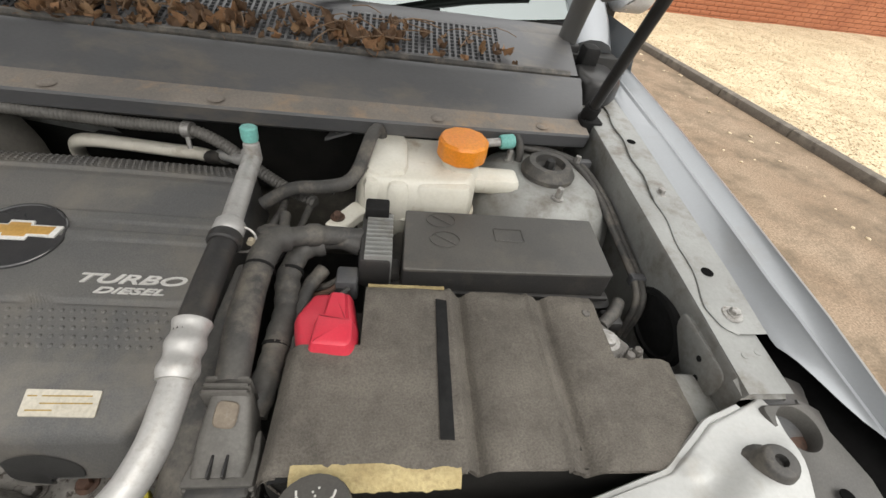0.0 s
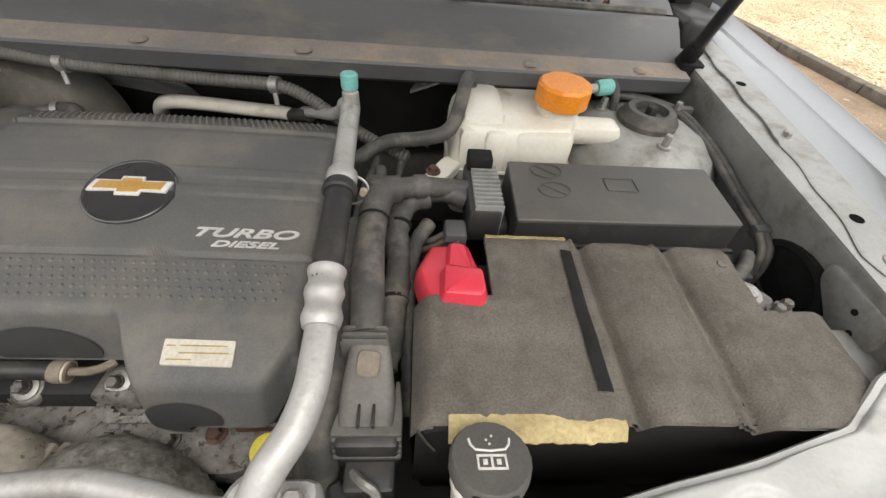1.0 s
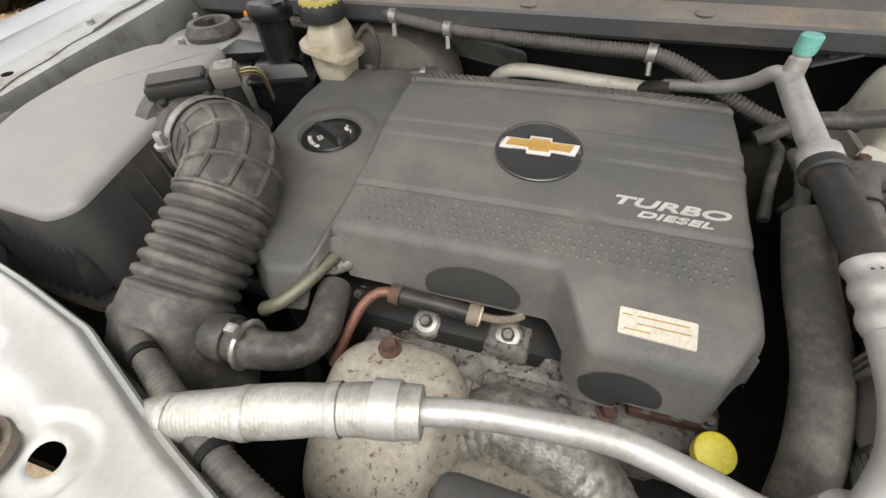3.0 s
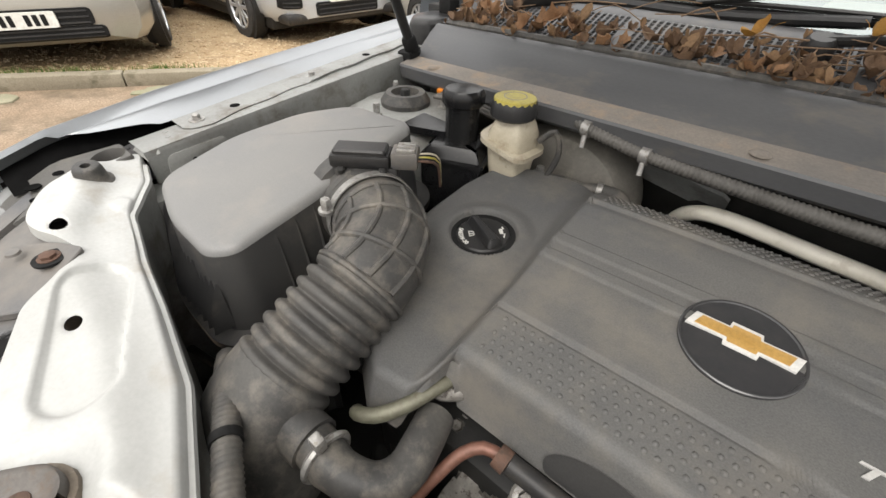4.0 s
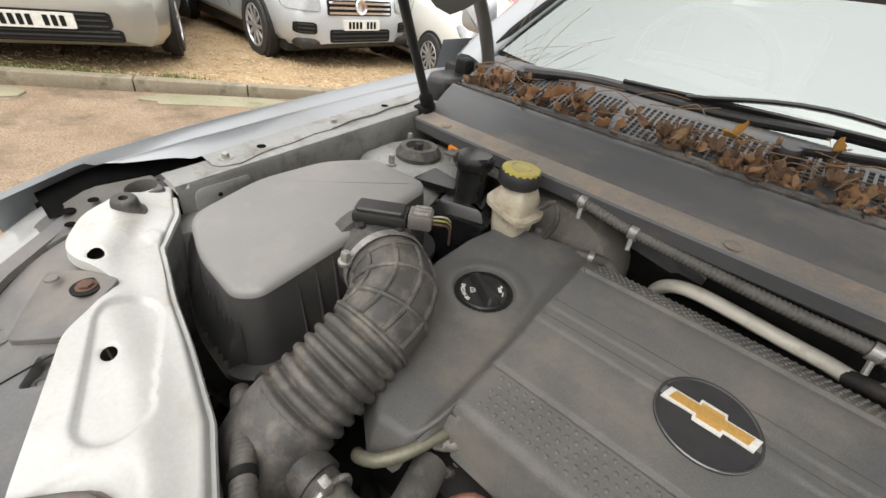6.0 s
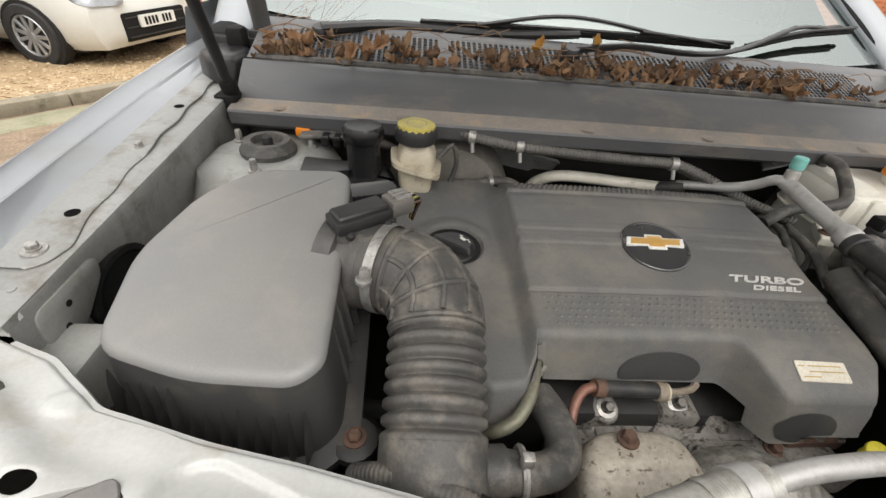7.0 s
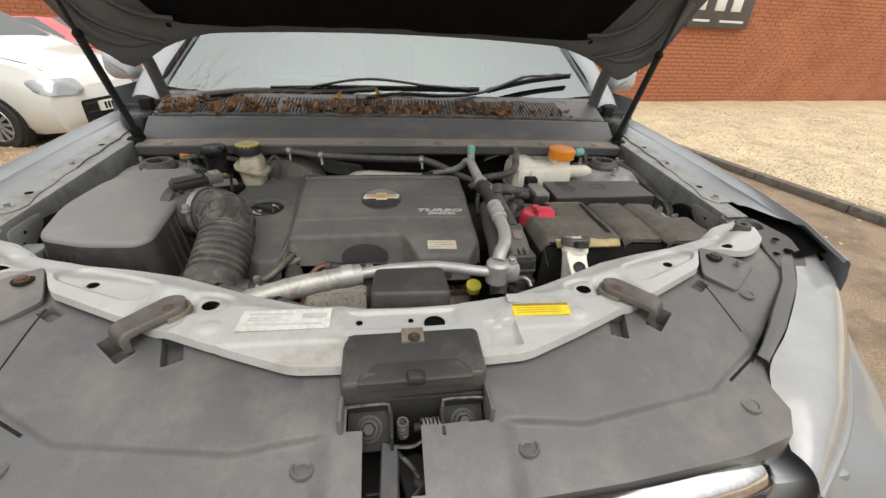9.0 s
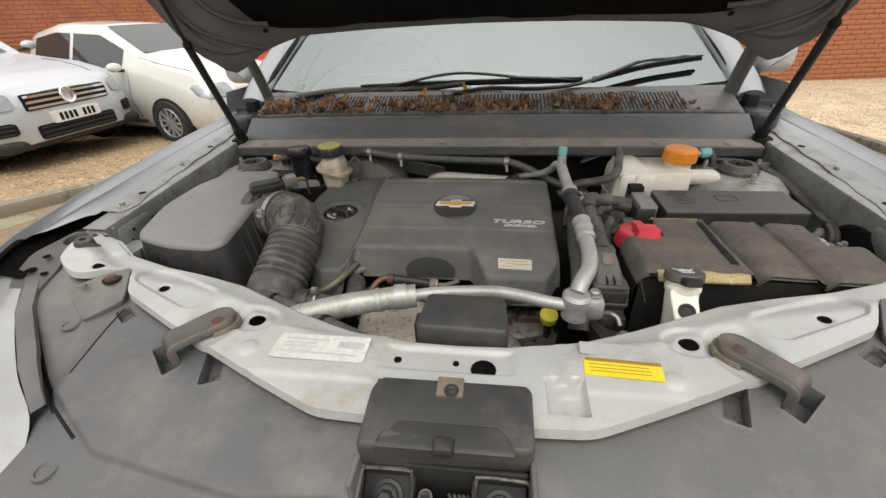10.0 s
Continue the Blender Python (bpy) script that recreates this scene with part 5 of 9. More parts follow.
    part("cup", Geo().lathe((s * cup.x, cup.y, 0.9825), (0, 0, 1), [(0.020, 0.0), (0.019, 0.001), (0.006, 0.0015)], 20), RUST, cc, "rusty bottom of the cup")
    for x, y, r_ in ((0.790, 0.186, 0.0065), (0.798, 0.156, 0.009), (0.765, 0.150, 0.006)):
        part("hole", Geo().lathe(top_z(Vector((x, y)), 0.0004) * 1.0 if s > 0 else Vector((-x, y, top_z(Vector((x, y)), 0.0004).z)), (0, 0, 1), [(r_, -0.0006), (r_, 0.0006)], 14), VOID, cc, "moulded hole")
    part("lamp_backing", Geo().box(min(s * 0.470, s * 0.600), max(s * 0.470, s * 0.600), -0.225, -0.110, 0.45, 0.850, 0.01), PAINT, car, "silver panel beside the grille")
    # headlamp behind the shroud edge
    hl = thing("headlamp", "clear headlamp unit beside the black shroud", "headlamp", (s * 0.78, 0.05, 0.85), group="headlamps")

    IN_C = [(0.505, -0.200, 0.882), (0.535, -0.108, 0.928), (0.618, -0.042, 0.947), (0.729, 0.056, 0.959), (0.797, 0.136, 0.971), (0.836, 0.215, 0.990)]
    OUT_C = [(0.522, -0.246, 0.846), (0.640, -0.170, 0.862), (0.780, -0.060, 0.845), (0.885, 0.050, 0.855), (0.925, 0.130, 0.885), (0.918, 0.215, 0.940)]
    LOW_C = [(0.485, -0.315, 0.60), (0.680, -0.285, 0.60), (0.840, -0.190, 0.60), (0.935, -0.02, 0.60), (0.955, 0.10, 0.60), (0.955, 0.215, 0.60)]

    def along(c, u):
        k = min(4, int(u * 5))
        f = u * 5 - k
        a, b, d, e = (Vector(c[min(5, max(0, k + j))]) for j in (-1, 0, 1, 2))
        return 0.5 * (2 * b + (d - a) * f + (2 * a - 5 * b + 4 * d - e) * f * f + (3 * b - a - 3 * d + e) * f ** 3)

    def lens(u, v):
        p = along(IN_C, u).lerp(along(OUT_C, u), v) + Vector((0.012, -0.012, 0.030)) * math.sin(math.pi * v) * min(1, 0.3 + 3 * u)
        return (s * p.x, p.y, p.z)

    def bump(u, v):
        p = along(OUT_C, u).lerp(along(LOW_C, u), v) + Vector((0.05, -0.05, 0.03)) * math.sin(math.pi * min(1, v * 1.3)) * (1 - 0.8 * u) * min(1, 0.15 + 3 * u)
        return (s * p.x, p.y, p.z)
    lg, bg2 = Geo().sheet(lens, 30, 14), Geo().sheet(bump, 30, 14)
    part("lens", flip(lg) if s < 0 else lg, PALE_LENS, hl, "milky clear lens", 80)
    part("rim", Geo().tube([(s * p.x, p.y, p.z + 0.002) for p in (along(OUT_C, k / 12) for k in range(13))], 0.004, 6), PAINT, hl)
    part("bumper_corner", flip(bg2) if s < 0 else bg2, PAINT, car, "silver bumper corner", 80)
    part("grille_end", Geo().rings([[(s * x, y, z) for x, y, z in ((0.47, -0.20, 0.880), (0.56, -0.170, 0.884), (0.54, -0.29, 0.62), (0.46, -0.25, 0.62))] for _ in (0,)] * 1 + [[(s * x, y + 0.03, z) for x, y, z in ((0.47, -0.20, 0.880), (0.56, -0.170, 0.884), (0.54, -0.29, 0.62), (0.46, -0.25, 0.62))]]), PAINT, car)

# chrome grille surround and grille
gr = thing("front_grille", "chrome framed front grille with dark mesh", "grille", (0, -0.26, 0.75))
path = [(-0.462, -0.20, 0.70), (-0.480, -0.205, 0.80), (-0.455, -0.215, 0.856), (-0.40, -0.228, 0.872), (-0.25, -0.246, 0.878), (0, -0.258, 0.880), (0.25, -0.246, 0.878), (0.40, -0.228, 0.872), (0.455, -0.215, 0.856), (0.480, -0.205, 0.80), (0.462, -0.20, 0.70)]
part("surround", Geo().tube(path, 0.021, 12, 0.02, flat=0.75), CHROME, gr, "chrome surround")
g = Geo()
for i in range(24):
    x = -0.42 + 0.84 * i / 23
    g.box(x - 0.003, x + 0.003, -0.238 + 0.12 * x * x, -0.228 + 0.12 * x * x, 0.62, 0.865, 0.001, 0)
for k in range(9):
    z = 0.64 + 0.026 * k
    g.tube([(-0.44, -0.218, z), (-0.2, -0.238, z), (0, -0.245, z), (0.2, -0.238, z), (0.44, -0.218, z)], 0.003, 5, 0.05)
part("mesh", g, INK, gr, "dark grille mesh")
part("backing", Geo().box(-0.45, 0.45, -0.205, -0.195, 0.45, 0.86, 0.004), DARK, gr)
part("bumper", Geo().box(-0.55, 0.55, -0.30, -0.20, 0.30, 0.62, 0.03), PAINT, car, "silver bumper")

# bonnet latch in its opening
lt = thing("bonnet_latch", "grimy bonnet latch in the shroud opening", "latch", (0, -0.13, 0.90))
part("housing", Geo().box(-0.095, 0.095, -0.255, -0.02, 0.80, 0.83, 0.005), DARK, lt)
CV = rpoly([(-0.094, -0.122), (-0.030, -0.118), (0.088, -0.114), (0.094, -0.108), (0.0945, -0.040), (0.088, -0.034), (-0.084, -0.033), (-0.0945, -0.050)], 0.008, 4)


def cover_tilt(p):
    """The latch cover falls to the front, with a shallow dip on one side."""
    z = p.z + (p.y + 0.07) * 0.10 - 0.004 * math.exp(-((p.x + 0.062) / 0.016) ** 2) * (1 if p.z > 0.97 else 0)
    return Vector((p.x, p.y, z))


def cover_top(u, v):
    x, y = -0.088 + 0.176 * u, -0.110 + 0.070 * v
    return cover_tilt(Vector((x, y, 0.9848 + 0.0012 * math.sin(math.pi * v))))


cover = part("cover", Geo().prism(CV, [(0, 0.950), (0, 0.978), (0.002, 0.983), (0.006, 0.9845)]).map(cover_tilt), AIRSIDE, lt, "weathered plastic latch cover", 50)
part("cover_face", Geo().sheet(cover_top, 30, 14), AIRSIDE, cover, "", 70)
tongue = [(0.074 * math.cos(a) * (1 if abs(math.cos(a)) < 0.8 else 0.98), -0.1215 + 0.030 * min(1.0, 1.5 * math.sin(a))) for a in (math.pi * k / 24 for k in range(25))]
part("tongue", Geo().prism(tongue, [(0, 0.975), (0, 0.9868), (0.0012, 0.9875)]).map(cover_tilt), AIRSIDE, cover, "raised tongue at the latch cover's edge")
part("tongue_edge", Geo().tube([cover_tilt(Vector((x, y, 0.9872))) for x, y in tongue[1:-1]], 0.0012, 5, 0.01), AIRSIDE, cover)
tab_ = part("clip_tab", Geo().prism(rpoly([(-0.016, -0.060), (0.016, -0.060), (0.016, -0.034), (-0.016, -0.034)], 0.002), [(0, 0.980), (0.0006, 0.9885)]).map(cover_tilt), GRIME, cover, "tan dirty clip tab")
part("push_clip", Geo().lathe((0.002, -0.052, 0.9895), (0, 0, 1), [(0.009, 0), (0.0085, 0.0016), (0.005, 0.002), (0.004, 0.001), (0.0015, 0.002)], 18), BLACK, tab_)
part("push_clip", Geo().box(-0.011, 0.011, -0.126, -0.108, 0.974, 0.9885, 0.004), BLACK, cover, "black clip at the edge")
part("wall_left", Geo().box(-0.096, -0.090, -0.155, -0.03, 0.83, 0.960, 0.002), SHROUD, lt)
part("wall_right", Geo().box(0.090, 0.096, -0.155, -0.03, 0.83, 0.958, 0.002), SHROUD, lt)
part("back_plate", Geo().box(-0.088, 0.088, -0.122, -0.116, 0.84, 0.950, 0.002), DARK, lt, "dark latch back plate")
for s in (-1, 1):
    q_ = Matrix.Translation((s * 0.060, -0.138, 0.918)) @ Matrix.Rotation(radians(38), 4, 'X')
    pl = part("mount_plate", Geo().add(Geo().box(-0.027, 0.027, -0.026, 0.026, -0.003, 0.0, 0.001), q_), DARK, lt, "grimy mounting plate")
    b = Geo().lathe((0, 0, 0), (0, 0, 1), [(0.017, 0), (0.017, 0.003), (0.013, 0.004), (0.012, 0.007)], 20)
    b.hexbolt((0, 0, 0.006), (0, 0, 1), 0.0085, 0.010, 1.25)
    part("bolt", Geo().add(b, q_), BLACK, pl, "dark hex bolt and washer")
    # the bent bright edge of the folded plate
    edge = [(s * 0.090, -0.124, 0.936), (s * 0.086, -0.124, 0.944), (s * 0.040, -0.124, 0.946), (s * 0.0345, -0.126, 0.942), (s * 0.033, -0.134, 0.925), (s * 0.033, -0.146, 0.905)]
    part("plate_edge", Geo().tube(edge, 0.0022, 6, 0.004), GRIMY, pl, "worn bright plate edge")
    part("bracket", Geo().box(min(s * 0.030, s * 0.034), max(s * 0.030, s * 0.034), -0.165, -0.120, 0.87, 0.935, 0.001), BLACK, lt)


def coil(at, axis, r, pitch, turns, wire):
    q_ = Vector(axis).normalized().to_track_quat('Z', 'Y')
    n_ = int(turns * 14)
    return Geo().tube([Vector(at) + q_ @ Vector((r * math.cos(k * 2 * math.pi / 14), r * math.sin(k * 2 * math.pi / 14), pitch * k / 14)) for k in range(n_)], wire, 5, 0.004)


part("spring", coil((-0.018, -0.138, 0.900), (0, -0.1, 1), 0.0065, 0.0042, 8, 0.0013), GRIMY, lt, "small upright coil spring")
part("spring", coil((0.006, -0.142, 0.918), (1, 0.05, -0.1), 0.0105, 0.0050, 6, 0.0017), CAST, lt, "coil spring on its pin")
part("pin", Geo().tube([(-0.004, -0.142, 0.919), (0.040, -0.140, 0.915)], 0.006, 12), DARK, lt)
part("lever", Geo().tube([(-0.032, -0.158, 0.908), (-0.006, -0.164, 0.914), (0.012, -0.160, 0.924), (0.030, -0.152, 0.918), (0.034, -0.150, 0.905)], 0.0032, 6, 0.004, flat=0.5), GRIMY, lt, "worn release lever")
part("lever", Geo().tube([(-0.028, -0.160, 0.900), (-0.012, -0.172, 0.892), (0.000, -0.184, 0.880)], 0.0028, 6, 0.004), GRIMY, lt)
part("hook", Geo().prism(rpoly([(-0.016, -0.205), (0.012, -0.205), (0.022, -0.160), (0.004, -0.140), (-0.028, -0.150)], 0.008), [(0, 0.852), (0, 0.866), (0.002, 0.868)]), DARK, lt)
part("hook_pin", Geo().lathe((0.002, -0.180, 0.862), (0, -0.4, 1), [(0.010, 0), (0.010, 0.012), (0.007, 0.014)], 16), BLACK, lt)
part("guide", Geo().prism(rpoly([(-0.048, -0.235), (-0.026, -0.235), (-0.024, -0.158), (-0.046, -0.150)], 0.004), [(0, 0.83), (0, 0.906), (0.002, 0.910)]), SHROUD, lt, "upright plastic guide")
for k in range(4):
    part("guide_slat", Geo().box(-0.064, -0.048, -0.232 + 0.010 * k, -0.228 + 0.010 * k, 0.86, 0.884, 0.001), BLACK, lt)
part("slot_wall", Geo().rings([[(0.016, -0.150, 0.93), (0.016, -0.150, 0.84)], [(0.0145, -0.180, 0.922), (0.0145, -0.180, 0.84)], [(0.008, -0.205, 0.915), (0.008, -0.205, 0.84)], [(-0.012, -0.222, 0.910), (-0.012, -0.222, 0.84)]], closed=False), SHROUD, lt, "moulded wall of the opening")


# ---- road wheels, bay floor, bulkhead ----
for s in (-1, 1):
    for y in (0.55, 3.25):
        wh = part("wheel", Geo().lathe((s * 0.895, y, 0.355), (s, 0, 0), [(0.235, -0.15), (0.335, -0.15), (0.355, -0.12), (0.355, -0.03), (0.335, 0), (0.245, 0.004), (0.235, -0.02)], 32, (False, False)), TYRE, car, "black tyre")
        part("rim", Geo().lathe((s * 0.895, y, 0.355), (s, 0, 0), [(0.237, -0.02), (0.225, -0.004), (0.16, -0.03), (0.06, -0.015), (0.02, -0.012)], 28), RIM, wh, "alloy rim")
for s in (-1, 1):
    part("side_member", Geo().box(min(s * 0.70, s * 0.76), max(s * 0.70, s * 0.76), 0.12, 0.33, 0.55, 0.955, 0.008), BAY, car, "grey side member")
    part("wheel_liner", Geo().box(min(s * 0.765, s * 0.83), max(s * 0.765, s * 0.83), 0.12, 1.2, 0.5, 0.93, 0.01), DARK, car)
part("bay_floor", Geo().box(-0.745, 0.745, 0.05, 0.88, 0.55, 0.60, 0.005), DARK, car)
part("bulkhead", Geo().box(-0.745, 0.745, 0.865, 0.885, 0.58, 1.04, 0.004), BULK, car, "dull grey bulkhead")
part("bulkhead_felt", Geo().sheet(lambda u, v: (-0.40 + 0.85 * u, 0.86 - 0.03 * math.sin(u * 3.14) - 0.02 * math.sin(v * 3), 0.82 + 0.20 * v), 20, 8), FELT_DARK, car, "black bulkhead insulation")


def tower(s):
    c = (s * 0.645, 0.685)
    t = Geo().lathe((c[0], c[1], 0.60), (0, 0, 1), [(0.16, 0), (0.15, 0.25), (0.135, 0.34), (0.115, 0.375), (0.085, 0.390), (0.05, 0.392)], 32)
    t.map(lambda p: Vector((min(0.75, max(-0.75, p.x)), p.y, p.z)))
    st = thing("strut_tower", "dull grey strut tower with a black rubber top mount", "strut tower", (c[0], c[1], 0.6), group="strut towers")
    part("dome", t, BAY, st)
    part("top_mount", Geo().lathe((c[0], c[1], 0.988), (0, 0, 1), [(0.045, 0), (0.046, 0.012), (0.036, 0.026), (0.026, 0.026), (0.024, 0.014), (0.010, 0.012)], 26), RUBBER, st, "black rubber top mount")
    part("nut", Geo().hexbolt((c[0], c[1], 1.000), (0, 0, 1), 0.009, 0.014, 1.2), DARK, st)
    for a in (0.5, 2.6, 4.7):
        part("stud", Geo().hexbolt((c[0] + 0.072 * math.cos(a), c[1] + 0.072 * math.sin(a), 0.988), (0, 0, 1), 0.006, 0.018, 1.6), STEEL, st)


tower(1)
tower(-1)


# ---- cowl ----
def cowl_lip(x):
    k = 1 - min(1, abs(x) / 0.74) ** 2.2
    return 0.765 - 0.078 * k, 1.031 + 0.028 * k


def cowl_top(x):
    k = 1 - min(1, abs(x) / 0.74) ** 2.2
    return 0.885 - 0.082 * k, 1.088 + 0.022 * k


def cowl_back(x):
    k = 1 - min(1, abs(x) / 0.74) ** 2
    return 1.03 - 0.075 * k, 1.135 + 0.012 * k


XS = [-0.735 + 1.47 * i / 60 for i in range(61)]
g = Geo()
rows = []
for x in XS:
    (ya, za), (yb, zb) = cowl_lip(x), cowl_top(x)
    rows.append([(x, ya + 0.014, za - 0.034), (x, ya + 0.003, za - 0.026), (x, ya - 0.002, za - 0.004), (x, ya, za)])
g.rings(rows, closed=False)
lip_edge = flip(g)
g = Geo()
g.rings([[(x, *cowl_lip(x)), (x, cowl_lip(x)[0] + 0.026, cowl_lip(x)[1] + 0.004 + 0.002 * math.sin(x * 30)), (x, cowl_lip(x)[0] + 0.048, cowl_lip(x)[1] + 0.006)] for x in XS], closed=False)
lip = flip(g)
g = Geo()
rows = []
for x in XS:
    (ya, za), (yb, zb) = cowl_lip(x), cowl_top(x)
    ya, za = ya + 0.048, za + 0.006
    rows.append([(x, ya, za), (x, ya + 0.012, za + 0.012), (x, yb - 0.026, zb - 0.012), (x, yb - 0.012, zb - 0.004), (x, yb - 0.008, zb), (x, yb, zb + 0.001), (x, yb + 0.006, zb - 0.004)])
g.rings(rows, closed=False)
cowl = part("cowl_panel", flip(g), COWL, car, "grey black plastic cowl panel")
part("lip_edge", lip_edge, COWL, cowl)
part("lip", lip, LIP, cowl, "dusty ledge with pale dirt")
for s in (-1, 1):
    e = Geo().prism(rpoly([(0.742, 0.862), (0.79, 0.850), (0.832, 0.900), (0.825, 0.97), (0.76, 0.99), (0.735, 0.93)], 0.018), [(0, 1.03), (0, 1.082), (0.006, 1.092), (0.014, 1.096)])
    part("end_cap", e if s > 0 else flip(mirrored(e)), CAPBLACK, cowl, "black rubber end cap")
for x in (-0.42, -0.1, 0.12, 0.45, 0.64, -0.64):
    ya, za = cowl_lip(x)
    part("clip", Geo().lathe((x, ya + 0.016, za + 0.003), (0, 0, 1), [(0.012, 0), (0.010, 0.002), (0.004, 0.003)], 14), LIP, cowl)

# seal strip on top of the cowl and the grille behind it
part("seal", Geo().tube([(x, cowl_top(x)[0] + 0.010, cowl_top(x)[1] + 0.002) for x in XS[1:-1]], 0.008, 8), RUBBER, cowl, "rubber seal strip")
grille = thing("cowl_grille", "black plastic air grille full of dead leaves below the windscreen", "grille", (0, 0.87, 1.12))


def grille_at(x, t):
    (ya, za), (yb, zb) = cowl_top(x), cowl_back(x)
    return Vector((x, ya + 0.014 + (yb - ya - 0.014) * t, za + 0.000 + (zb - za) * t))


g = Geo()
g.rings([[grille_at(x, t) - Vector((0, 0, 0.016)) for t in (0, 0.25, 0.5, 0.75, 1)] for x in XS], closed=False)
part("tray", flip(g), INK, grille)
gx0, gx1 = -0.66, 0.585
g = Geo()
for k in range(12):
    t = 0.05 + 0.80 * k / 11
    xs = [gx0 + (gx1 - gx0) * i / 30 for i in range(31)]
    g.rings([[grille_at(x, t) + Vector((0, dy, dz)) for dy, dz in ((-0.0019, -0.007), (0.0019, -0.007), (0.0019, 0), (-0.0019, 0))] for x in xs])
n = 112
for i in range(n + 1):
    x = gx0 + (gx1 - gx0) * i / n
    w = 0.009 if i % 28 == 0 else 0.0021
    g.rings([[grille_at(x + dx, t) + Vector((0, 0, dz)) for dx, dz in ((-w, -0.006), (w, -0.006), (w, 0.0005), (-w, 0.0005))] for t in (0.03, 0.45, 0.87)])
part("lattice", g, COWL, grille, "fine square lattice")
for x0, x1 in ((-0.735, gx0), (gx1, 0.735)):
    g = Geo()
    g.rings([[grille_at(x, t) + Vector((0, 0, 0.0)) for t in (0, 0.3, 0.6, 1)] for x in [x0 + (x1 - x0) * i / 8 for i in range(9)]], closed=False)
    part("blank", flip(g), COWL, grille)
g = Geo()
g.rings([[grille_at(x, 0.86), grille_at(x, 0.93) + Vector((0, 0, 0.004)), grille_at(x, 1.0) + Vector((0, 0.02, 0.004))] for x in XS], closed=False)
part("rear_edge", flip(g), COWL, grille)


# ---- windscreen, pillars, cabin ----
def screen_at(u, v):
    x = (2 * u - 1)
    hw = 0.775 - 0.13 * v
    k = 1 - x * x
    y = 1.09 - 0.115 * k + 0.86 * v
    return Vector((x * hw, y, 1.122 + 0.025 * (1 - k) + 0.47 * v + 0.03 * k * v))


glass = solid("windscreen", Geo().sheet(screen_at, 30, 16), GLASS, "curved windscreen reflecting a pale sky", "windscreen", kind="structure", sharp=80)
glass.visible_shadow = False
part("frit_band", Geo().sheet(lambda u, v: screen_at(u, v * (0.10 + 0.05 * (2 * u - 1) ** 2)) + Vector((0, 0.003, -0.005)), 30, 3), INK, glass, "dark printed band along the lower edge")
for s in (-1, 1):
    p = [Vector((s * 0.80, 1.02, 1.10)), Vector((s * 0.80, 1.15, 1.175)), Vector((s * 0.745, 1.5, 1.37)), Vector((s * 0.67, 1.93, 1.60)), Vector((s * 0.66, 2.2, 1.66))]
    part("pillar", Geo().tube(p, 0.045, 12, 0.04, flat=0.8), PAINT, car, "silver windscreen pillar")
    part("screen_trim", Geo().tube([screen_at(0.0 if s < 0 else 1.0, v) + Vector((s * 0.004, -0.004, 0.006)) for v in (0, 0.25, 0.5, 0.75, 1)], 0.012, 8, 0.04), INK, car, "black screen trim")
    door = Geo().sheet(lambda u, v: (s * (0.93 - 0.10 * max(0, v - 0.75) * 2), 1.0 + 3.2 * u, 0.30 + 0.85 * v), 20, 10)
    part("side_panel", door if s > 0 else flip(door), PAINT, car)
    win = Geo().sheet(lambda u, v: (s * (0.86 - 0.20 * v), 1.35 + 2.6 * u + 0.5 * v * (1 - u), 1.15 + 0.45 * v), 10, 4)
    part("side_window", win if s > 0 else flip(win), CARGLASS, car)
    dm = thing("door_mirror", "silver door mirror with a clear lamp band", "mirror", (s * 0.95, 1.2, 1.15), group="door mirrors")
    mg = Geo().prism(rpoly([(0.0, -0.055), (0.17, -0.062), (0.205, -0.02), (0.195, 0.055), (0.15, 0.078), (0.02, 0.066)], 0.05, 6), [(0.040, -0.070), (0.022, -0.060), (0.006, -0.03), (0, 0.0), (0.0, 0.035), (0.006, 0.04)])
    mg.map(lambda p: Vector((0.895 + p.x * 0.66, 1.255 + p.z * 0.8 + 0.3 * (p.x - 0.1), 1.190 + p.y * 0.80)))
    part("shell", mg if s > 0 else flip(mirrored(mg)), CAR_SILVER, dm, "silver shell", 60)
    part("lamp_band", Geo().tube([(s * (0.925 + 0.0068 * k), 1.198 + 0.0030 * k + 0.0005 * k * k, 1.166) for k in range(14)], 0.008, 8), LAMP, dm, "clear indicator band")
    part("foot", Geo().box(min(s * 0.83, s * 0.90), max(s * 0.83, s * 0.93), 1.24, 1.28, 1.12, 1.16, 0.01), BLACK, dm)
roof = Geo().sheet(lambda u, v: ((2 * u - 1) * 0.66, 1.93 + 2.3 * v, 1.615 + 0.06 * (1 - (2 * u - 1) ** 2) + 0.03 * math.sin(v * 3.1)), 16, 12, 0.03)
part("roof", roof, PAINT, car)
part("tailgate", Geo().box(-0.9, 0.9, 4.2, 4.28, 0.4, 1.6, 0.02), PAINT, car)
part("cabin_floor", Geo().box(-0.9, 0.9, 1.0, 4.2, 0.38, 0.42, 0.01), DASH, car)
part("scuttle", Geo().box(-0.85, 0.85, 0.98, 1.02, 0.5, 1.105, 0.004), DARK, car)
dash = thing("dashboard", "grey dashboard seen through the windscreen", "dashboard", (0, 1.25, 0.9))
part("top", Geo().sheet(lambda u, v: ((2 * u - 1) * 0.78, 1.03 + 0.45 * v - 0.06 * (1 - (2 * u - 1) ** 2) * (1 - v), 1.105 + 0.03 * math.sin(v * 2.6) + 0.03 * math.exp(-((2 * u - 1 + 0.5) / 0.3) ** 2) * v), 24, 10, 0.2), DASH, dash)
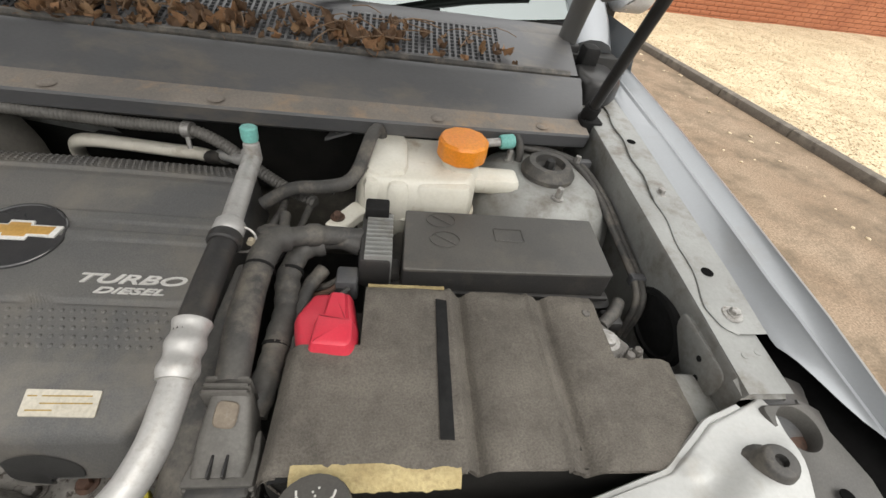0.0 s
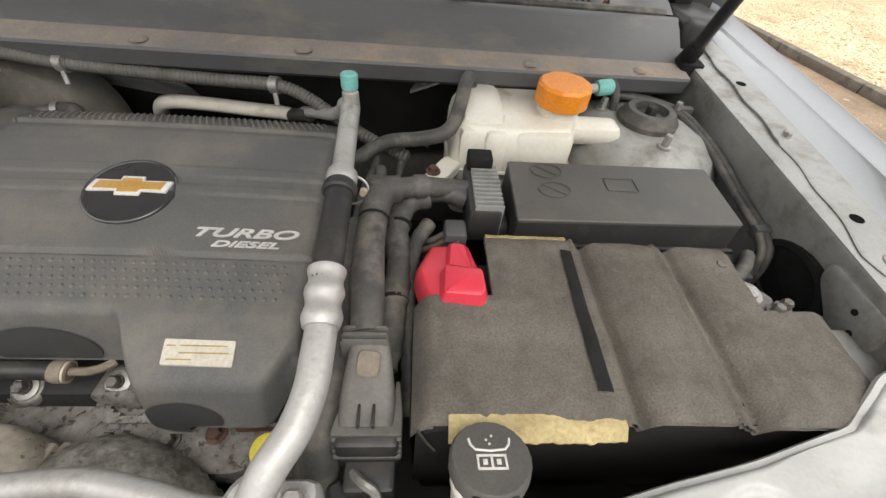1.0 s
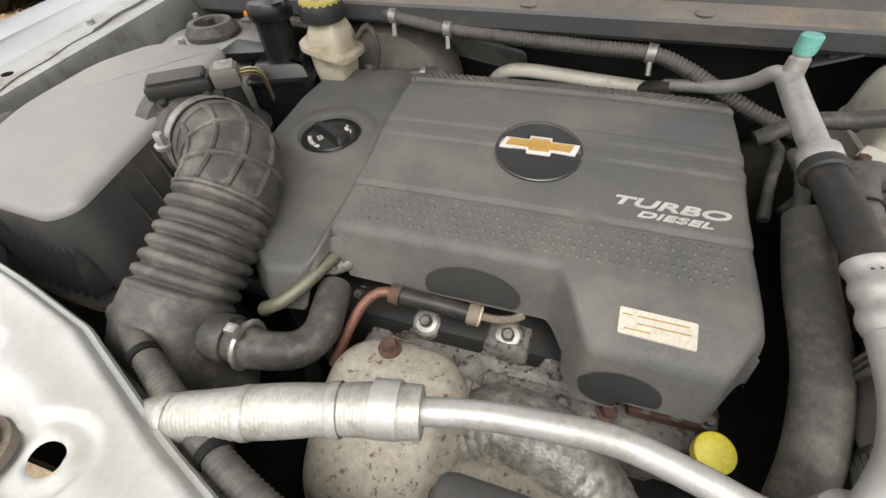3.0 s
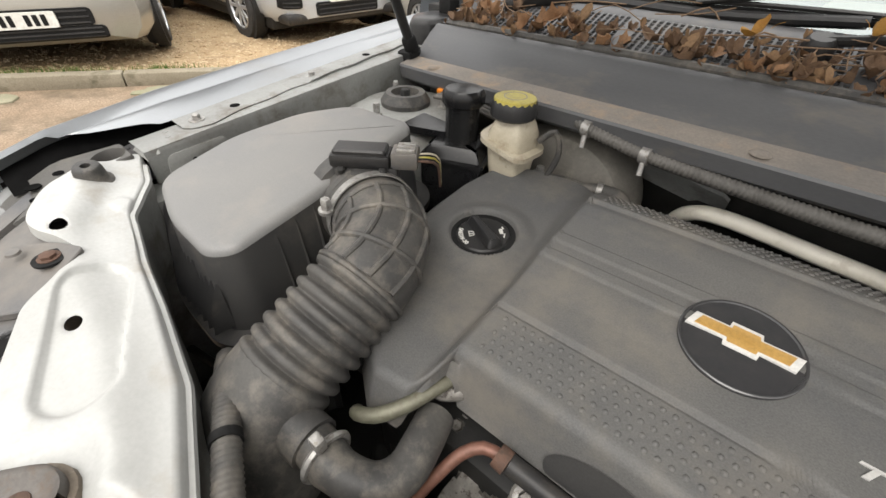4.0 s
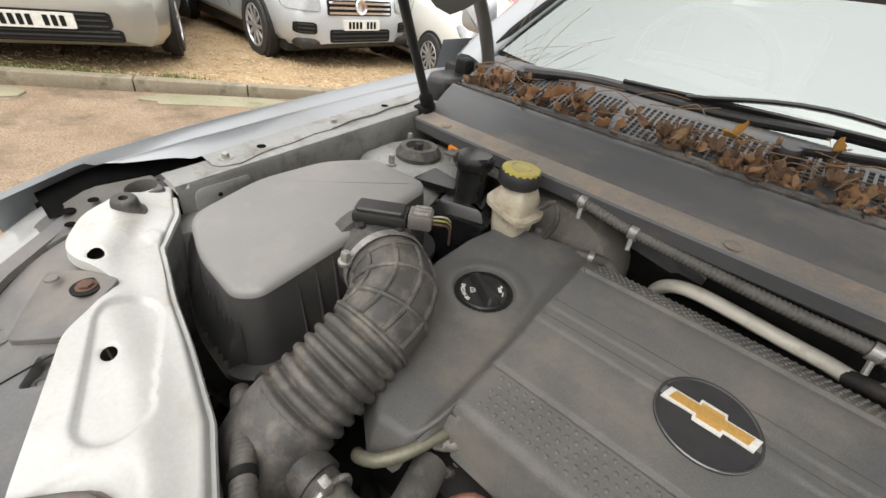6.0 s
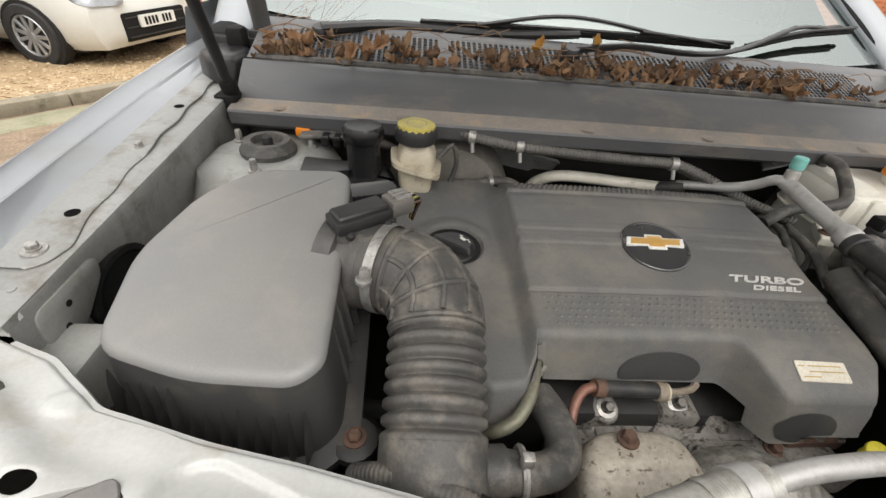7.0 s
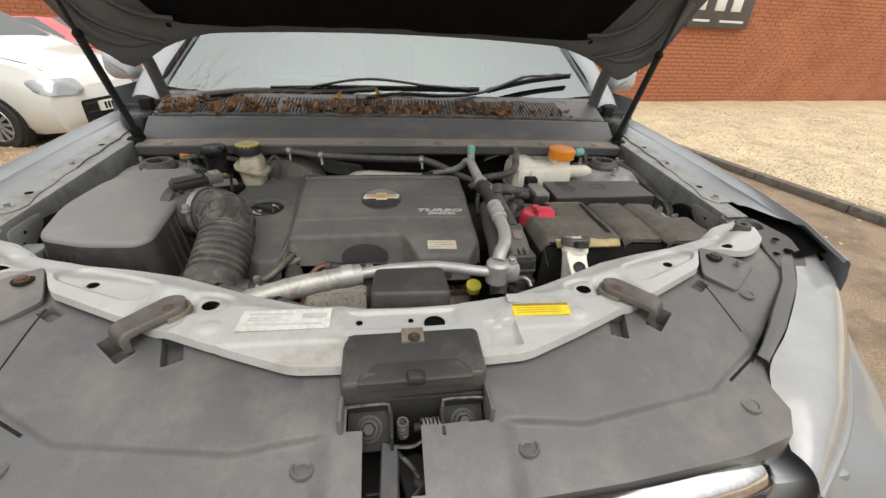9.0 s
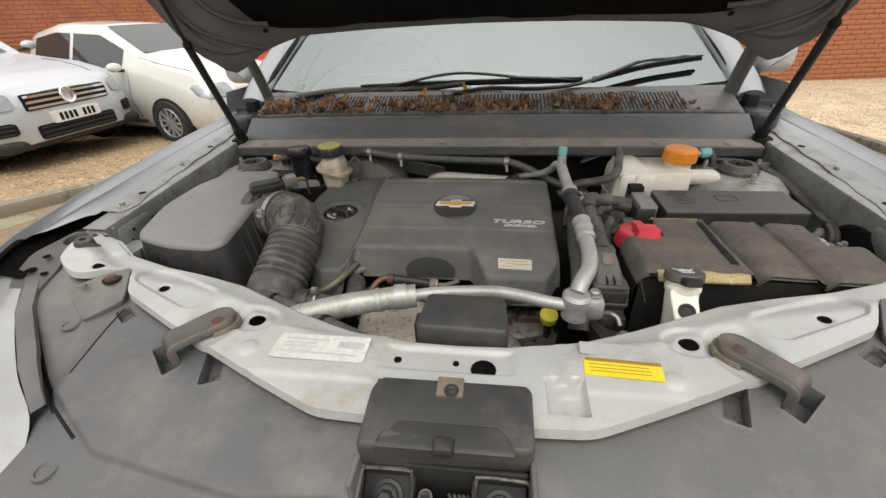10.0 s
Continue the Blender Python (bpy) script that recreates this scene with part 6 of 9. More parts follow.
part("pad", Geo().prism(rpoly([(-0.13, 1.16), (0.13, 1.16), (0.12, 1.30), (-0.12, 1.30)], 0.03), [(0, 1.13), (0, 1.15), (0.01, 1.16)]), LABEL, dash, "pale box on top")
q = Matrix.Translation((-0.38, 1.58, 1.13)) @ Matrix.Rotation(radians(-62), 4, 'X')
rim = Geo().tube([(0.185 * math.cos(a), 0.185 * math.sin(a), 0) for a in (2 * math.pi * k / 24 for k in range(25))], 0.016, 8)
wl = part("steering_wheel", Geo().add(rim, q), DASH, dash, "dark steering wheel")
part("hub", Geo().add(Geo().box(-0.17, 0.17, -0.05, 0.05, -0.03, 0.0, 0.015), q), DASH, wl)
for x in (-0.38, 0.38):
    st = thing("seat", "grey cloth front seat in the cabin", "seat", (x, 2.1, 0.5), group="front seats")
    part("cushion", Geo().box(x - 0.25, x + 0.25, 1.8, 2.35, 0.55, 0.75, 0.05), SEAT, st)
    part("backrest", Geo().box(x - 0.24, x + 0.24, 2.25, 2.42, 0.7, 1.3, 0.06), SEAT, st)
    part("headrest", Geo().box(x - 0.13, x + 0.13, 2.30, 2.40, 1.32, 1.50, 0.04), SEAT, st)


# ---- wipers ----
def wiper(path, blade, bridge, width=0.016):
    w = thing("wiper", "black wiper arm and blade resting on the windscreen", "wiper", path[0], group="wipers")
    part("arm", Geo().tube(path, width, 10, 0.03, rf=lambda d, L: 1 - 0.35 * d / L, flat=0.6), CAPBLACK, w)
    part("pivot", Geo().lathe(Vector(path[0]) - Vector((0, 0, 0.02)), (0, -0.3, 1), [(0.020, 0), (0.020, 0.02), (0.014, 0.028)], 16), CAPBLACK, w)
    b = part("blade", Geo().tube(blade, 0.006, 6, 0.04), INK, w)
    part("spine", Geo().tube([p + Vector((0, -0.006, 0.010)) for p in blade], 0.004, 6, 0.04), CAPBLACK, b)
    for k in bridge:
        part("bridge", Geo().tube(k, 0.0075, 8, 0.03, flat=0.6), CAPBLACK, b)


def on_screen(x, v, lift=0.02):
    u = 0.5 + 0.5 * x / (0.775 - 0.13 * v)
    return screen_at(u, v) + Vector((0, -lift * 0.5, lift))


wiper([(-0.60, 0.962, 1.138), on_screen(-0.45, 0.0, 0.018), on_screen(-0.25, 0.012, 0.020), on_screen(-0.06, 0.032, 0.026)],
      [on_screen(-0.40, 0.01), on_screen(-0.1, 0.04), on_screen(0.30, 0.035)],
      [[on_screen(-0.28, 0.02, 0.03), on_screen(-0.08, 0.055, 0.045), on_screen(0.16, 0.04, 0.03)], [on_screen(0.08, 0.045, 0.035), on_screen(0.20, 0.04, 0.03), on_screen(0.29, 0.035, 0.022)]], 0.022)
wiper([(-0.10, 0.895, 1.150), (0.02, 0.90, 1.165), (0.16, 0.91, 1.160), on_screen(0.31, 0.015, 0.03), on_screen(0.47, 0.075, 0.04)],
      [on_screen(0.33, 0.03), on_screen(0.5, 0.075), on_screen(0.68, 0.09)],
      [[on_screen(0.38, 0.045, 0.026), on_screen(0.48, 0.08, 0.036), on_screen(0.60, 0.092, 0.028)], [on_screen(0.55, 0.088, 0.026), on_screen(0.62, 0.095, 0.030), on_screen(0.67, 0.092, 0.022)]], 0.012)


# ---- bonnet ----
OPEN = radians(43)
B0 = Vector((0, 0.86, 1.325))
BD = Vector((0, -math.cos(OPEN), math.sin(OPEN)))
BN = Vector((0, -math.sin(OPEN), -math.cos(OPEN)))   # out of the underside


def hood_at(x, s, d=0.0):
    """x across, s metres from the rear edge, d out of the underside."""
    bow = 0.045 * (x / 0.75) ** 2
    curve = 0.05 * (s / 0.95) ** 2
    return Vector((x, 0, 0)) + B0 + BD * s + BN * (d + bow + curve)


def hood_half(s):
    return interp(s, [0, 0.08, 0.3, 0.6, 0.85, 0.97], [0.685, 0.735, 0.80, 0.80, 0.72, 0.60])


hood = thing("bonnet", "open silver bonnet with a black insulation pad", "bonnet", B0)
g = Geo()
rows = []
for j in range(26):
    s = -0.012 + 0.985 * j / 25
    hw = hood_half(s)
    row = []
    for i in range(41):
        x = (2 * i / 40 - 1)
        e = max(0.0, (abs(x) - 0.93) / 0.07)
        row.append(hood_at(x * hw, s, -0.055 + 0.05 * e * e + 0.085 * max(0, (abs(x) - 0.72) / 0.28) ** 1.5 * math.exp(-((s - 0.06) / 0.17) ** 2)))
    rows.append(row)
g.rings(rows, closed=False)
part("skin", g, PAINT, hood, "silver outer skin")
g = Geo()
rows = []
for j in range(41):
    s = 0.0 + 0.965 * j / 40
    hw = hood_half(s) - 0.006
    row = []
    for i in range(61):
        x = (2 * i / 60 - 1) * hw
        edge = 0.012 / (1 + grow((abs(x) - hw + 0.05) * -90))
        dip = -0.022 / (1 + grow((0.06 - s) * 80)) / (1 + grow((abs(x) - 0.60) * 60))
        rib = 0.006 * math.exp(-((s - 0.022) / 0.012) ** 2)
        side = 0.012 * math.exp(-((abs(x) - 0.665) / 0.03) ** 2)
        droop = 0.085 * max(0, (abs(x) / hw - 0.72) / 0.28) ** 1.5 * math.exp(-((s - 0.06) / 0.17) ** 2)
        row.append(hood_at(x, s, -0.012 + edge + dip + rib + side + droop))
    rows.append(row)
g.rings(rows, closed=False)
part("inner_frame", flip(g), HOODIN, hood, "grey painted inner frame", 50)
g = Geo()
rows = []
for j in range(25):
    s = 0.034 + 0.866 * j / 24
    row = []
    for i in range(33):
        t = 2 * i / 32 - 1
        hw = 0.655 - 0.07 * max(0, (0.2 - s) / 0.16) ** 2 - 0.06 * max(0, (s - 0.7) / 0.25)
        e = 0.014 if (i in (0, 32) or j in (0, 24)) else 0
        row.append(hood_at(t * hw, s - 0.018 * (1 - t * t) * max(0, 1 - j / 6), 0.004 - e + 0.004 * noise.noise((t * 6, s * 9, 2))))
    rows.append(row)
g.rings(rows, closed=False)
part("insulation_pad", flip(g), PAD, hood, "black felt insulation pad")
for x, s, r in ((0.64, 0.045, 0.012), (-0.64, 0.045, 0.012), (0.58, 0.05, 0.007), (-0.58, 0.05, 0.007), (0.735, 0.27, 0.016), (-0.735, 0.27, 0.016)):
    c = hood_at(x, s, 0.004)
    part("hole", Geo().lathe(c, BN, [(r, 0), (r * 0.9, 0.002)], 16).map(lambda p: c + (p - c) * 1.0), INK, hood, "dark access hole")
for s in (-1, 1):
    # the curled rear corner and the hinge arm
    k = Geo().tube([hood_at(s * 0.62, 0.02, 0.020), hood_at(s * 0.680, 0.06, 0.060), hood_at(s * 0.725, 0.13, 0.062), hood_at(s * 0.745, 0.25, 0.026)], 0.016, 10, flat=0.7)
    part("side_flange", k, HOODIN, hood)
    # pressed ribs at the hinge corner of the frame
    for pts in ([(0.56, 0.075), (0.62, 0.11), (0.665, 0.17), (0.685, 0.26), (0.690, 0.40)], [(0.60, 0.02), (0.655, 0.07), (0.705, 0.13), (0.735, 0.20)], [(0.735, 0.20), (0.765, 0.34), (0.775, 0.55), (0.755, 0.75)]):
        part("frame_rib", Geo().tube([hood_at(s * x, q_, 0.002 + 0.085 * max(0, (x / hood_half(q_) - 0.72) / 0.28) ** 1.5 * math.exp(-((q_ - 0.06) / 0.17) ** 2)) for x, q_ in pts], 0.010, 8, flat=0.6), HOODIN, hood, "pressed rib")
    arm = [(s * 0.735, 1.02, 1.095), (s * 0.728, 0.985, 1.16), (s * 0.715, 0.93, 1.23), (s * 0.70, 0.865, 1.29)]
    hg = part("hinge", Geo().tube(arm, 0.020, 10, flat=0.5), HOODIN, hood, "grey painted hinge arm")
    part("bracket", Geo().box(min(s * 0.70, s * 0.76), max(s * 0.70, s * 0.76), 0.99, 1.07, 1.06, 1.12, 0.006), BLACK, hg)
    part("seal_block", Geo().box(min(s * 0.755, s * 0.79), max(s * 0.755, s * 0.79), 0.945, 0.985, 1.06, 1.130, 0.01), INK, hg)
    gs = thing("gas_strut", "black gas strut holding the bonnet open", "gas strut", (s * 0.738, 0.805, 1.05), group="gas struts")
    a, b = Vector((s * 0.738, 0.800, 1.058)), Vector((s * 0.715, 0.585, 1.485))
    mid = a.lerp(b, 0.61)
    part("cylinder", Geo().tube([a, mid], 0.0098, 14), CAPBLACK, gs, "black cylinder")
    part("rod", Geo().tube([mid, b], 0.0048, 10), DARK, gs, "thin rod")
    part("collar", Geo().lathe(mid - (b - a).normalized() * 0.01, b - a, [(0.0105, 0), (0.011, 0.008), (0.006, 0.016)], 14), INK, gs)
    part("lower_socket", Geo().lathe(a - (b - a).normalized() * 0.02, b - a, [(0.012, 0), (0.015, 0.012), (0.015, 0.035), (0.012, 0.04)], 14), INK, gs)
    part("upper_socket", Geo().lathe(b - (b - a).normalized() * 0.02, b - a, [(0.007, 0), (0.010, 0.012), (0.010, 0.03), (0.006, 0.036)], 12), INK, gs)
    part("foot", Geo().prism(rpoly([(-0.02, -0.025), (0.02, -0.025), (0.02, 0.03), (-0.02, 0.03)], 0.006), [(0, 1.005), (0, 1.045), (0.008, 1.05)]).map(lambda p: Vector((p.x + s * 0.745, p.y + 0.81, p.z))), INK, gs)


# ---- engine cover ----
CY = [0.26, 0.285, 0.31, 0.335, 0.36, 0.44, 0.49, 0.53, 0.57, 0.595, 0.61, 0.63, 0.648, 0.668]
CZ = [0.930, 0.938, 0.946, 0.950, 0.953, 0.961, 0.971, 0.977, 0.981, 0.982, 0.980, 0.975, 0.968, 0.958]


def cover_z(y):
    return interp(y, CY, CZ)


COVER_L, COVER_R = -0.430, 0.174


def cover_front(x):
    """The front edge: the side section, the arch at the pipe, the face and the lobe under the label."""
    if x < -0.245:
        return interp(x, [-0.430, -0.422, -0.405, -0.375, -0.34, -0.30, -0.262, -0.245], [0.520, 0.470, 0.420, 0.358, 0.305, 0.277, 0.282, 0.318])
    if x < 0.10:
        return 0.333 - 0.066 * smoother(-0.006, 0.040, x)
    return 0.267 + 0.038 * smoother(0.140, 0.174, x)


def cover_rear(x):
    if x < -0.24:
        return interp(x, [-0.430, -0.424, -0.408, -0.38, -0.34, -0.29, -0.24], [0.545, 0.590, 0.640, 0.668, 0.682, 0.684, 0.676])
    return 0.668 - 0.012 * smoother(0.13, 0.174, x)


def cover_low(x):
    """The lower rim of the moulding along the front."""
    if x < -0.225:
        return 0.872 + 0.050 * math.exp(-((x + 0.243) / 0.014) ** 4)
    if x < 0.02:
        return 0.884
    return 0.860 + 0.016 * smoother(0.070, 0.078, x) + 0.020 * smoother(0.150, 0.170, x)


def cover_at(x, y):
    """Height of the moulded top: a raised field beside the lower section with the oil filler."""
    field = cover_z(y) + 0.003 * math.sin(math.pi * min(1, max(0, (x + 0.242) / 0.41)))
    side = 0.922 + 0.078 * (y - 0.26) + 0.010 * smoother(0.55, 0.66, y)
    d = math.hypot((x + 0.335) / 1.0, y - 0.508)
    side += 0.006 * (1 - smoother(0.050, 0.074, d)) - 0.016 * (1 - smoother(0.040, 0.046, d))
    w = 0.010 + 0.018 * smoother(0.40, 0.62, y)
    z = side + (field - side) * smoother(-0.252 - w, -0.240, x)
    # the lobe's top falls away to the front
    if y < 0.335 and x > -0.01:
        z -= 0.10 * (0.335 - y) * smoother(-0.005, 0.035, x)
    # shallow steps across the field
    if x > -0.245:
        z -= 0.0016 * math.exp(-((y - 0.4012) / 0.0016) ** 2)
        for yc, h in ((0.484, 0.0030), (0.497, -0.0026), (0.511, 0.0030), (0.526, -0.0026), (0.404, 0.0034), (0.606, 0.0055)):
            z += h * smoother(yc - 0.0014, yc + 0.0014, y)
    return z


def cover_edge(t, r):
    """Drop of a rounded rim at distance t from the edge."""
    return 0.0 if t >= r else r - math.sqrt(max(0.0, r * r - (r - t) ** 2))


def cover_mesh():
    xs = [COVER_L + 0.0015 * k for k in range(8)] + [COVER_L + 0.012 + (COVER_R - COVER_L - 0.024) * k / 180 for k in range(181)] + [COVER_R - 0.0105 + 0.0015 * k for k in range(8)]
    rings = []
    for x in xs:
        f, b = cover_front(x), cover_rear(x)
        low = cover_low(x)
        ys = [f + 0.0012 * k for k in range(11)] + [f + 0.014 + (b - f - 0.028) * k / 220 for k in range(221)] + [b - 0.0125 + 0.00125 * k for k in range(11)]
        row = [(x, f - 0.012, low), (x, f - 0.010, low + 0.003), (x, f - 0.004, low + (cover_at(x, f) - low) * 0.6)]
        for y in ys:
            z = cover_at(x, y) - cover_edge(y - f, 0.013) - cover_edge(b - y, 0.012) - 0.8 * cover_edge(x - COVER_L, 0.011) - 0.9 * cover_edge(COVER_R - x, 0.011)
            row.append((x, y, z))
        row += [(x, b + 0.003, cover_at(x, b) - 0.03), (x, b + 0.005, 0.90)]
        rings.append(row)
    rings.insert(0, [(x - 0.004, y, min(z, 0.885)) for x, y, z in rings[0]])
    rings.append([(x + 0.004, y, min(z, 0.882)) for x, y, z in rings[-1]])
    return flip(Geo().rings(rings, closed=False))


ec = thing("engine_cover", "dusty black plastic engine cover with an emblem", "engine cover", (0, 0.45, 0.90))
top = part("top", cover_mesh(), COVER, ec, "dusty textured moulding", 60)
dim = Geo()
for (ya, yb, rows_, n_, rd_) in ((0.615, 0.652, 5, 44, 0.0024), (0.352, 0.392, 5, 38, 0.0026)):
    for j in range(rows_):
        for i in range(n_):
            x = -0.226 + 0.380 * (i + 0.5 * (j % 2)) / n_
            y = ya + (yb - ya) * j / (rows_ - 1)
            dim.lathe((x, y, cover_at(x, y) - 0.0004), (0, 0, 1), [(rd_ * 1.12, 0), (rd_ * 0.85, 0.0014), (rd_ * 0.4, 0.0020)], 6)
tagged(part("dot_pattern", dim, COVER, top, "rows of small raised dots", 80), kind="stuff")
# dark oval patches on the front face


def face_at(x, z, out=0.0012):
    """A place on the cover's front face."""
    f, low, hi = cover_front(x), cover_low(x), cover_at(x, cover_front(x))
    t = (z - low) / max(0.01, (hi - 0.013) - low)
    return Vector((x, f - 0.010 + 0.010 * min(1.0, t) - out, z))


def face_patch(cx, cz, rx, rz, low):
    return Geo().rings([[face_at(cx + k * rx * math.cos(a), max(low(cx + k * rx * math.cos(a)) + 0.004, cz + k * rz * math.sin(a)), 0.0030 + 0.0006 * (1 - k)) for a in (2 * math.pi * i / 40 for i in range(40))] for k in (1.0, 0.7, 0.3)], (False, True))


part("patch", face_patch(-0.083, 0.901, 0.052, 0.031, cover_low), WETBLACK, ec, "dark damp patch")
part("patch", face_patch(0.070, 0.888, 0.036, 0.024, cover_low), WETBLACK, ec, "dark damp patch")
# the round emblem
em = part("emblem_disc", Geo().prism(ellipse(-0.045, 0.484, 0.050, 0.046, 48), [(0, 0.966), (0, 0.9748), (0.0012, 0.9758), (0.0026, 0.9758), (0.0034, 0.9744), (0.012, 0.9748), (0.03, 0.9756)]).map(lambda p: Vector((p.x, p.y, p.z + 0.0042 + (p.y - 0.485) * 0.20))), ENAMEL, ec, "dark round emblem disc")
bow = [(-0.045, -0.004), (-0.041, 0.008), (-0.013, 0.008), (-0.012, 0.014), (0.013, 0.014), (0.014, 0.008), (0.046, 0.008), (0.042, -0.008), (0.015, -0.008), (0.014, -0.014), (-0.013, -0.014), (-0.014, -0.008), (-0.046, -0.008)]
bow = list(reversed(bow))
part("emblem", Geo().prism([(-0.045 + x * 0.98, 0.488 + y * 0.95) for x, y in bow], [(0, 0.973), (0.0, 0.9770), (0.0010, 0.9775)]).map(lambda p: Vector((p.x, p.y, p.z + 0.0042 + (p.y - 0.485) * 0.22))), WHITE, em, "pale emblem border")
part("emblem_fill", Geo().prism([(-0.045 + x * 0.84, 0.488 + y * 0.68) for x, y in bow], [(0, 0.9770), (0.0, 0.9780), (0.0006, 0.9783)]).map(lambda p: Vector((p.x, p.y, p.z + 0.0042 + (p.y - 0.485) * 0.22))), GOLD, em, "gold emblem face")


def letters(body, x, y, width, size, material, owner, zf, shear=0.25, label="raised lettering", sy=1.0):
    tg = text_geo(body, size, 0.0009, shear)
    w = max(p[0] for p in tg.v)
    tg.map(lambda p: Vector((x + p.x * width / w, y + p.y * sy, zf(x + p.x * width / w, y + p.y * sy) + 0.0006 + p.z)))
    return part("lettering", tg, material, owner, label)


letters("TURBO", 0.038, 0.426, 0.116, 0.026, LETTER, top, cover_at, 0.3, "pale letters TURBO", 0.66)
letters("DIESEL", 0.064, 0.4125, 0.072, 0.014, LETTER, top, cover_at, 0.3, "pale letters DIESEL", 0.80)
lb = part("label", Geo().prism(rpoly([(0.055, 0.288), (0.119, 0.287), (0.119, 0.309), (0.055, 0.310)], 0.002), [(0, 0), (0.0003, 0.0012)]).map(lambda p: Vector((p.x, p.y, cover_at(p.x, p.y) + 0.0006 + p.z))), LABEL, ec, "aged paper sticker")
for y, x0, x1 in ((0.304, 0.070, 0.112), (0.298, 0.070, 0.114), (0.2925, 0.060, 0.082), (0.304, 0.058, 0.066)):
    part("writing", Geo().box(x0, x1, y - 0.0005, y + 0.0005, 0, 0.0004, 0.0001, 0).map(lambda p: Vector((p.x, p.y, cover_at(p.x, p.y) + 0.0018 + p.z))), AMBER, lb, "thin bars of writing")

# oil filler
oc = thing("oil_filler_cap", "black oil filler cap with pale oil symbol", "oil cap", (-0.335, 0.508, 0.93))
part("well_ring", Geo().lathe((-0.335, 0.508, 0.934), (0, -0.05, 1), [(0.048, 0.002), (0.046, 0.006), (0.043, 0.0072), (0.0405, 0.006), (0.038, 0.003)], 40, (True, True)), COVER, oc)
cap = part("cap", Geo().lathe((-0.335, 0.508, 0.934), (0, -0.05, 1), [(0.036, 0), (0.036, 0.006), (0.0335, 0.0085), (0.02, 0.0087)], 36, wob=lambda a: 1 + 0.010 * math.cos(12 * a)), CAPBLACK, oc, "black cap")
q = Matrix.Translation((-0.335, 0.508, 0.9422)) @ Matrix.Rotation(radians(-25), 4, 'Z')
gp = Geo().prism(rpoly([(-0.033, -0.006), (0.031, -0.010), (0.031, 0.010), (-0.033, 0.008)], 0.005), [(-0.002, 0), (0.001, 0.007), (0.004, 0.010)])
part("grip", Geo().add(gp, q), CAPBLACK, cap, "raised grip bar")

part("gap", Geo().lathe((-0.335, 0.508, 0.9405), (0, -0.05, 1), [(0.0425, 0.0), (0.0425, 0.0008), (0.0375, 0.0008)], 36, (True, False)), INK, oc, "dark gap round the cap")


def on_cap(radius, angle, px, py, pz):
    """A place on the cap along an arc, letters upright towards the middle."""
    a = angle + px / radius
    return Vector((-0.335 + (radius - py) * math.cos(a), 0.508 + (radius - py) * math.sin(a), 0.9432 + pz - 0.05 * ((radius - py) * math.sin(a)) * -1.0))


tg = text_geo("SAE5W-30", 0.0095, 0.0004)
tg.map(lambda p: on_cap(0.0325, radians(200), p.x * 0.85, p.y * 0.85, p.z - 0.0002))
part("lettering", tg, WHITE, cap, "pale letters SAE5W-30")
for px, py, w, h in ((0.0, 0.0, 0.011, 0.0016), (0.0, 0.007, 0.011, 0.0016), (-0.005, 0.0035, 0.0016, 0.007), (0.005, 0.0035, 0.0016, 0.007), (0.0005, 0.0035, 0.0014, 0.006)):
    part("symbol", Geo().box(px - w / 2, px + w / 2, py - h / 2, py + h / 2, 0, 0.0008, 0.0002, 0).map(lambda p: on_cap(0.0195, radians(225), p.x, p.y * 0.9, p.z - 0.0002)), WHITE, cap, "pale handbook symbol")
for px, py, w, h in ((0.0, 0.0, 0.010, 0.005), (0.008, 0.004, 0.007, 0.0018), (-0.006, 0.004, 0.004, 0.0018)):
    part("symbol", Geo().box(px - w / 2, px + w / 2, py - h / 2, py + h / 2, 0, 0.0008, 0.0002, 0).map(lambda p: on_cap(0.024, radians(45), -p.x, -p.y, p.z - 0.0002)), WHITE, cap, "pale oil can symbol")


# ---- air filter box and intake ----
ab = thing("air_filter_box", "large dusty black air filter box", "air filter box", (-0.57, 0.39, 0.85))
TOP = [(-0.668, 0.262), (-0.580, 0.236), (-0.490, 0.232), (-0.468, 0.252), (-0.474, 0.42), (-0.484, 0.530), (-0.500, 0.542), (-0.606, 0.536), (-0.660, 0.474), (-0.686, 0.372)]


def ab_z(p):
    return Vector((p.x, p.y, p.z + (p.y - 0.25) * 0.135))


# one lid in two tones, so its top looks sky lit and sides shaded
part("lid", Geo().prism(rpoly(TOP, 0.026, 5), [(-0.0005, 0.9915), (0.0002, 0.9948), (0.0022, 0.9982), (0.0055, 1.0003), (0.010, 1.001), (0.018, 1.0015), (0.022, 1.0015)]).map(ab_z), LID, ab, "smooth dusty lid top, painted paler as sky lit", 60)
part("lid_side", Geo().prism(rpoly(TOP, 0.026, 5), [(-0.009, 0.885), (-0.008, 0.90), (-0.003, 0.955), (0.0, 0.9925)]).map(ab_z), AIRSIDE, ab, "lid sides painted darker as shaded", 60)
part("base", Geo().prism(rpoly(TOP, 0.03, 5), [(0.02, 0.70), (-0.012, 0.86), (-0.028, 0.876), (-0.028, 0.886), (-0.02, 0.888)]).map(ab_z), BLACK, ab)
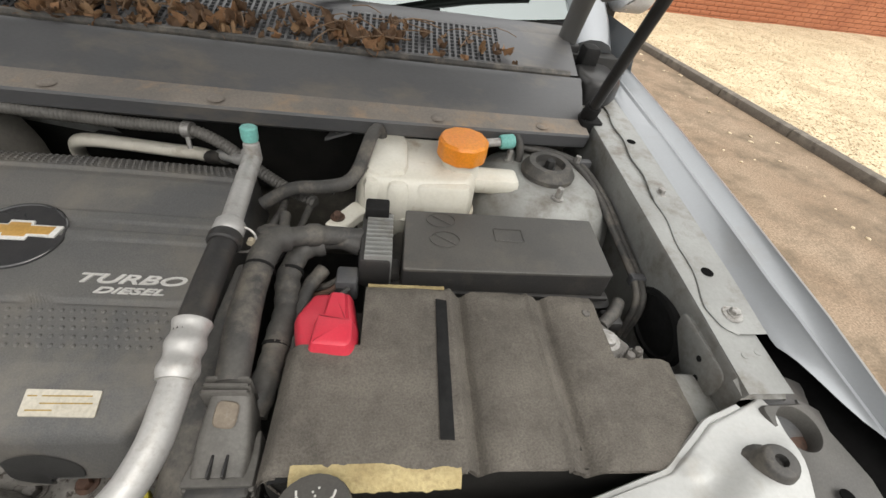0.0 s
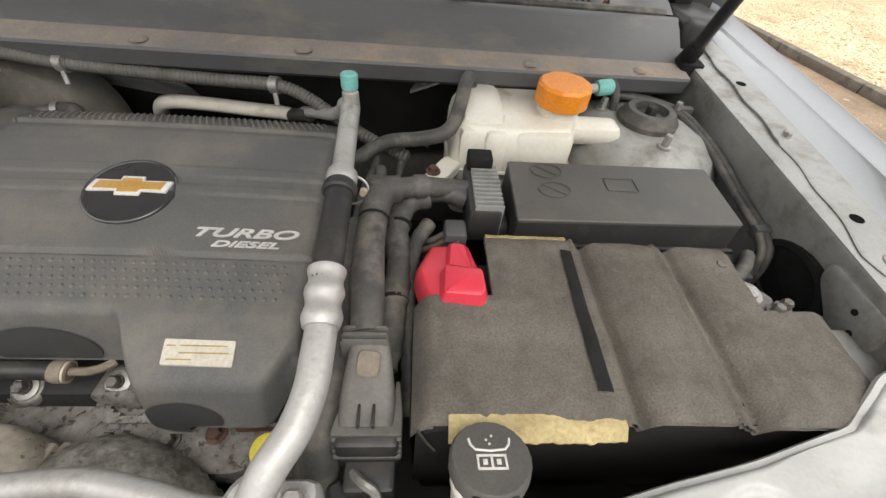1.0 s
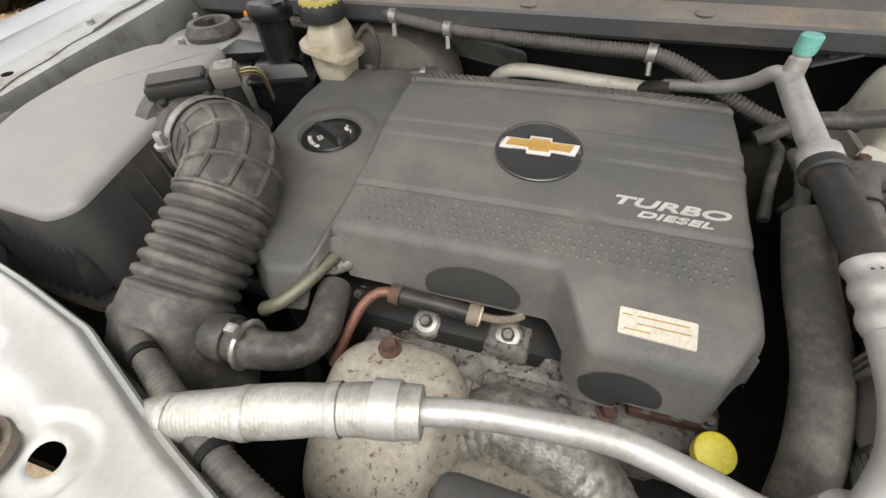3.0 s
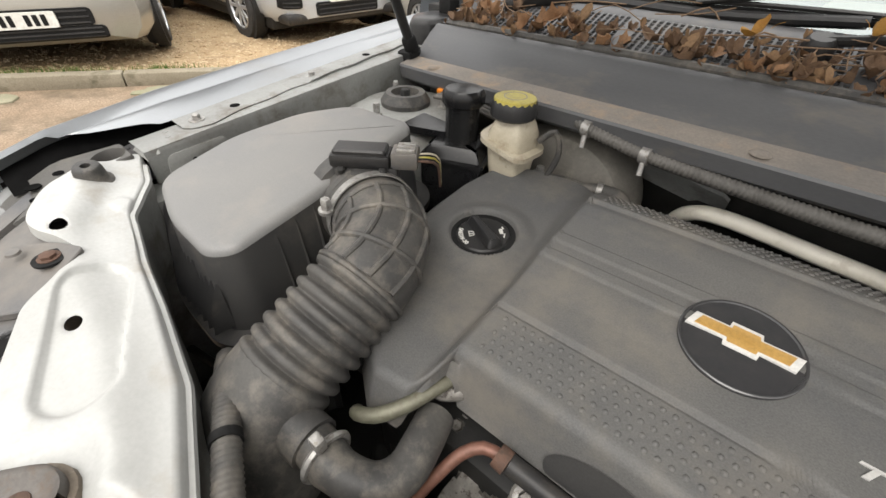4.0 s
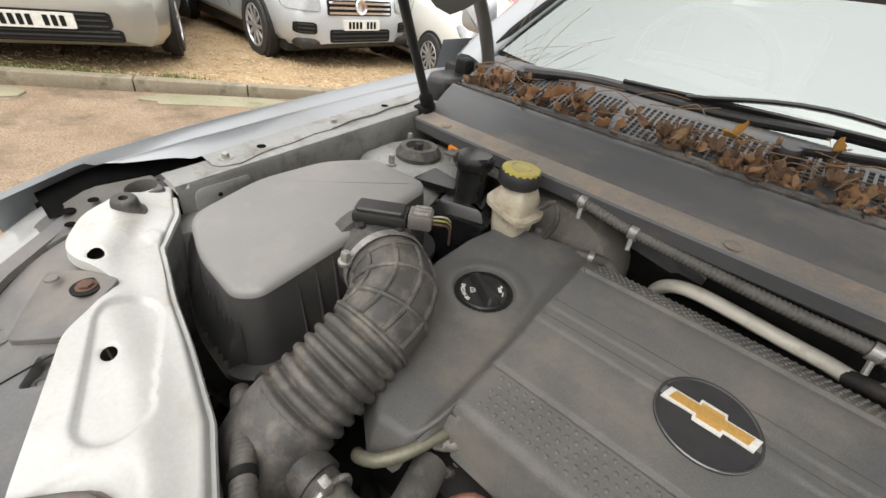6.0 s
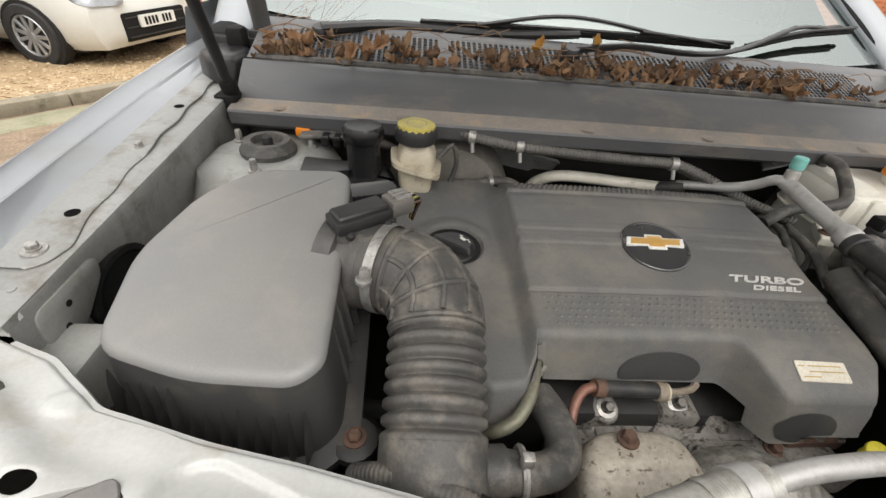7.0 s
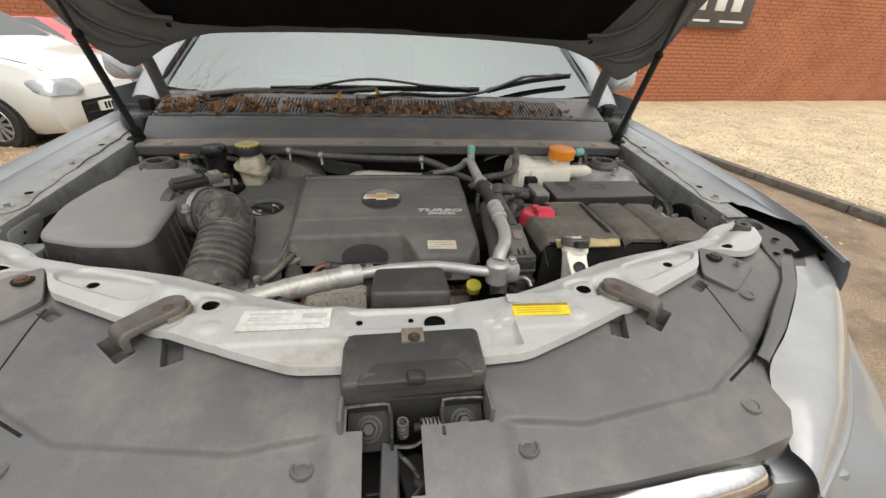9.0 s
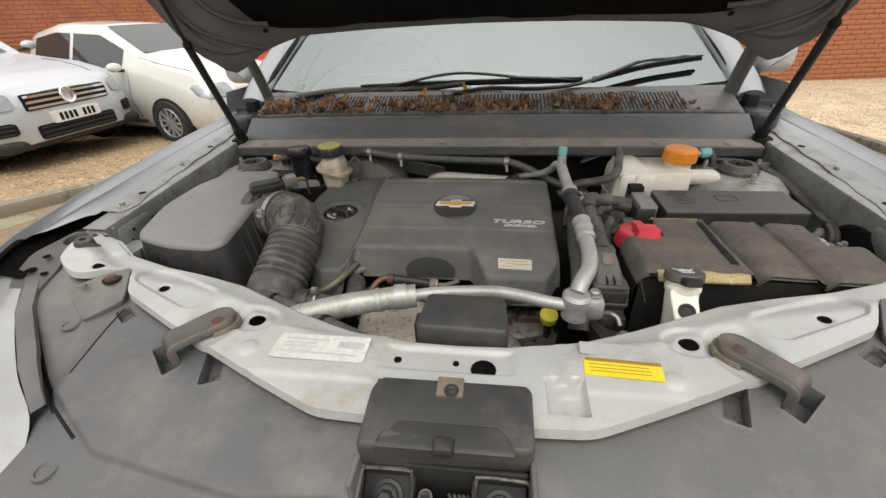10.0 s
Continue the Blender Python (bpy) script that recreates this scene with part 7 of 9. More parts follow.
for k in range(13):
    x = -0.662 + 0.0148 * k
    y = interp(x, [-0.668, -0.580, -0.490], [0.262, 0.236, 0.232])
    h = (0.962 if k < 5 else 0.945) - 0.010 * ((k * 7) % 4) / 3
    # slim tapered fins that run out into the wall
    fin = Geo().rings([[(x - w, y - 0.002, z), (x, y - 0.004 - d, z), (x + w, y - 0.002, z)] for z, w, d in ((h + 0.012, 0.0005, 0.0), (h, 0.0012, 0.006), (0.925, 0.0020, 0.015), (0.893, 0.0024, 0.0215))])
    part("rib", fin, AIRSIDE, ab, "upright stiffening rib")
for k in range(5):
    y = 0.300 + 0.026 * k
    fin = Geo().rings([[(-0.474, y - w, z), (-0.470 + d, y, z), (-0.474, y + w, z)] for z, w, d in ((0.988, 0.0008, 0.0), (0.976, 0.0014, 0.003), (0.93, 0.0022, 0.009), (0.893, 0.0026, 0.014))]).map(ab_z)
    part("rib", fin, AIRSIDE, ab, "upright stiffening rib")
for x, y in ((-0.445, 0.243), (-0.705, 0.262), (-0.44, 0.545)):
    ear = part("ear", Geo().lathe((x, y, 0.872), (0, 0, 1), [(0.024, 0), (0.024, 0.012), (0.020, 0.014)], 18), BLACK, ab)
    part("screw", Geo().hexbolt((x, y, 0.886), (0, 0, 1), 0.008, 0.007), RUST, ear, "rusty screw")
part("outlet", Geo().lathe((-0.490, 0.424, 0.980), (0.94, -0.33, 0.03), [(0.060, 0), (0.057, 0.02), (0.050, 0.022), (0.050, 0.06)], 28), AIRSIDE, ab, "round outlet spout")
part("neck", Geo().box(-0.482, -0.425, 0.392, 0.455, 1.0, 1.036, 0.008), AIRSIDE, ab)

ms = thing("air_flow_sensor", "black air flow sensor with grey plug on the intake", "sensor", (-0.44, 0.42, 1.04))
q = Matrix.Translation((-0.449, 0.424, 1.036)) @ Matrix.Rotation(radians(36), 4, 'Z')
part("body", Geo().add(Geo().box(-0.044, 0.026, -0.017, 0.017, 0, 0.017, 0.004), q), CAPBLACK, ms)
part("cap", Geo().add(Geo().prism(rpoly([(-0.040, -0.014), (0.022, -0.014), (0.022, 0.014), (-0.040, 0.014)], 0.004), [(0, 0.016), (0, 0.020), (0.002, 0.022)]), q), CAPBLACK, ms, "raised lid")
part("flange", Geo().add(Geo().box(-0.036, 0.034, -0.012, 0.012, -0.014, 0.001, 0.003), q), BLACK, ms)
for x in (-0.030, 0.018):
    part("screw", Geo().add(Geo().lathe((x, -0.016, -0.004), (0, -0.3, 1), [(0.005, 0), (0.005, 0.006), (0.003, 0.008)], 10), q), DARK, ms)
part("plug", Geo().add(Geo().box(0.027, 0.058, -0.014, 0.014, 0.000, 0.021, 0.003), q), COWL, ms, "grey plug")
for y in (-0.009, -0.001, 0.007):
    part("clip", Geo().add(Geo().box(0.034, 0.055, y - 0.0025, y + 0.0025, 0.020, 0.025, 0.001), q), STEEL, ms, "pale locking clip")
for k, m_ in enumerate((RUST, INK, YELLOW, INK, TAN_TANK)):
    part("wire", Geo().add(Geo().tube([(0.056, -0.008 + 0.004 * k, 0.010), (0.070, -0.008 + 0.005 * k, 0.010), (0.080, 0.006 + 0.004 * k, -0.002), (0.082, 0.024 + 0.002 * k, -0.04)], 0.0016, 6), q), m_, ms)

ih = thing("intake_hose", "dusty ribbed black rubber intake hose", "intake hose", (-0.35, 0.3, 0.88))
PATH = [(-0.452, 0.411, 0.981), (-0.424, 0.401, 0.984), (-0.397, 0.388, 0.985), (-0.376, 0.368, 0.981), (-0.366, 0.344, 0.972), (-0.364, 0.318, 0.961)]
part("elbow", Geo().tube(PATH, 0.0510, 32, 0.004, rf=lambda s, L: 1.06 - 0.06 * smoother(0.0, 0.3, s / L)), RUBBER, ih, "smooth elbow with raised ribs", 60)
PATH2 = [(-0.364, 0.322, 0.9625), (-0.364, 0.288, 0.947), (-0.365, 0.252, 0.931), (-0.366, 0.222, 0.917)]


def bellow(s, L):
    t = (s / 0.0152) % 1.0
    return 1.04 - 0.125 * math.exp(-((t - 0.5) / 0.20) ** 2)


part("bellows", Geo().tube(PATH2, 0.0510, 32, 0.0012, rf=bellow), RUBBER, ih, "corrugated bellows", 60)
part("lower_bend", Geo().tube([(-0.366, 0.224, 0.918), (-0.366, 0.205, 0.908), (-0.363, 0.188, 0.893), (-0.356, 0.176, 0.862), (-0.340, 0.172, 0.81)], 0.0525, 26, 0.006), RUBBER, ih)
part("nozzle", Geo().tube([(-0.350, 0.200, 0.902), (-0.325, 0.202, 0.902), (-0.296, 0.204, 0.901)], 0.0245, 20), RUBBER, ih, "short side nozzle")
part("hose_tie", Geo().lathe((-0.452, 0.411, 0.981), (0.94, -0.33, 0.03), [(0.0550, 0), (0.0560, 0.004), (0.0545, 0.010)], 30, (False, False)), RUBBER, ih)
# raised ribs round the elbow
pp = spline(PATH, 0.004)


def elbow_frame(i):
    t = (pp[min(i + 1, len(pp) - 1)] - pp[max(i - 1, 0)]).normalized()
    s = t.cross(Vector((0, 0, 1))).normalized()
    return pp[i], t, s, s.cross(t).normalized()


for k in range(4):
    i = int(len(pp) * (0.34 + 0.20 * k))
    c, t, s, u = elbow_frame(min(i, len(pp) - 2))
    ring = [c + (s * math.cos(a) + u * math.sin(a)) * 0.0508 for a in (2 * math.pi * j / 28 for j in range(29))]
    part("rib", Geo().tube(ring, 0.0036, 8, 0.02), RUBBER, ih)
for a in (-0.35, 0.30, 0.95, 1.60, 2.2, 2.8):
    line = []
    for i in range(int(len(pp) * 0.34), int(len(pp) * 0.96), 2):
        c, t, s, u = elbow_frame(i)
        line.append(c + (s * math.cos(a) + u * math.sin(a)) * 0.0508)
    part("rib", Geo().tube(line, 0.0034, 8, 0.01), RUBBER, ih)
c, t, s, u = elbow_frame(7)
ring = [c + (s * math.cos(a) + u * math.sin(a)) * 0.0535 for a in (2 * math.pi * j / 36 for j in range(37))]
clamp = part("clamp", Geo().rings([[p - t * 0.006, p - t * 0.006 + (p - c).normalized() * 0.0016, p + t * 0.006 + (p - c).normalized() * 0.0016, p + t * 0.006] for p in ring]), STEEL, ih, "worn steel hose clamp")
part("clamp_screw", Geo().hexbolt(c + (s * 0.92 + u * 0.36) * 0.058, (0.1, 0, 1), 0.006, 0.014), STEEL, clamp)
# breather branch towards the engine
bh = thing("breather_hose", "black rubber branch hose below the intake", "hose", (-0.27, 0.2, 0.88))
part("hose", Geo().tube([(-0.300, 0.204, 0.901), (-0.264, 0.204, 0.896), (-0.235, 0.217, 0.889), (-0.224, 0.241, 0.886), (-0.228, 0.268, 0.887), (-0.238, 0.300, 0.882)], 0.0190, 18, rf=lambda d, L: 1.08 if d < 0.03 else 1.0), RUBBER, bh)
ring = [(-0.280, 0.204 + 0.0225 * math.cos(a), 0.899 + 0.0225 * math.sin(a)) for a in (2 * math.pi * j / 18 for j in range(19))]
part("clip", Geo().tube(ring, 0.0035, 6, 0.02), STEEL, bh, "steel spring clip")
part("clip_ear", Geo().box(-0.286, -0.274, 0.196, 0.206, 0.920, 0.937, 0.002), STEEL, bh)
dp = thing("metal_pipe", "dull olive bent metal pipe at the engine cover", "pipe", (-0.24, 0.27, 0.88))
part("pipe", Geo().tube([(-0.236, 0.345, 0.912), (-0.246, 0.310, 0.912), (-0.258, 0.278, 0.908), (-0.276, 0.256, 0.900), (-0.294, 0.250, 0.892), (-0.304, 0.256, 0.875)], 0.0075, 12), OLIVE, dp)
part("bracket", Geo().tube([(-0.225, 0.335, 0.898), (-0.245, 0.318, 0.896), (-0.262, 0.322, 0.888)], 0.009, 10), CAST, dp)


# ---- engine metal below the cover ----
en = thing("engine_block", "grimy cast metal engine with spotted heat shield", "engine", (0, 0.35, 0.6))
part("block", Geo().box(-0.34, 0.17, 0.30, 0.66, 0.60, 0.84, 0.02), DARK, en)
def casting(u, v):
    x, y = -0.205 + 0.375 * u, 0.235 + 0.105 * v
    step = 0.016 * (1 if noise.noise((x * 16, y * 13, 4)) > 0.05 else 0) + 0.010 * (1 if noise.noise((x * 24, y * 20, 9)) > 0.1 else 0)
    return (x, y, 0.800 + step + 0.004 * noise.noise((x * 60, y * 60, 1)) + 0.10 * (y - 0.24))


part("head", Geo().sheet(casting, 90, 30, 0.05), CAST, en, "spotted cast cylinder head edge", 30)
for x, y, z in ((-0.228, 0.332, 0.836), (-0.134, 0.316, 0.840), (-0.038, 0.320, 0.846)):
    lug = part("lug", Geo().lathe((x, y, z - 0.012), (0, -0.45, 1), [(0.021, -0.02), (0.020, 0.004), (0.0175, 0.009), (0.0155, 0.010)], 18), CAST, en, "cast lug")
    part("washer", Geo().lathe((x, y - 0.004, z - 0.003), (0, -0.45, 1), [(0.0135, 0), (0.0135, 0.002), (0.010, 0.003)], 18), STEEL, lug, "pale washer")
    part("bolt", Geo().hexbolt((x, y - 0.005, z), (0, -0.45, 1), 0.0072, 0.008, 1.1), GRIMY, lug)
part("lug_web", Geo().prism(rpoly([(-0.064, 0.300), (-0.012, 0.296), (-0.010, 0.335), (-0.060, 0.340)], 0.006), [(0, 0.80), (0, 0.838), (0.003, 0.842)]), CAST, en, "grey cast bracket")
rail_ = part("fuel_rail", Geo().tube([(-0.158, 0.306, 0.890), (-0.11, 0.310, 0.882), (-0.078, 0.312, 0.876)], 0.0098, 14), BLACK, en, "black hose on the rail")
part("banjo", Geo().lathe((-0.084, 0.312, 0.877), (1, 0, -0.15), [(0.0115, 0), (0.0125, 0.003), (0.0125, 0.012), (0.009, 0.016)], 14), GRIME, rail_, "dirty hose end")
part("spring_clip", Geo().lathe((-0.074, 0.312, 0.8755), (1, 0, -0.15), [(0.0118, 0), (0.0118, 0.005)], 14), TAN_TANK, rail_, "dull spring clip")
part("clip", Geo().lathe((-0.170, 0.305, 0.892), (1, 0, -0.15), [(0.0108, 0), (0.0114, 0.002), (0.0114, 0.012)], 14), RUST, rail_)
part("copper_pipe", Geo().tube([(-0.165, 0.306, 0.892), (-0.182, 0.302, 0.892), (-0.196, 0.288, 0.884), (-0.206, 0.262, 0.866), (-0.216, 0.232, 0.838)], 0.0060, 10), surf("coppery pipe", (0.22, 0.105, 0.075), (0.15, 0.075, 0.055), 40, 0.5, 0.3, 0.2, 200, (0.17, 0.085, 0.06), (0.55, 0.75)), en, "brown coppery pipe")
part("injector_pipe", Geo().tube([(-0.070, 0.312, 0.876), (-0.052, 0.312, 0.876), (-0.036, 0.314, 0.880), (-0.026, 0.322, 0.880)], 0.0046, 8), GRIME, en)
part("flange_strip", Geo().prism(rpoly([(-0.150, 0.268), (-0.060, 0.262), (0.150, 0.255), (0.155, 0.300), (-0.150, 0.306)], 0.010), [(0, 0.79), (0, 0.812), (0.003, 0.816)]), CAST, en, "pitted cast flange")
# heat shields: two rounded shells
def shield(u, v):
    """A pressed steel shell: flat crown, rounded shoulders, upright front."""
    a = 2 * math.pi * u
    c, d = math.cos(a), math.sin(a)
    k = (abs(c) ** 3.2 + abs(d) ** 3.2) ** (-1 / 3.2)
    r_ = min(1.0, v * 1.25)
    x, y = -0.132 + 0.076 * k * c * (r_ if v < 0.8 else 1 + (v - 0.8) * 0.25), 0.180 + 0.086 * k * d * (r_ if v < 0.8 else 1 + (v - 0.8) * 0.2)
    fall = 1 - math.sqrt(max(0.0, 1 - r_ ** 5)) if v < 0.8 else 1.0
    z = 0.884 - 0.055 * max(0.0, (0.225 - y) / 0.12) - 0.024 * fall - (0.42 * (v - 0.8) if v > 0.8 else 0)
    z += 0.003 * noise.noise((x * 18, y * 18, 3)) - 0.010 * smoother(-0.085, -0.065, x)
    return Vector((x, y, z))


sh = part("heat_shield", flip(Geo().sheet(shield, 64, 26)), SHIELD, en, "spotted steel heat shield", 60)
part("bolt", Geo().hexbolt((-0.148, 0.246, 0.882), (0, 0.1, 1), 0.008, 0.009), RUST, sh)
part("shield_fold", Geo().tube([(-0.068, 0.250, 0.842), (-0.066, 0.215, 0.850), (-0.066, 0.175, 0.838), (-0.066, 0.125, 0.806)], 0.005, 8), SHIELD, sh, "rolled edge")
part("shield_lip", Geo().sheet(lambda u, v: Vector((-0.062 + 0.030 * v, 0.255 - 0.05 * u, 0.838 - 0.030 * v + 0.006 * math.sin(u * 5))), 8, 4, 0.003), SHIELD, en)
wrap = Geo().tube([(-0.060, 0.205, 0.800), (-0.02, 0.218, 0.826), (0.03, 0.206, 0.828), (0.075, 0.172, 0.795), (0.095, 0.13, 0.75)], 0.045, 26, 0.003, rf=lambda s, L: 1 + 0.022 * math.sin(s * 640))
part("foil_wrap", wrap, KNIT, en, "crinkled foil blanket on a pipe", 60)
part("coupling", Geo().tube([(-0.064, 0.150, 0.800), (-0.02, 0.158, 0.826), (0.03, 0.146, 0.822), (0.08, 0.112, 0.775)], 0.034, 20, 0.003, rf=lambda s, L: 1 + 0.10 * (1 if (s % 0.045) < 0.012 else 0)), SHIELD, en, "stained clamp band")
mani = part("manifold", Geo().prism(rpoly([(-0.06, 0.236), (0.10, 0.230), (0.165, 0.250), (0.165, 0.285), (-0.06, 0.285)], 0.012), [(0, 0.78), (0, 0.815), (0.006, 0.821)]), CAST, en, "spotted cast manifold")
for x, y, m_ in ((0.076, 0.268, RUST), (0.03, 0.262, GRIMY), (-0.03, 0.262, GRIMY)):
    part("bolt", Geo().hexbolt((x, y, 0.821), (0, -0.2, 1), 0.0075, 0.009), m_, mani)
part("rear_casting", Geo().box(0.02, 0.16, 0.285, 0.34, 0.78, 0.826, 0.01), CAST, en)
rb = part("rusty_bracket", Geo().prism(rpoly([(0.094, 0.270), (0.176, 0.272), (0.180, 0.296), (0.160, 0.302), (0.096, 0.294)], 0.005), [(0, 0.815), (0, 0.832), (0.003, 0.835)]), RUST, en, "heavily rusted bracket")
for x in (0.110, 0.138, 0.166):
    part("bolt", Geo().hexbolt((x, 0.280, 0.834), (0, -0.3, 1), 0.0058, 0.008), GRIMY, rb)
dip = thing("dipstick", "yellow round dipstick handle", "dipstick", (0.150, 0.236, 0.84))
part("grip", Geo().lathe((0.151, 0.235, 0.870), (0, -0.35, 1), [(0.0145, 0.001), (0.0165, 0.003), (0.0165, 0.0065), (0.0145, 0.008), (0.006, 0.0083)], 24), YELLOW_V, dip)
part("band", Geo().lathe((0.151, 0.235, 0.858), (0, -0.15, 1), [(0.013, 0), (0.015, 0.004), (0.015, 0.012), (0.013, 0.016)], 20, (False, False)), YELLOW_V, dip)
part("tube", Geo().tube([(0.151, 0.237, 0.866), (0.152, 0.24, 0.83), (0.155, 0.245, 0.78)], 0.007, 8), DARK, dip)
for i in range(26):   # loose hoses deep in the bay
    r_ = random.Random(40 + i)
    x, y, z = r_.uniform(-0.68, 0.66), r_.uniform(0.10, 0.28), r_.uniform(0.66, 0.78)
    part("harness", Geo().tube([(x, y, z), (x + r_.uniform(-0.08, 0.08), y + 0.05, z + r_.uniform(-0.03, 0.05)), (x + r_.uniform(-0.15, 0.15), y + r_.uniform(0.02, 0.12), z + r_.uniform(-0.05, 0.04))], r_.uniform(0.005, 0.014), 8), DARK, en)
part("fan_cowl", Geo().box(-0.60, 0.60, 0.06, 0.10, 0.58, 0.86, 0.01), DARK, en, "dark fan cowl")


# ---- air conditioning pipe ----
ap = thing("refrigerant_pipe", "dull aluminium refrigerant pipe with black hose section", "pipe", (0.2, 0.3, 0.95))
main = part("upper_pipe", Geo().tube([(0.198, 0.590, 1.040), (0.200, 0.53, 1.032), (0.203, 0.462, 1.024)], 0.0118, 18), ALU, ap, "aluminium pipe")
part("end_bead", Geo().lathe((0.203, 0.468, 1.0245), (0, -1, -0.1), [(0.012, -0.006), (0.0165, 0), (0.0165, 0.012), (0.014, 0.016)], 20), ALU, main)
part("port", Geo().lathe((0.199, 0.588, 1.048), (0, 0.1, 1), [(0.011, -0.01), (0.010, 0.012), (0.008, 0.014), (0.008, 0.022)], 16), ALU, main)
part("port_cap", Geo().lathe((0.199, 0.589, 1.064), (0, 0.1, 1), [(0.0095, 0), (0.0105, 0.004), (0.0105, 0.017), (0.0085, 0.019)], 18), TEAL, main, "teal dust cap")
part("clamp", Geo().lathe((0.203, 0.452, 1.022), (0, -1, -0.1), [(0.0165, 0), (0.018, 0.003), (0.018, 0.012), (0.016, 0.014)], 20), BLACK, ap)
part("hose", Geo().tube([(0.203, 0.448, 1.022), (0.205, 0.39, 1.020), (0.207, 0.325, 1.015)], 0.0140, 18), BLACK, ap, "black rubber hose section")
part("crimp", Geo().tube([(0.207, 0.338, 1.016), (0.208, 0.312, 1.012), (0.209, 0.286, 1.006)], 0.0160, 20, 0.002, rf=lambda s, L: 1 + 0.07 * math.cos(2 * math.pi * s / 0.022)), ALU, ap, "crimped aluminium collar", 60)
part("lower_pipe", Geo().tube([(0.209, 0.298, 1.006), (0.209, 0.262, 1.000), (0.208, 0.240, 0.995), (0.201, 0.212, 0.989), (0.188, 0.188, 0.984), (0.180, 0.172, 0.972)], 0.0132, 18), ALU, ap, "bent aluminium pipe")
bl = part("block", Geo().lathe((0.180, 0.170, 0.928), (0, 0, 1), [(0.022, 0), (0.023, 0.012), (0.021, 0.020), (0.023, 0.026), (0.023, 0.040), (0.018, 0.046)], 24), ALU, ap, "cast junction block")
part("lug", Geo().box(0.186, 0.222, 0.152, 0.188, 0.928, 0.970, 0.010), ALU, bl)
part("bolt", Geo().hexbolt((0.206, 0.170, 0.970), (0, 0, 1), 0.0085, 0.008, 1.3), STEEL, bl)
part("cross_pipe", Geo().tube([(0.165, 0.168, 0.950), (0.135, 0.171, 0.952), (0.10, 0.180, 0.954), (0.055, 0.188, 0.955), (0.01, 0.186, 0.955), (-0.04, 0.180, 0.955), (-0.09, 0.170, 0.953)], 0.0105, 16), ALU, ap, "cross pipe")
slv = part("foil_sleeve", Geo().tube([(-0.082, 0.171, 0.953), (-0.13, 0.160, 0.952), (-0.19, 0.142, 0.950), (-0.25, 0.122, 0.945), (-0.31, 0.100, 0.93)], 0.0195, 20, 0.0012, rf=lambda s, L: 1 + 0.018 * math.sin(2 * math.pi * s / 0.0032) + 0.03 * math.sin(s * 70)), FOIL, ap, "ribbed foil sleeve", 70)
for k, (x, y, z) in enumerate(((-0.140, 0.157, 0.952), (-0.205, 0.137, 0.949), (-0.262, 0.117, 0.943))):
    part("tape_band", Geo().lathe((x, y, z), (-1, -0.31, -0.05), [(0.0202, 0), (0.0206, 0.001), (0.0206, 0.007), (0.0202, 0.008)], 20, (False, False)), FOIL, slv, "foil tape band")
part("sleeve_clip", Geo().lathe((-0.098, 0.168, 0.953), (-1, -0.2, 0), [(0.0215, 0), (0.0215, 0.02)], 20), ALU, slv)
part("side_pipe", Geo().tube([(0.198, 0.582, 1.042), (0.188, 0.600, 1.038), (0.180, 0.620, 1.018), (0.160, 0.645, 0.998), (0.130, 0.680, 0.980), (0.105, 0.705, 0.967)], 0.0085, 12), ALU, ap)
part("side_collar", Geo().tube([(0.115, 0.695, 0.968), (0.080, 0.722, 0.950)], 0.0115, 12), BLACK, ap)
part("pale_pipe", Geo().tube([(0.085, 0.719, 0.952), (0.060, 0.733, 0.948), (0.01, 0.735, 0.950), (-0.05, 0.736, 0.954), (-0.10, 0.738, 0.955), (-0.132, 0.746, 0.946), (-0.155, 0.765, 0.918), (-0.163, 0.778, 0.88)], 0.0112, 14), CREAM, ap, "cream painted pipe")


# ---- hoses and loom beside the battery ----
hz = thing("coolant_hose", "dusty black hose running beside the battery", "hose", (0.245, 0.3, 0.9))
part("hose", Geo().tube([(0.262, 0.478, 1.000), (0.248, 0.470, 1.003), (0.241, 0.452, 1.001), (0.238, 0.42, 0.996), (0.238, 0.37, 0.990), (0.241, 0.330, 0.983), (0.243, 0.300, 0.976)], 0.0158, 18, 0.004, rf=lambda d, L: 1 + 0.03 * math.sin(d * 60)), RUBBER, hz)
elb = part("joint", Geo().lathe((0.246, 0.478, 1.002), (0.3, 0.5, 1), [(0.020, -0.012), (0.022, -0.004), (0.022, 0.004), (0.015, 0.010)], 20), RUBBER, hz, "moulded elbow joint")
part("branch", Geo().tube([(0.255, 0.478, 0.999), (0.285, 0.492, 0.994), (0.315, 0.503, 0.985), (0.345, 0.510, 0.978)], 0.0125, 14, 0.003, rf=lambda d, L: 1.18 if 0.030 < d < 0.044 else 1.0), RUBBER, elb)
part("hose", Geo().tube([(0.222, 0.45, 0.965), (0.215, 0.38, 0.95), (0.212, 0.30, 0.935), (0.205, 0.24, 0.91), (0.200, 0.20, 0.87)], 0.020, 16), RUBBER, hz)
part("tie", Geo().lathe((0.226, 0.452, 1.012), (0, 1, 0), [(0.0045, 0), (0.0045, 0.006)], 8), TAN_TANK, hz, "dull cable tie end")
part("tie", Geo().lathe((0.239, 0.425, 0.9965), (0, 1, 0.1), [(0.0168, 0), (0.0168, 0.004)], 18, (False, False)), INK, hz)
tp = thing("taped_harness", "bundle of taped black wiring beside the battery", "wiring", (0.26, 0.45, 0.93))
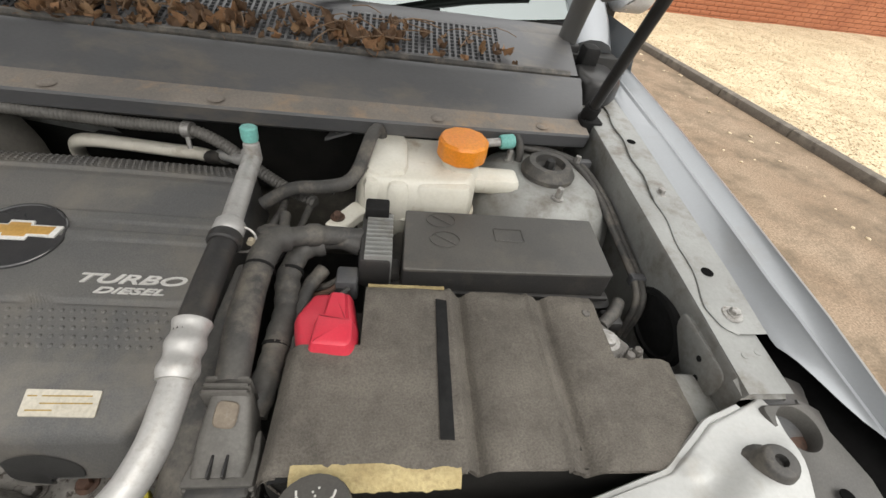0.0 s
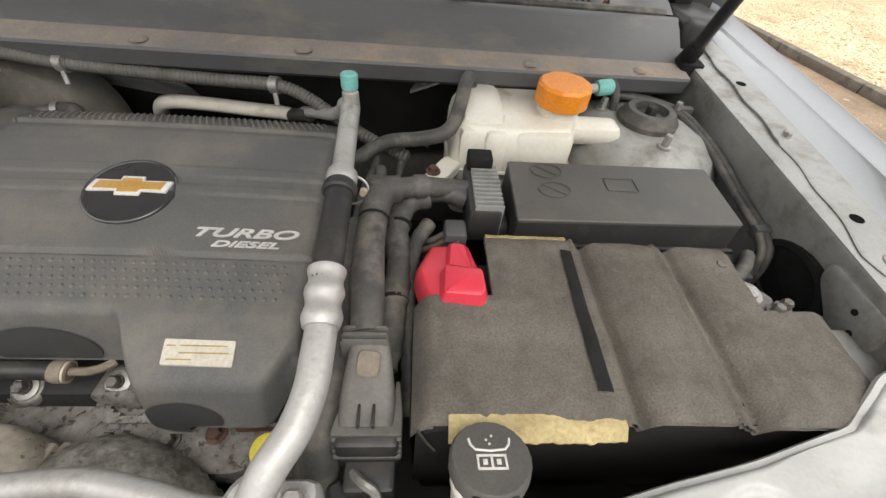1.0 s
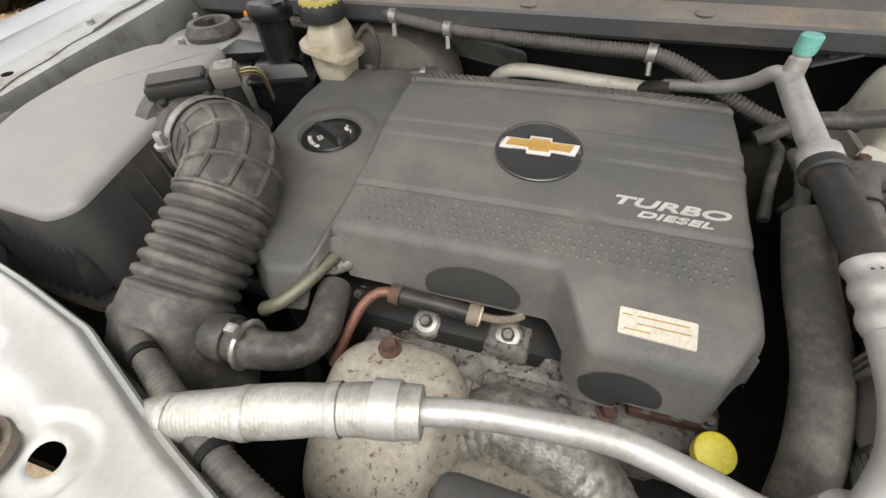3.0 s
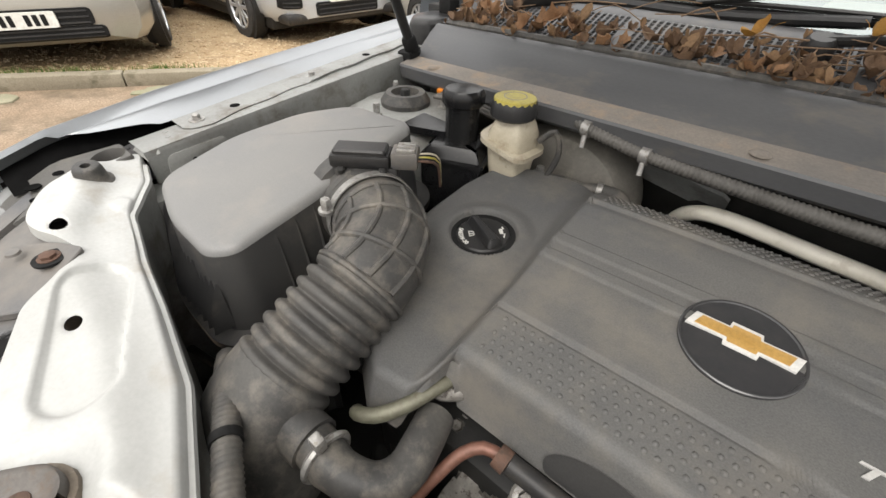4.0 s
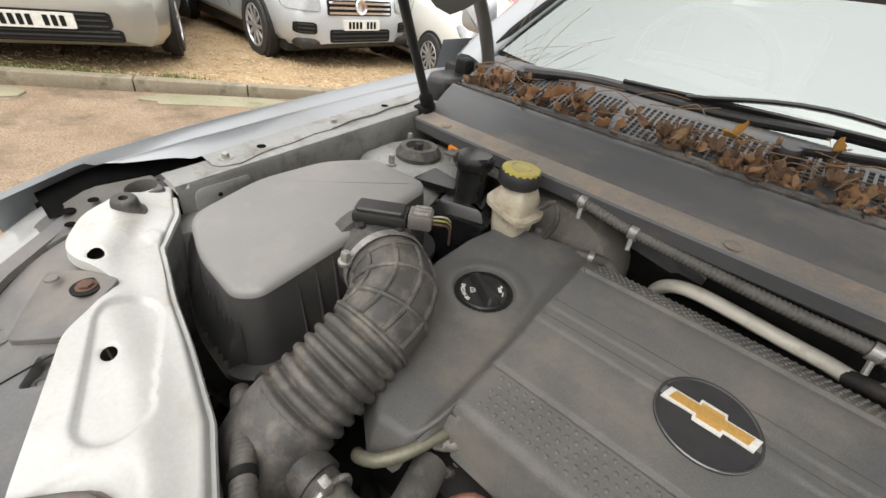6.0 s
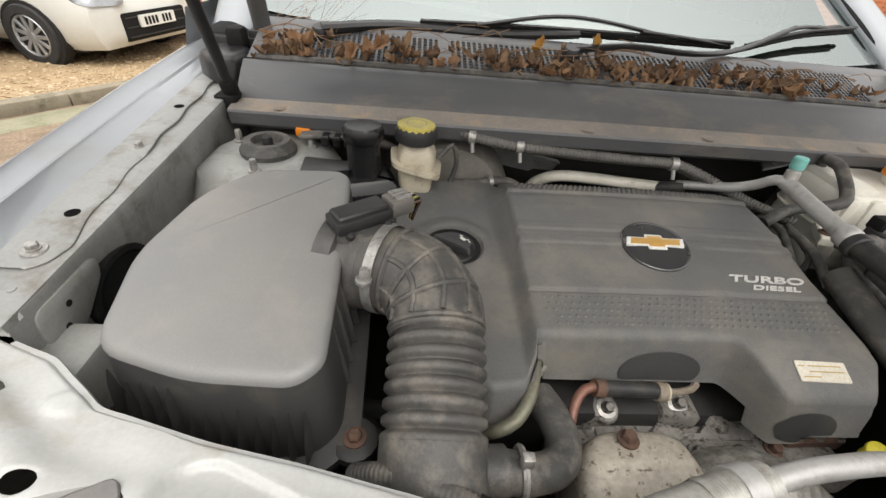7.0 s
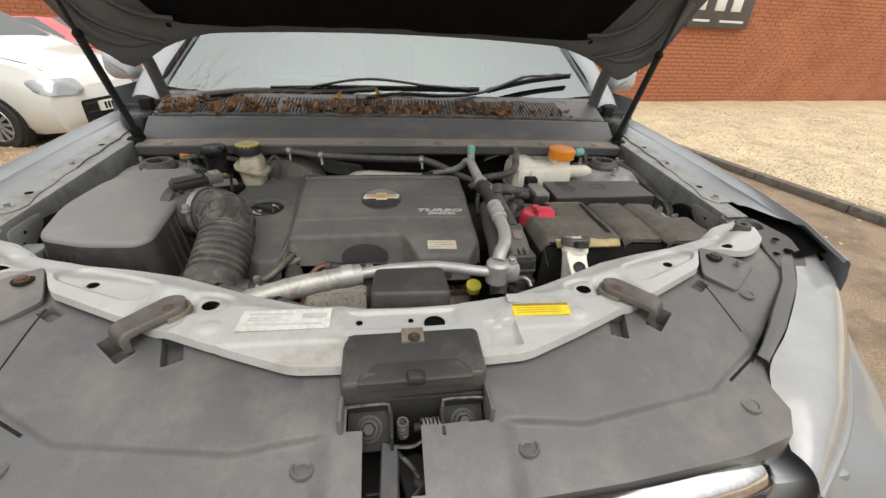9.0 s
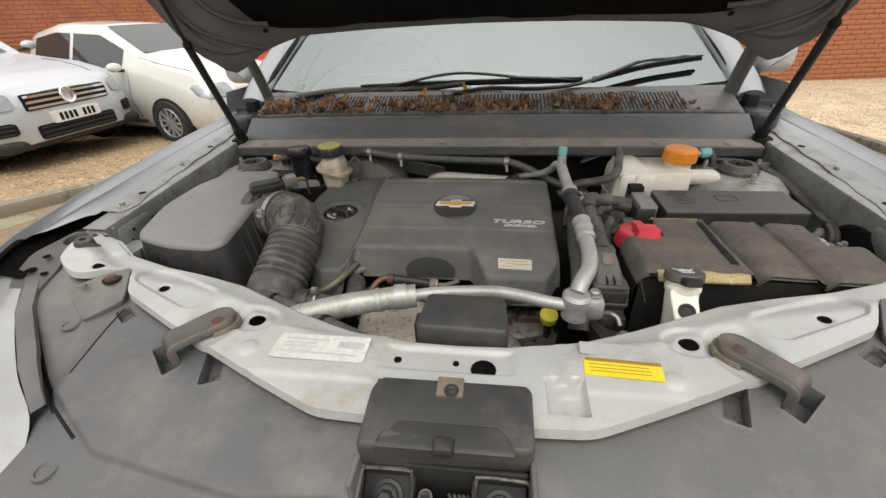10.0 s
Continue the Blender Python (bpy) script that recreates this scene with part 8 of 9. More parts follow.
for path, r_ in (([(0.298, 0.497, 0.975), (0.275, 0.488, 0.972), (0.262, 0.455, 0.962), (0.266, 0.40, 0.950), (0.262, 0.33, 0.94), (0.256, 0.29, 0.93)], 0.014),
                 ([(0.30, 0.47, 0.955), (0.285, 0.44, 0.950), (0.278, 0.39, 0.94), (0.280, 0.33, 0.92), (0.284, 0.26, 0.89)], 0.009),
                 ([(0.235, 0.565, 0.965), (0.238, 0.53, 0.962), (0.232, 0.49, 0.955), (0.224, 0.45, 0.94)], 0.007),
                 ([(0.262, 0.60, 0.955), (0.255, 0.555, 0.950), (0.246, 0.52, 0.945), (0.226, 0.50, 0.93)], 0.005),
                 ([(0.222, 0.62, 0.955), (0.226, 0.575, 0.96), (0.214, 0.53, 0.95), (0.206, 0.48, 0.93)], 0.006)):
    part("hose", Geo().tube(path, r_, 12, 0.004, rf=lambda d, L: 1 + 0.05 * math.sin(d * 330) + 0.05 * math.sin(d * 91 + 1)), RUBBER, tp, "", 60)
for y, z in ((0.455, 0.962), (0.36, 0.944)):
    part("tie", Geo().lathe((0.264, y, z), (0, 1, 0.2), [(0.0152, 0), (0.0152, 0.004)], 14), INK, tp)
part("ring_clip", Geo().tube([(0.215 + 0.016 * math.cos(a), 0.458 + 0.006 * math.sin(a), 1.012 + 0.014 * math.sin(a)) for a in (2 * math.pi * k / 16 for k in range(17))], 0.0016, 5, 0.02), STEEL, tp, "thin wire clip")
ecu = thing("connector_block", "large dusty grey plug block beside the battery", "connector", (0.25, 0.25, 0.9))
for k in range(3):
    part("collar_ring", Geo().box(0.2225 - 0.0005 * k, 0.2625 + 0.0005 * k, 0.2975 - 0.006 * k, 0.3010 - 0.006 * k, 0.945, 0.9885 - 0.001 * k, 0.003), LOOMGREY, ecu)
boot = Geo().rings([[(x, y, z) for x, z in rpoly([(0.247 - w, 0.925), (0.247 + w, 0.925), (0.247 + w * 0.92, top_), (0.247 - w * 0.92, top_)], 0.008)] for y, w, top_ in ((0.290, 0.018, 0.984), (0.270, 0.022, 0.974), (0.250, 0.025, 0.962), (0.228, 0.025, 0.952))])
part("boot", flip(boot), LOOMGREY, ecu, "tapered dusty boot")
part("boot_patch", Geo().prism(rpoly([(0.236, 0.262), (0.256, 0.260), (0.258, 0.280), (0.238, 0.282)], 0.006), [(0, 0), (0.001, 0.0012)]).map(lambda p: Vector((p.x, p.y, 0.9735 + (p.y - 0.266) * 0.48 + p.z))), GRIME, ecu, "rubbed tan patch")
for x in (0.240, 0.252):
    part("latch", Geo().box(x, x + 0.0025, 0.226, 0.244, 0.952, 0.9595, 0.0008), BLACK, ecu)
for k in range(5):
    part("ridge", Geo().prism(rpoly([(0.219, 0.222 - 0.0022 * k), (0.277, 0.222 - 0.0022 * k), (0.277, 0.240), (0.274, 0.268), (0.270, 0.268), (0.268, 0.240), (0.222, 0.240)], 0.002), [(0, 0.945 - 0.007 * k), (0, 0.9490 - 0.007 * k), (0.0008, 0.9500 - 0.007 * k)]), LOOMGREY, ecu, "moulded ridge")
part("body", Geo().box(0.2215, 0.2745, 0.214, 0.242, 0.885, 0.944, 0.004), BLACK, ecu, "plug body")
part("lower_body", Geo().box(0.228, 0.272, 0.190, 0.222, 0.870, 0.908, 0.004), BLACK, ecu)
part("metal_clip", Geo().tube([(0.236, 0.206, 0.905), (0.246, 0.196, 0.914), (0.256, 0.190, 0.910), (0.259, 0.180, 0.902)], 0.0045, 8, 0.003), STEEL, ecu, "bent metal clip")
part("bracket", Geo().prism(rpoly([(0.212, 0.200), (0.224, 0.165), (0.236, 0.140), (0.284, 0.140), (0.286, 0.165), (0.262, 0.176), (0.240, 0.180), (0.226, 0.206)], 0.006), [(0, 0.860), (0, 0.892), (0.003, 0.895)]), BLACK, ecu, "dark mounting bracket")
part("bolt", Geo().hexbolt((0.260, 0.158, 0.895), (0, 0, 1), 0.008, 0.009), STEEL, ecu)
rs = thing("plug_connector", "grey ribbed plug between tank and fuse box", "connector", (0.36, 0.51, 0.96))
part("body", Geo().box(0.345, 0.385, 0.455, 0.555, 0.94, 0.990, 0.005), BLACK, rs)
for k in range(11):
    part("fin", Geo().box(0.352, 0.386, 0.458 + 0.008 * k, 0.4612 + 0.008 * k, 0.945, 0.996, 0.0008), RAILTOP, rs)
part("clip", Geo().box(0.348, 0.380, 0.535, 0.560, 0.985, 1.008, 0.003), INK, rs)
part("lead", Geo().tube([(0.345, 0.50, 0.972), (0.32, 0.505, 0.978), (0.295, 0.505, 0.975)], 0.014, 12), RUBBER, rs)
part("foot", Geo().box(0.318, 0.345, 0.44, 0.47, 0.93, 0.965, 0.004), COWL, rs)
for k in range(4):
    part("lead", Geo().tube([(0.335, 0.47 - 0.01 * k, 0.955), (0.31, 0.455 - 0.012 * k, 0.945), (0.29, 0.46 - 0.012 * k, 0.93)], 0.004, 8), (RUBBER, RUST, INK, RUBBER)[k], rs)


# ---- battery and jacket ----
bt = thing("battery", "car battery in a worn brown felt jacket", "battery", (0.48, 0.31, 0.75))
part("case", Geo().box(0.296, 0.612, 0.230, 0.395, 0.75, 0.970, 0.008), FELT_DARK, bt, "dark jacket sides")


def jacket(u, v):
    """Quilted felt top: three pads parted by two sewn channels."""
    x, y = 0.284 + 0.418 * u, 0.216 + 0.200 * v
    pads = 0.0
    for x0, x1 in ((0.284, 0.458), (0.478, 0.556), (0.578, 0.702)):
        if x0 <= x <= x1:
            d = min(x - x0, x1 - x, 0.02, y - 0.212, 0.420 - y)
            pads = 0.007 * math.sin(math.pi / 2 * max(0.0, d) / 0.02)
    deep = -0.011 * math.exp(-((x - 0.468) / 0.006) ** 2) - 0.009 * math.exp(-((x - 0.568) / 0.006) ** 2)
    seam = 0.0040 * math.exp(-((x - 0.455) / 0.003) ** 2) + 0.0042 * math.exp(-((x - 0.549) / 0.0024) ** 2)
    dents = 0.0014 * noise.noise((x * 30, y * 26, 5)) + 0.0008 * noise.noise((x * 85, y * 80, 2)) + 0.0026 * noise.noise((x * 10, y * 9, 8))
    z = 0.984 + pads + deep + seam + dents - 0.008 * max(0.0, (x - 0.46) / 0.2) + 0.02 * (y - 0.31) * 0.3
    z -= 0.016 * max(0.0, (0.300 - x) / 0.016) ** 2
    return Vector((x, y, z))


def jacket_at(x, y):
    return jacket((x - 0.284) / 0.418, (y - 0.216) / 0.200)


base = Geo().sheet(jacket, 170, 90)
keep = []
for f in base.f:
    c = sum((Vector(base.v[k]) for k in f), Vector()) / 4
    if (c.x > 0.632 and c.y > 0.329) or (c.x < 0.357 and c.y > 0.333) or (0.456 < c.x < 0.548 and c.y < 0.2185):
        continue
    keep.append(f)
base.f = keep
cnt = len(base.v)
base.v += [(x, y, z - 0.006) for x, y, z in base.v]
base.f += [tuple(reversed([i + cnt for i in f])) for f in keep]
jk = part("jacket_top", base, FELT, bt, "worn felt jacket top with sewn channels", 60)
part("strap", Geo().rings([[jacket_at(x + dx, y) + Vector((0, 0, 0.0018)) for dx in (-0.0065, -0.002, 0.002, 0.0065)] for x, y in [(0.439 + 0.004 * k / 24, 0.240 + 0.156 * k / 24) for k in range(25)]], closed=False), INK, jk, "black tape stripe")
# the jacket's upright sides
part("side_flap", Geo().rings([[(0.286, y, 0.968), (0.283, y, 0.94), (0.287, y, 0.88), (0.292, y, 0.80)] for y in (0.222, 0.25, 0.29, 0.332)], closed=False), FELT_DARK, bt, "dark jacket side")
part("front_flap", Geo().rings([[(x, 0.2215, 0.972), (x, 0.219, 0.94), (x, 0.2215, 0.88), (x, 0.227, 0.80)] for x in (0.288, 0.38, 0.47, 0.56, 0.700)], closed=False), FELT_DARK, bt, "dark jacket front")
part("fold_line", Geo().tube([(0.288, 0.220, 0.972), (0.296, 0.2175, 0.95), (0.305, 0.2175, 0.925)], 0.0012, 5), FELT, bt)


def ragged(x, k):
    return 0.0020 * noise.noise((x * 160, k, 0)) + 0.0012 * noise.noise((x * 35, k, 4))


fe = Geo().rings([[(x, 0.224, 0.9885 + ragged(x, 1) * 0.4), (x, 0.214, 0.988 + ragged(x, 2) * 0.5), (x, 0.2055 + ragged(x, 3), 0.9800), (x, 0.2060 + ragged(x, 3), 0.9765), (x, 0.216, 0.9815)] for x in [0.312 + 0.0032 * k for k in range(44)]])
part("foam_edge", fe, FOAM, jk, "torn yellowed foam edge")
fe = Geo().rings([[(x, 0.4150, 0.9895 + ragged(x, 5) * 0.5), (x, 0.4205 + ragged(x, 6), 0.987), (x, 0.4205 + ragged(x, 6), 0.983), (x, 0.4150, 0.984)] for x in [0.360 + 0.0034 * k for k in range(27)]])
part("foam_edge", flip(fe), FOAM, jk, "yellowed foam edge")
part("tear", Geo().rings([[(x, 0.2205, 0.976 + h), (x, 0.214, 0.979 + h), (x, 0.2215, 0.9825 + h)] for x, h in ((0.294, -0.004), (0.302, 0.001), (0.312, 0.003), (0.318, 0.003))], closed=False), INK, jk, "dark tear at the corner")
rd = thing("terminal_cover", "faded red plastic battery terminal cover", "terminal cover", (0.32, 0.37, 0.96))
rc = Geo().prism(rpoly([(0.298, 0.328), (0.347, 0.324), (0.353, 0.332), (0.352, 0.362), (0.342, 0.412), (0.300, 0.410), (0.285, 0.374)], 0.007), [(-0.003, 0.955), (-0.001, 0.976), (0.002, 0.984), (0.006, 0.987)])
body = part("cover", rc.map(lambda p: Vector((p.x, p.y, p.z + (0.045 * (p.x - 0.30) + 0.12 * (0.36 - p.y) if p.z > 0.96 else 0)))), RED, rd)
part("boss", Geo().prism(rpoly([(0.309, 0.3265), (0.346, 0.3225), (0.351, 0.330), (0.350, 0.358), (0.312, 0.366)], 0.005), [(-0.004, 0.985), (0.0, 0.997), (0.002, 1.003), (0.0055, 1.005)]).map(lambda p: Vector((p.x, p.y, p.z - 0.05 * (0.33 - p.x) * (1 if p.z > 0.99 else 0)))), RED, body, "raised square front")
part("spine", Geo().prism(rpoly([(0.314, 0.364), (0.345, 0.358), (0.338, 0.406), (0.318, 0.408)], 0.006), [(-0.002, 0.978), (0.001, 0.990), (0.004, 0.993)]).map(lambda p: Vector((p.x, p.y, p.z + 0.10 * (0.37 - p.y)))), RED, body)
part("rim", Geo().tube([(0.298, 0.3265, 0.975), (0.322, 0.3230, 0.977), (0.348, 0.3215, 0.978)], 0.0022, 6), RED, body)
nt_ = thing("battery_terminal", "bare metal battery clamp with bolts", "terminal", (0.64, 0.36, 0.94))
part("clamp", Geo().prism(rpoly([(0.618, 0.340), (0.650, 0.330), (0.668, 0.352), (0.640, 0.388), (0.614, 0.382)], 0.006), [(0, 0.955), (0, 0.970), (0.003, 0.973)]), GRIMY, nt_)
part("post", Geo().lathe((0.640, 0.360, 0.970), (0, 0, 1), [(0.016, 0), (0.0155, 0.003), (0.0105, 0.0035), (0.0095, 0.008), (0.007, 0.009)], 18), STEEL, nt_)
for x, y in ((0.618, 0.388), (0.664, 0.338), (0.652, 0.332)):
    part("bolt", Geo().hexbolt((x, y, 0.974), (0, 0, 1), 0.0058, 0.010), GRIMY, nt_)
part("cable", Geo().tube([(0.645, 0.385, 0.965), (0.668, 0.405, 0.965), (0.690, 0.43, 0.955), (0.700, 0.425, 0.90), (0.70, 0.40, 0.84)], 0.008, 10, 0.003, rf=lambda s, L: 1 + 0.06 * math.sin(s * 900)), RUBBER, nt_)


# ---- fuse box ----
fb = thing("fuse_box", "dusty black fuse box with a large flat lid", "fuse box", (0.53, 0.5, 0.85))
part("base", Geo().prism(rpoly([(0.388, 0.432), (0.682, 0.436), (0.684, 0.560), (0.392, 0.560)], 0.010), [(0.01, 0.84), (0, 0.90), (0, 0.934), (-0.005, 0.936), (-0.005, 0.944), (0.004, 0.946)]), BLACK, fb)
LID = [(0.398, 0.442), (0.676, 0.446), (0.682, 0.562), (0.402, 0.560)]
part("lid_side", Geo().prism(rpoly(LID, 0.005), [(-0.001, 0.944), (0, 0.950), (0.0015, 0.988), (0.003, 0.989)]), BLACK, fb, "glossy black lid sides", 30)
fl = part("lid", Geo().prism(rpoly(LID, 0.005), [(0.0012, 0.9865), (0.0010, 0.9900), (0.0022, 0.9915)]), DUSTLID, fb, "dusty flat lid with moulded signs", 30)
part("ridge", Geo().box(0.396, 0.678, 0.4375, 0.443, 0.950, 0.956, 0.001), BLACK, fb)
for cx, cy in ((0.452, 0.540), (0.455, 0.500)):
    part("moulded_sign", Geo().tube([(cx + 0.020 * math.cos(a), cy + 0.015 * math.sin(a), 0.9923) for a in (2 * math.pi * k / 20 for k in range(21))], 0.0008, 5, 0.02), DUSTLID, fl, "moulded round sign")
    part("moulded_sign", Geo().tube([(cx - 0.014, cy + 0.010, 0.9923), (cx + 0.014, cy - 0.010, 0.9921)], 0.0008, 5), DUSTLID, fl)
sq = [(0.525, 0.503), (0.565, 0.503), (0.565, 0.528), (0.525, 0.528), (0.525, 0.503)]
for a, b in zip(sq, sq[1:]):
    part("moulded_sign", Geo().tube([(*a, 0.9923), (*b, 0.9921)], 0.0007, 5), DUSTLID, fl, "moulded square sign")
part("tab", Geo().box(0.372, 0.398, 0.462, 0.492, 0.944, 0.962, 0.005), BLACK, fb)
part("tab", Geo().box(0.664, 0.690, 0.40, 0.425, 0.93, 0.95, 0.004), BLACK, fb)


# ---- coolant tank ----
ct = thing("coolant_tank", "milky white coolant tank with an orange cap", "coolant tank", (0.43, 0.66, 0.9))
TP = [(0.330, 0.598), (0.382, 0.590), (0.420, 0.588), (0.498, 0.594), (0.512, 0.618), (0.512, 0.712), (0.490, 0.735), (0.350, 0.735), (0.328, 0.705)]
tk = part("tank", Geo().prism(rpoly(TP, 0.028, 5), [(0.008, 0.86), (0.0, 0.88), (0.0, 0.93), (0.003, 0.945), (0.0, 0.955), (0.001, 0.992), (0.004, 1.006), (0.009, 1.014), (0.015, 1.017)]), TANK, ct, "milky stained tank", 60)
part("shoulder", Geo().box(0.340, 0.405, 0.605, 0.72, 1.0, 1.026, 0.010, 0.02), TANK, tk)
for x0, x1, y0 in ((0.340, 0.366, 0.592), (0.374, 0.408, 0.586), (0.416, 0.500, 0.588)):   # swollen chambers
    part("chamber", Geo().box(x0, x1, y0, 0.66, 0.888, 1.013, 0.010, 0.012), TANK, tk)
part("seam", Geo().tube([(x, y, 0.950) for x, y in inset(rpoly(TP, 0.02, 4), -0.001)] + [(inset(rpoly(TP, 0.02, 4), -0.001)[0][0], inset(rpoly(TP, 0.02, 4), -0.001)[0][1], 0.950)], 0.003, 6, 0.02), TANK, tk)
part("neck", Geo().lathe((0.486, 0.655, 1.005), (0, 0, 1), [(0.033, 0), (0.030, 0.010), (0.030, 0.032)], 24), TANK, tk)
part("cap", Geo().lathe((0.486, 0.653, 1.031), (0, 0, 1), [(0.0365, 0), (0.038, 0.003), (0.0375, 0.026), (0.034, 0.030), (0.02, 0.031)], 48, wob=lambda a: 1 + 0.022 * math.cos(10 * a)), ORANGE, ct, "orange screw cap")
part("bracket_ear", Geo().prism(rpoly([(0.288, 0.556), (0.318, 0.552), (0.350, 0.60), (0.325, 0.615)], 0.006), [(0, 0.945), (0, 0.958), (0.002, 0.960)]), TANK, ct)
part("bolt", Geo().hexbolt((0.306, 0.571, 0.960), (0, 0, 1), 0.007, 0.007), RUST, ct)
part("side_arm", Geo().box(0.505, 0.585, 0.63, 0.675, 0.975, 1.005, 0.010), TANK, ct)
part("spout", Geo().tube([(0.362, 0.70, 1.010), (0.360, 0.702, 1.035), (0.354, 0.690, 1.044), (0.350, 0.672, 1.044)], 0.009, 12), RUBBER, ct)
oh = thing("overflow_hose", "black overflow hose bent over the coolant tank", "hose", (0.35, 0.64, 1.0))
part("hose", Geo().tube([(0.351, 0.678, 1.045), (0.347, 0.657, 1.045), (0.341, 0.632, 1.035), (0.332, 0.604, 1.020), (0.318, 0.588, 1.010), (0.285, 0.588, 1.000), (0.241, 0.592, 0.990), (0.20, 0.585, 0.966)], 0.0098, 14), RUBBER, oh)
part("hose", Geo().tube([(0.25, 0.60, 0.975), (0.28, 0.605, 0.99), (0.30, 0.60, 0.985)], 0.006, 10), RUBBER, oh)
tb = thing("metal_bracket", "small bent metal bracket by the coolant tank", "bracket", (0.31, 0.72, 1.0))
part("plate", Geo().prism(rpoly([(0.268, 0.715), (0.315, 0.705), (0.322, 0.735), (0.280, 0.742)], 0.005), [(0, 1.012), (0, 1.016)]).map(lambda p: Vector((p.x, p.y, p.z + (p.x - 0.29) * 0.5))), COWL, tb)
part("hole", Geo().lathe((0.292, 0.723, 1.0165), (-0.4, 0, 1), [(0.006, 0), (0.006, 0.001)], 12), STEEL, tb)
tv = thing("service_port", "teal capped service port by the strut tower", "service port", (0.56, 0.70, 1.02))
part("stem", Geo().lathe((0.530, 0.705, 1.028), (1, 0.1, 0.12), [(0.007, 0), (0.007, 0.03)], 12), ALU, tv)
part("cap", Geo().lathe((0.557, 0.708, 1.031), (1, 0.1, 0.12), [(0.011, 0), (0.012, 0.004), (0.012, 0.022), (0.009, 0.025)], 16), TEAL, tv)
part("pipe", Geo().tube([(0.532, 0.705, 1.027), (0.515, 0.712, 1.015), (0.51, 0.73, 0.99)], 0.006, 10), ALU, tv)
ph = thing("brake_line", "black brake lines along the inner wing", "brake line", (0.73, 0.55, 0.9))
for k in range(2):
    part("line", Geo().tube([(0.600, 0.755 - 0.008 * k, 1.005), (0.66, 0.752 - 0.008 * k, 1.000), (0.715 - 0.01 * k, 0.72, 0.995), (0.735 - 0.010 * k, 0.64, 0.985), (0.742 - 0.010 * k, 0.54, 0.965), (0.744 - 0.010 * k, 0.47, 0.952), (0.742 - 0.010 * k, 0.445, 0.93), (0.741 - 0.010 * k, 0.44, 0.87)], 0.0055, 10), RUBBER, ph)
part("clip", Geo().box(0.728, 0.750, 0.472, 0.484, 0.945, 0.962, 0.002), COWL, ph)
part("clip", Geo().box(0.705, 0.735, 0.715, 0.728, 0.985, 1.003, 0.002), COWL, ph)
lp = thing("cowl_hose", "black hose dropping from the cowl", "hose", (0.62, 0.74, 1.0))
part("hose", Geo().tube([(0.585, 0.745, 1.034), (0.592, 0.735, 1.030), (0.600, 0.728, 1.015), (0.602, 0.722, 0.99), (0.60, 0.72, 0.96)], 0.007, 10), RUBBER, lp)


# ---- brake and steering reservoirs ----
br = thing("brake_reservoir", "stained white brake fluid reservoir with a yellow cap", "brake reservoir", (-0.39, 0.66, 0.93))
rs_ = part("bottle", Geo().prism(rpoly([(-0.428, 0.622), (-0.362, 0.622), (-0.355, 0.69), (-0.435, 0.69)], 0.02, 4), [(0.028, 0.905), (0.014, 0.935), (0.008, 0.965), (0.005, 0.995), (0.005, 1.018), (0.010, 1.03), (0.016, 1.042)]), TAN_TANK, br, "stained bottle", 60)
part("seam", Geo().prism(rpoly([(-0.434, 0.617), (-0.356, 0.617), (-0.350, 0.694), (-0.440, 0.694)], 0.022, 4), [(0, 0.998), (0, 1.005)]).map(lambda p: Vector((p.x, p.y, p.z + (p.x + 0.395) * -0.25))), TAN_TANK, rs_)
cp = part("cap", Geo().lathe((-0.397, 0.655, 1.042), (0, 0, 1), [(0.031, 0), (0.0335, 0.003), (0.0335, 0.016), (0.0315, 0.022), (0.030, 0.025)], 36, wob=lambda a: 1 + 0.015 * math.cos(18 * a)), BLACK, br, "black cap rim")
part("cap_top", Geo().lathe((-0.397, 0.655, 1.067), (0, 0, 1), [(0.0312, -0.004), (0.0300, 0.0015), (0.026, 0.0030), (0.014, 0.0034)], 32), YELLOW, cp, "yellow printed cap top")
part("cap_print", Geo().tube([(-0.397 + 0.016 * math.cos(a), 0.655 + 0.016 * math.sin(a), 1.0700) for a in (2 * math.pi * k / 20 for k in range(21))], 0.0010, 5, 0.02), GREY_INK, cp)
part("master_cylinder", Geo().tube([(-0.395, 0.60, 0.90), (-0.395, 0.66, 0.905), (-0.395, 0.78, 0.91)], 0.022, 16), CAST, br, "cast master cylinder")
part("booster", Geo().lathe((-0.33, 0.775, 0.90), (0, -1, 0.05), [(0.12, 0), (0.12, 0.03), (0.10, 0.06), (0.05, 0.075)], 36), BULK, br, "dark round brake servo")
part("flange", Geo().hexbolt((-0.36, 0.70, 0.945), (0, 0, 1), 0.007, 0.009), STEEL, br)
part("sensor_lead", Geo().tube([(-0.355, 0.665, 1.012), (-0.335, 0.672, 1.030), (-0.325, 0.675, 1.0), (-0.333, 0.67, 0.965), (-0.345, 0.66, 0.945)], 0.0045, 8), RUBBER, br)
vh = thing("vacuum_hose", "black vacuum hose from the brake servo", "hose", (-0.25, 0.7, 0.95))
part("hose", Geo().tube([(-0.335, 0.690, 0.945), (-0.310, 0.680, 0.955), (-0.285, 0.685, 0.952), (-0.255, 0.695, 0.955), (-0.225, 0.685, 0.960), (-0.205, 0.66, 0.955), (-0.195, 0.645, 0.93)], 0.0095, 12), RUBBER, vh)
part("clip", Geo().lathe((-0.262, 0.692, 0.955), (1, 0.2, 0), [(0.012, 0), (0.012, 0.008)], 12), STEEL, vh)
ps = thing("steering_reservoir", "black power steering reservoir with a round cap", "steering reservoir", (-0.47, 0.64, 0.9))
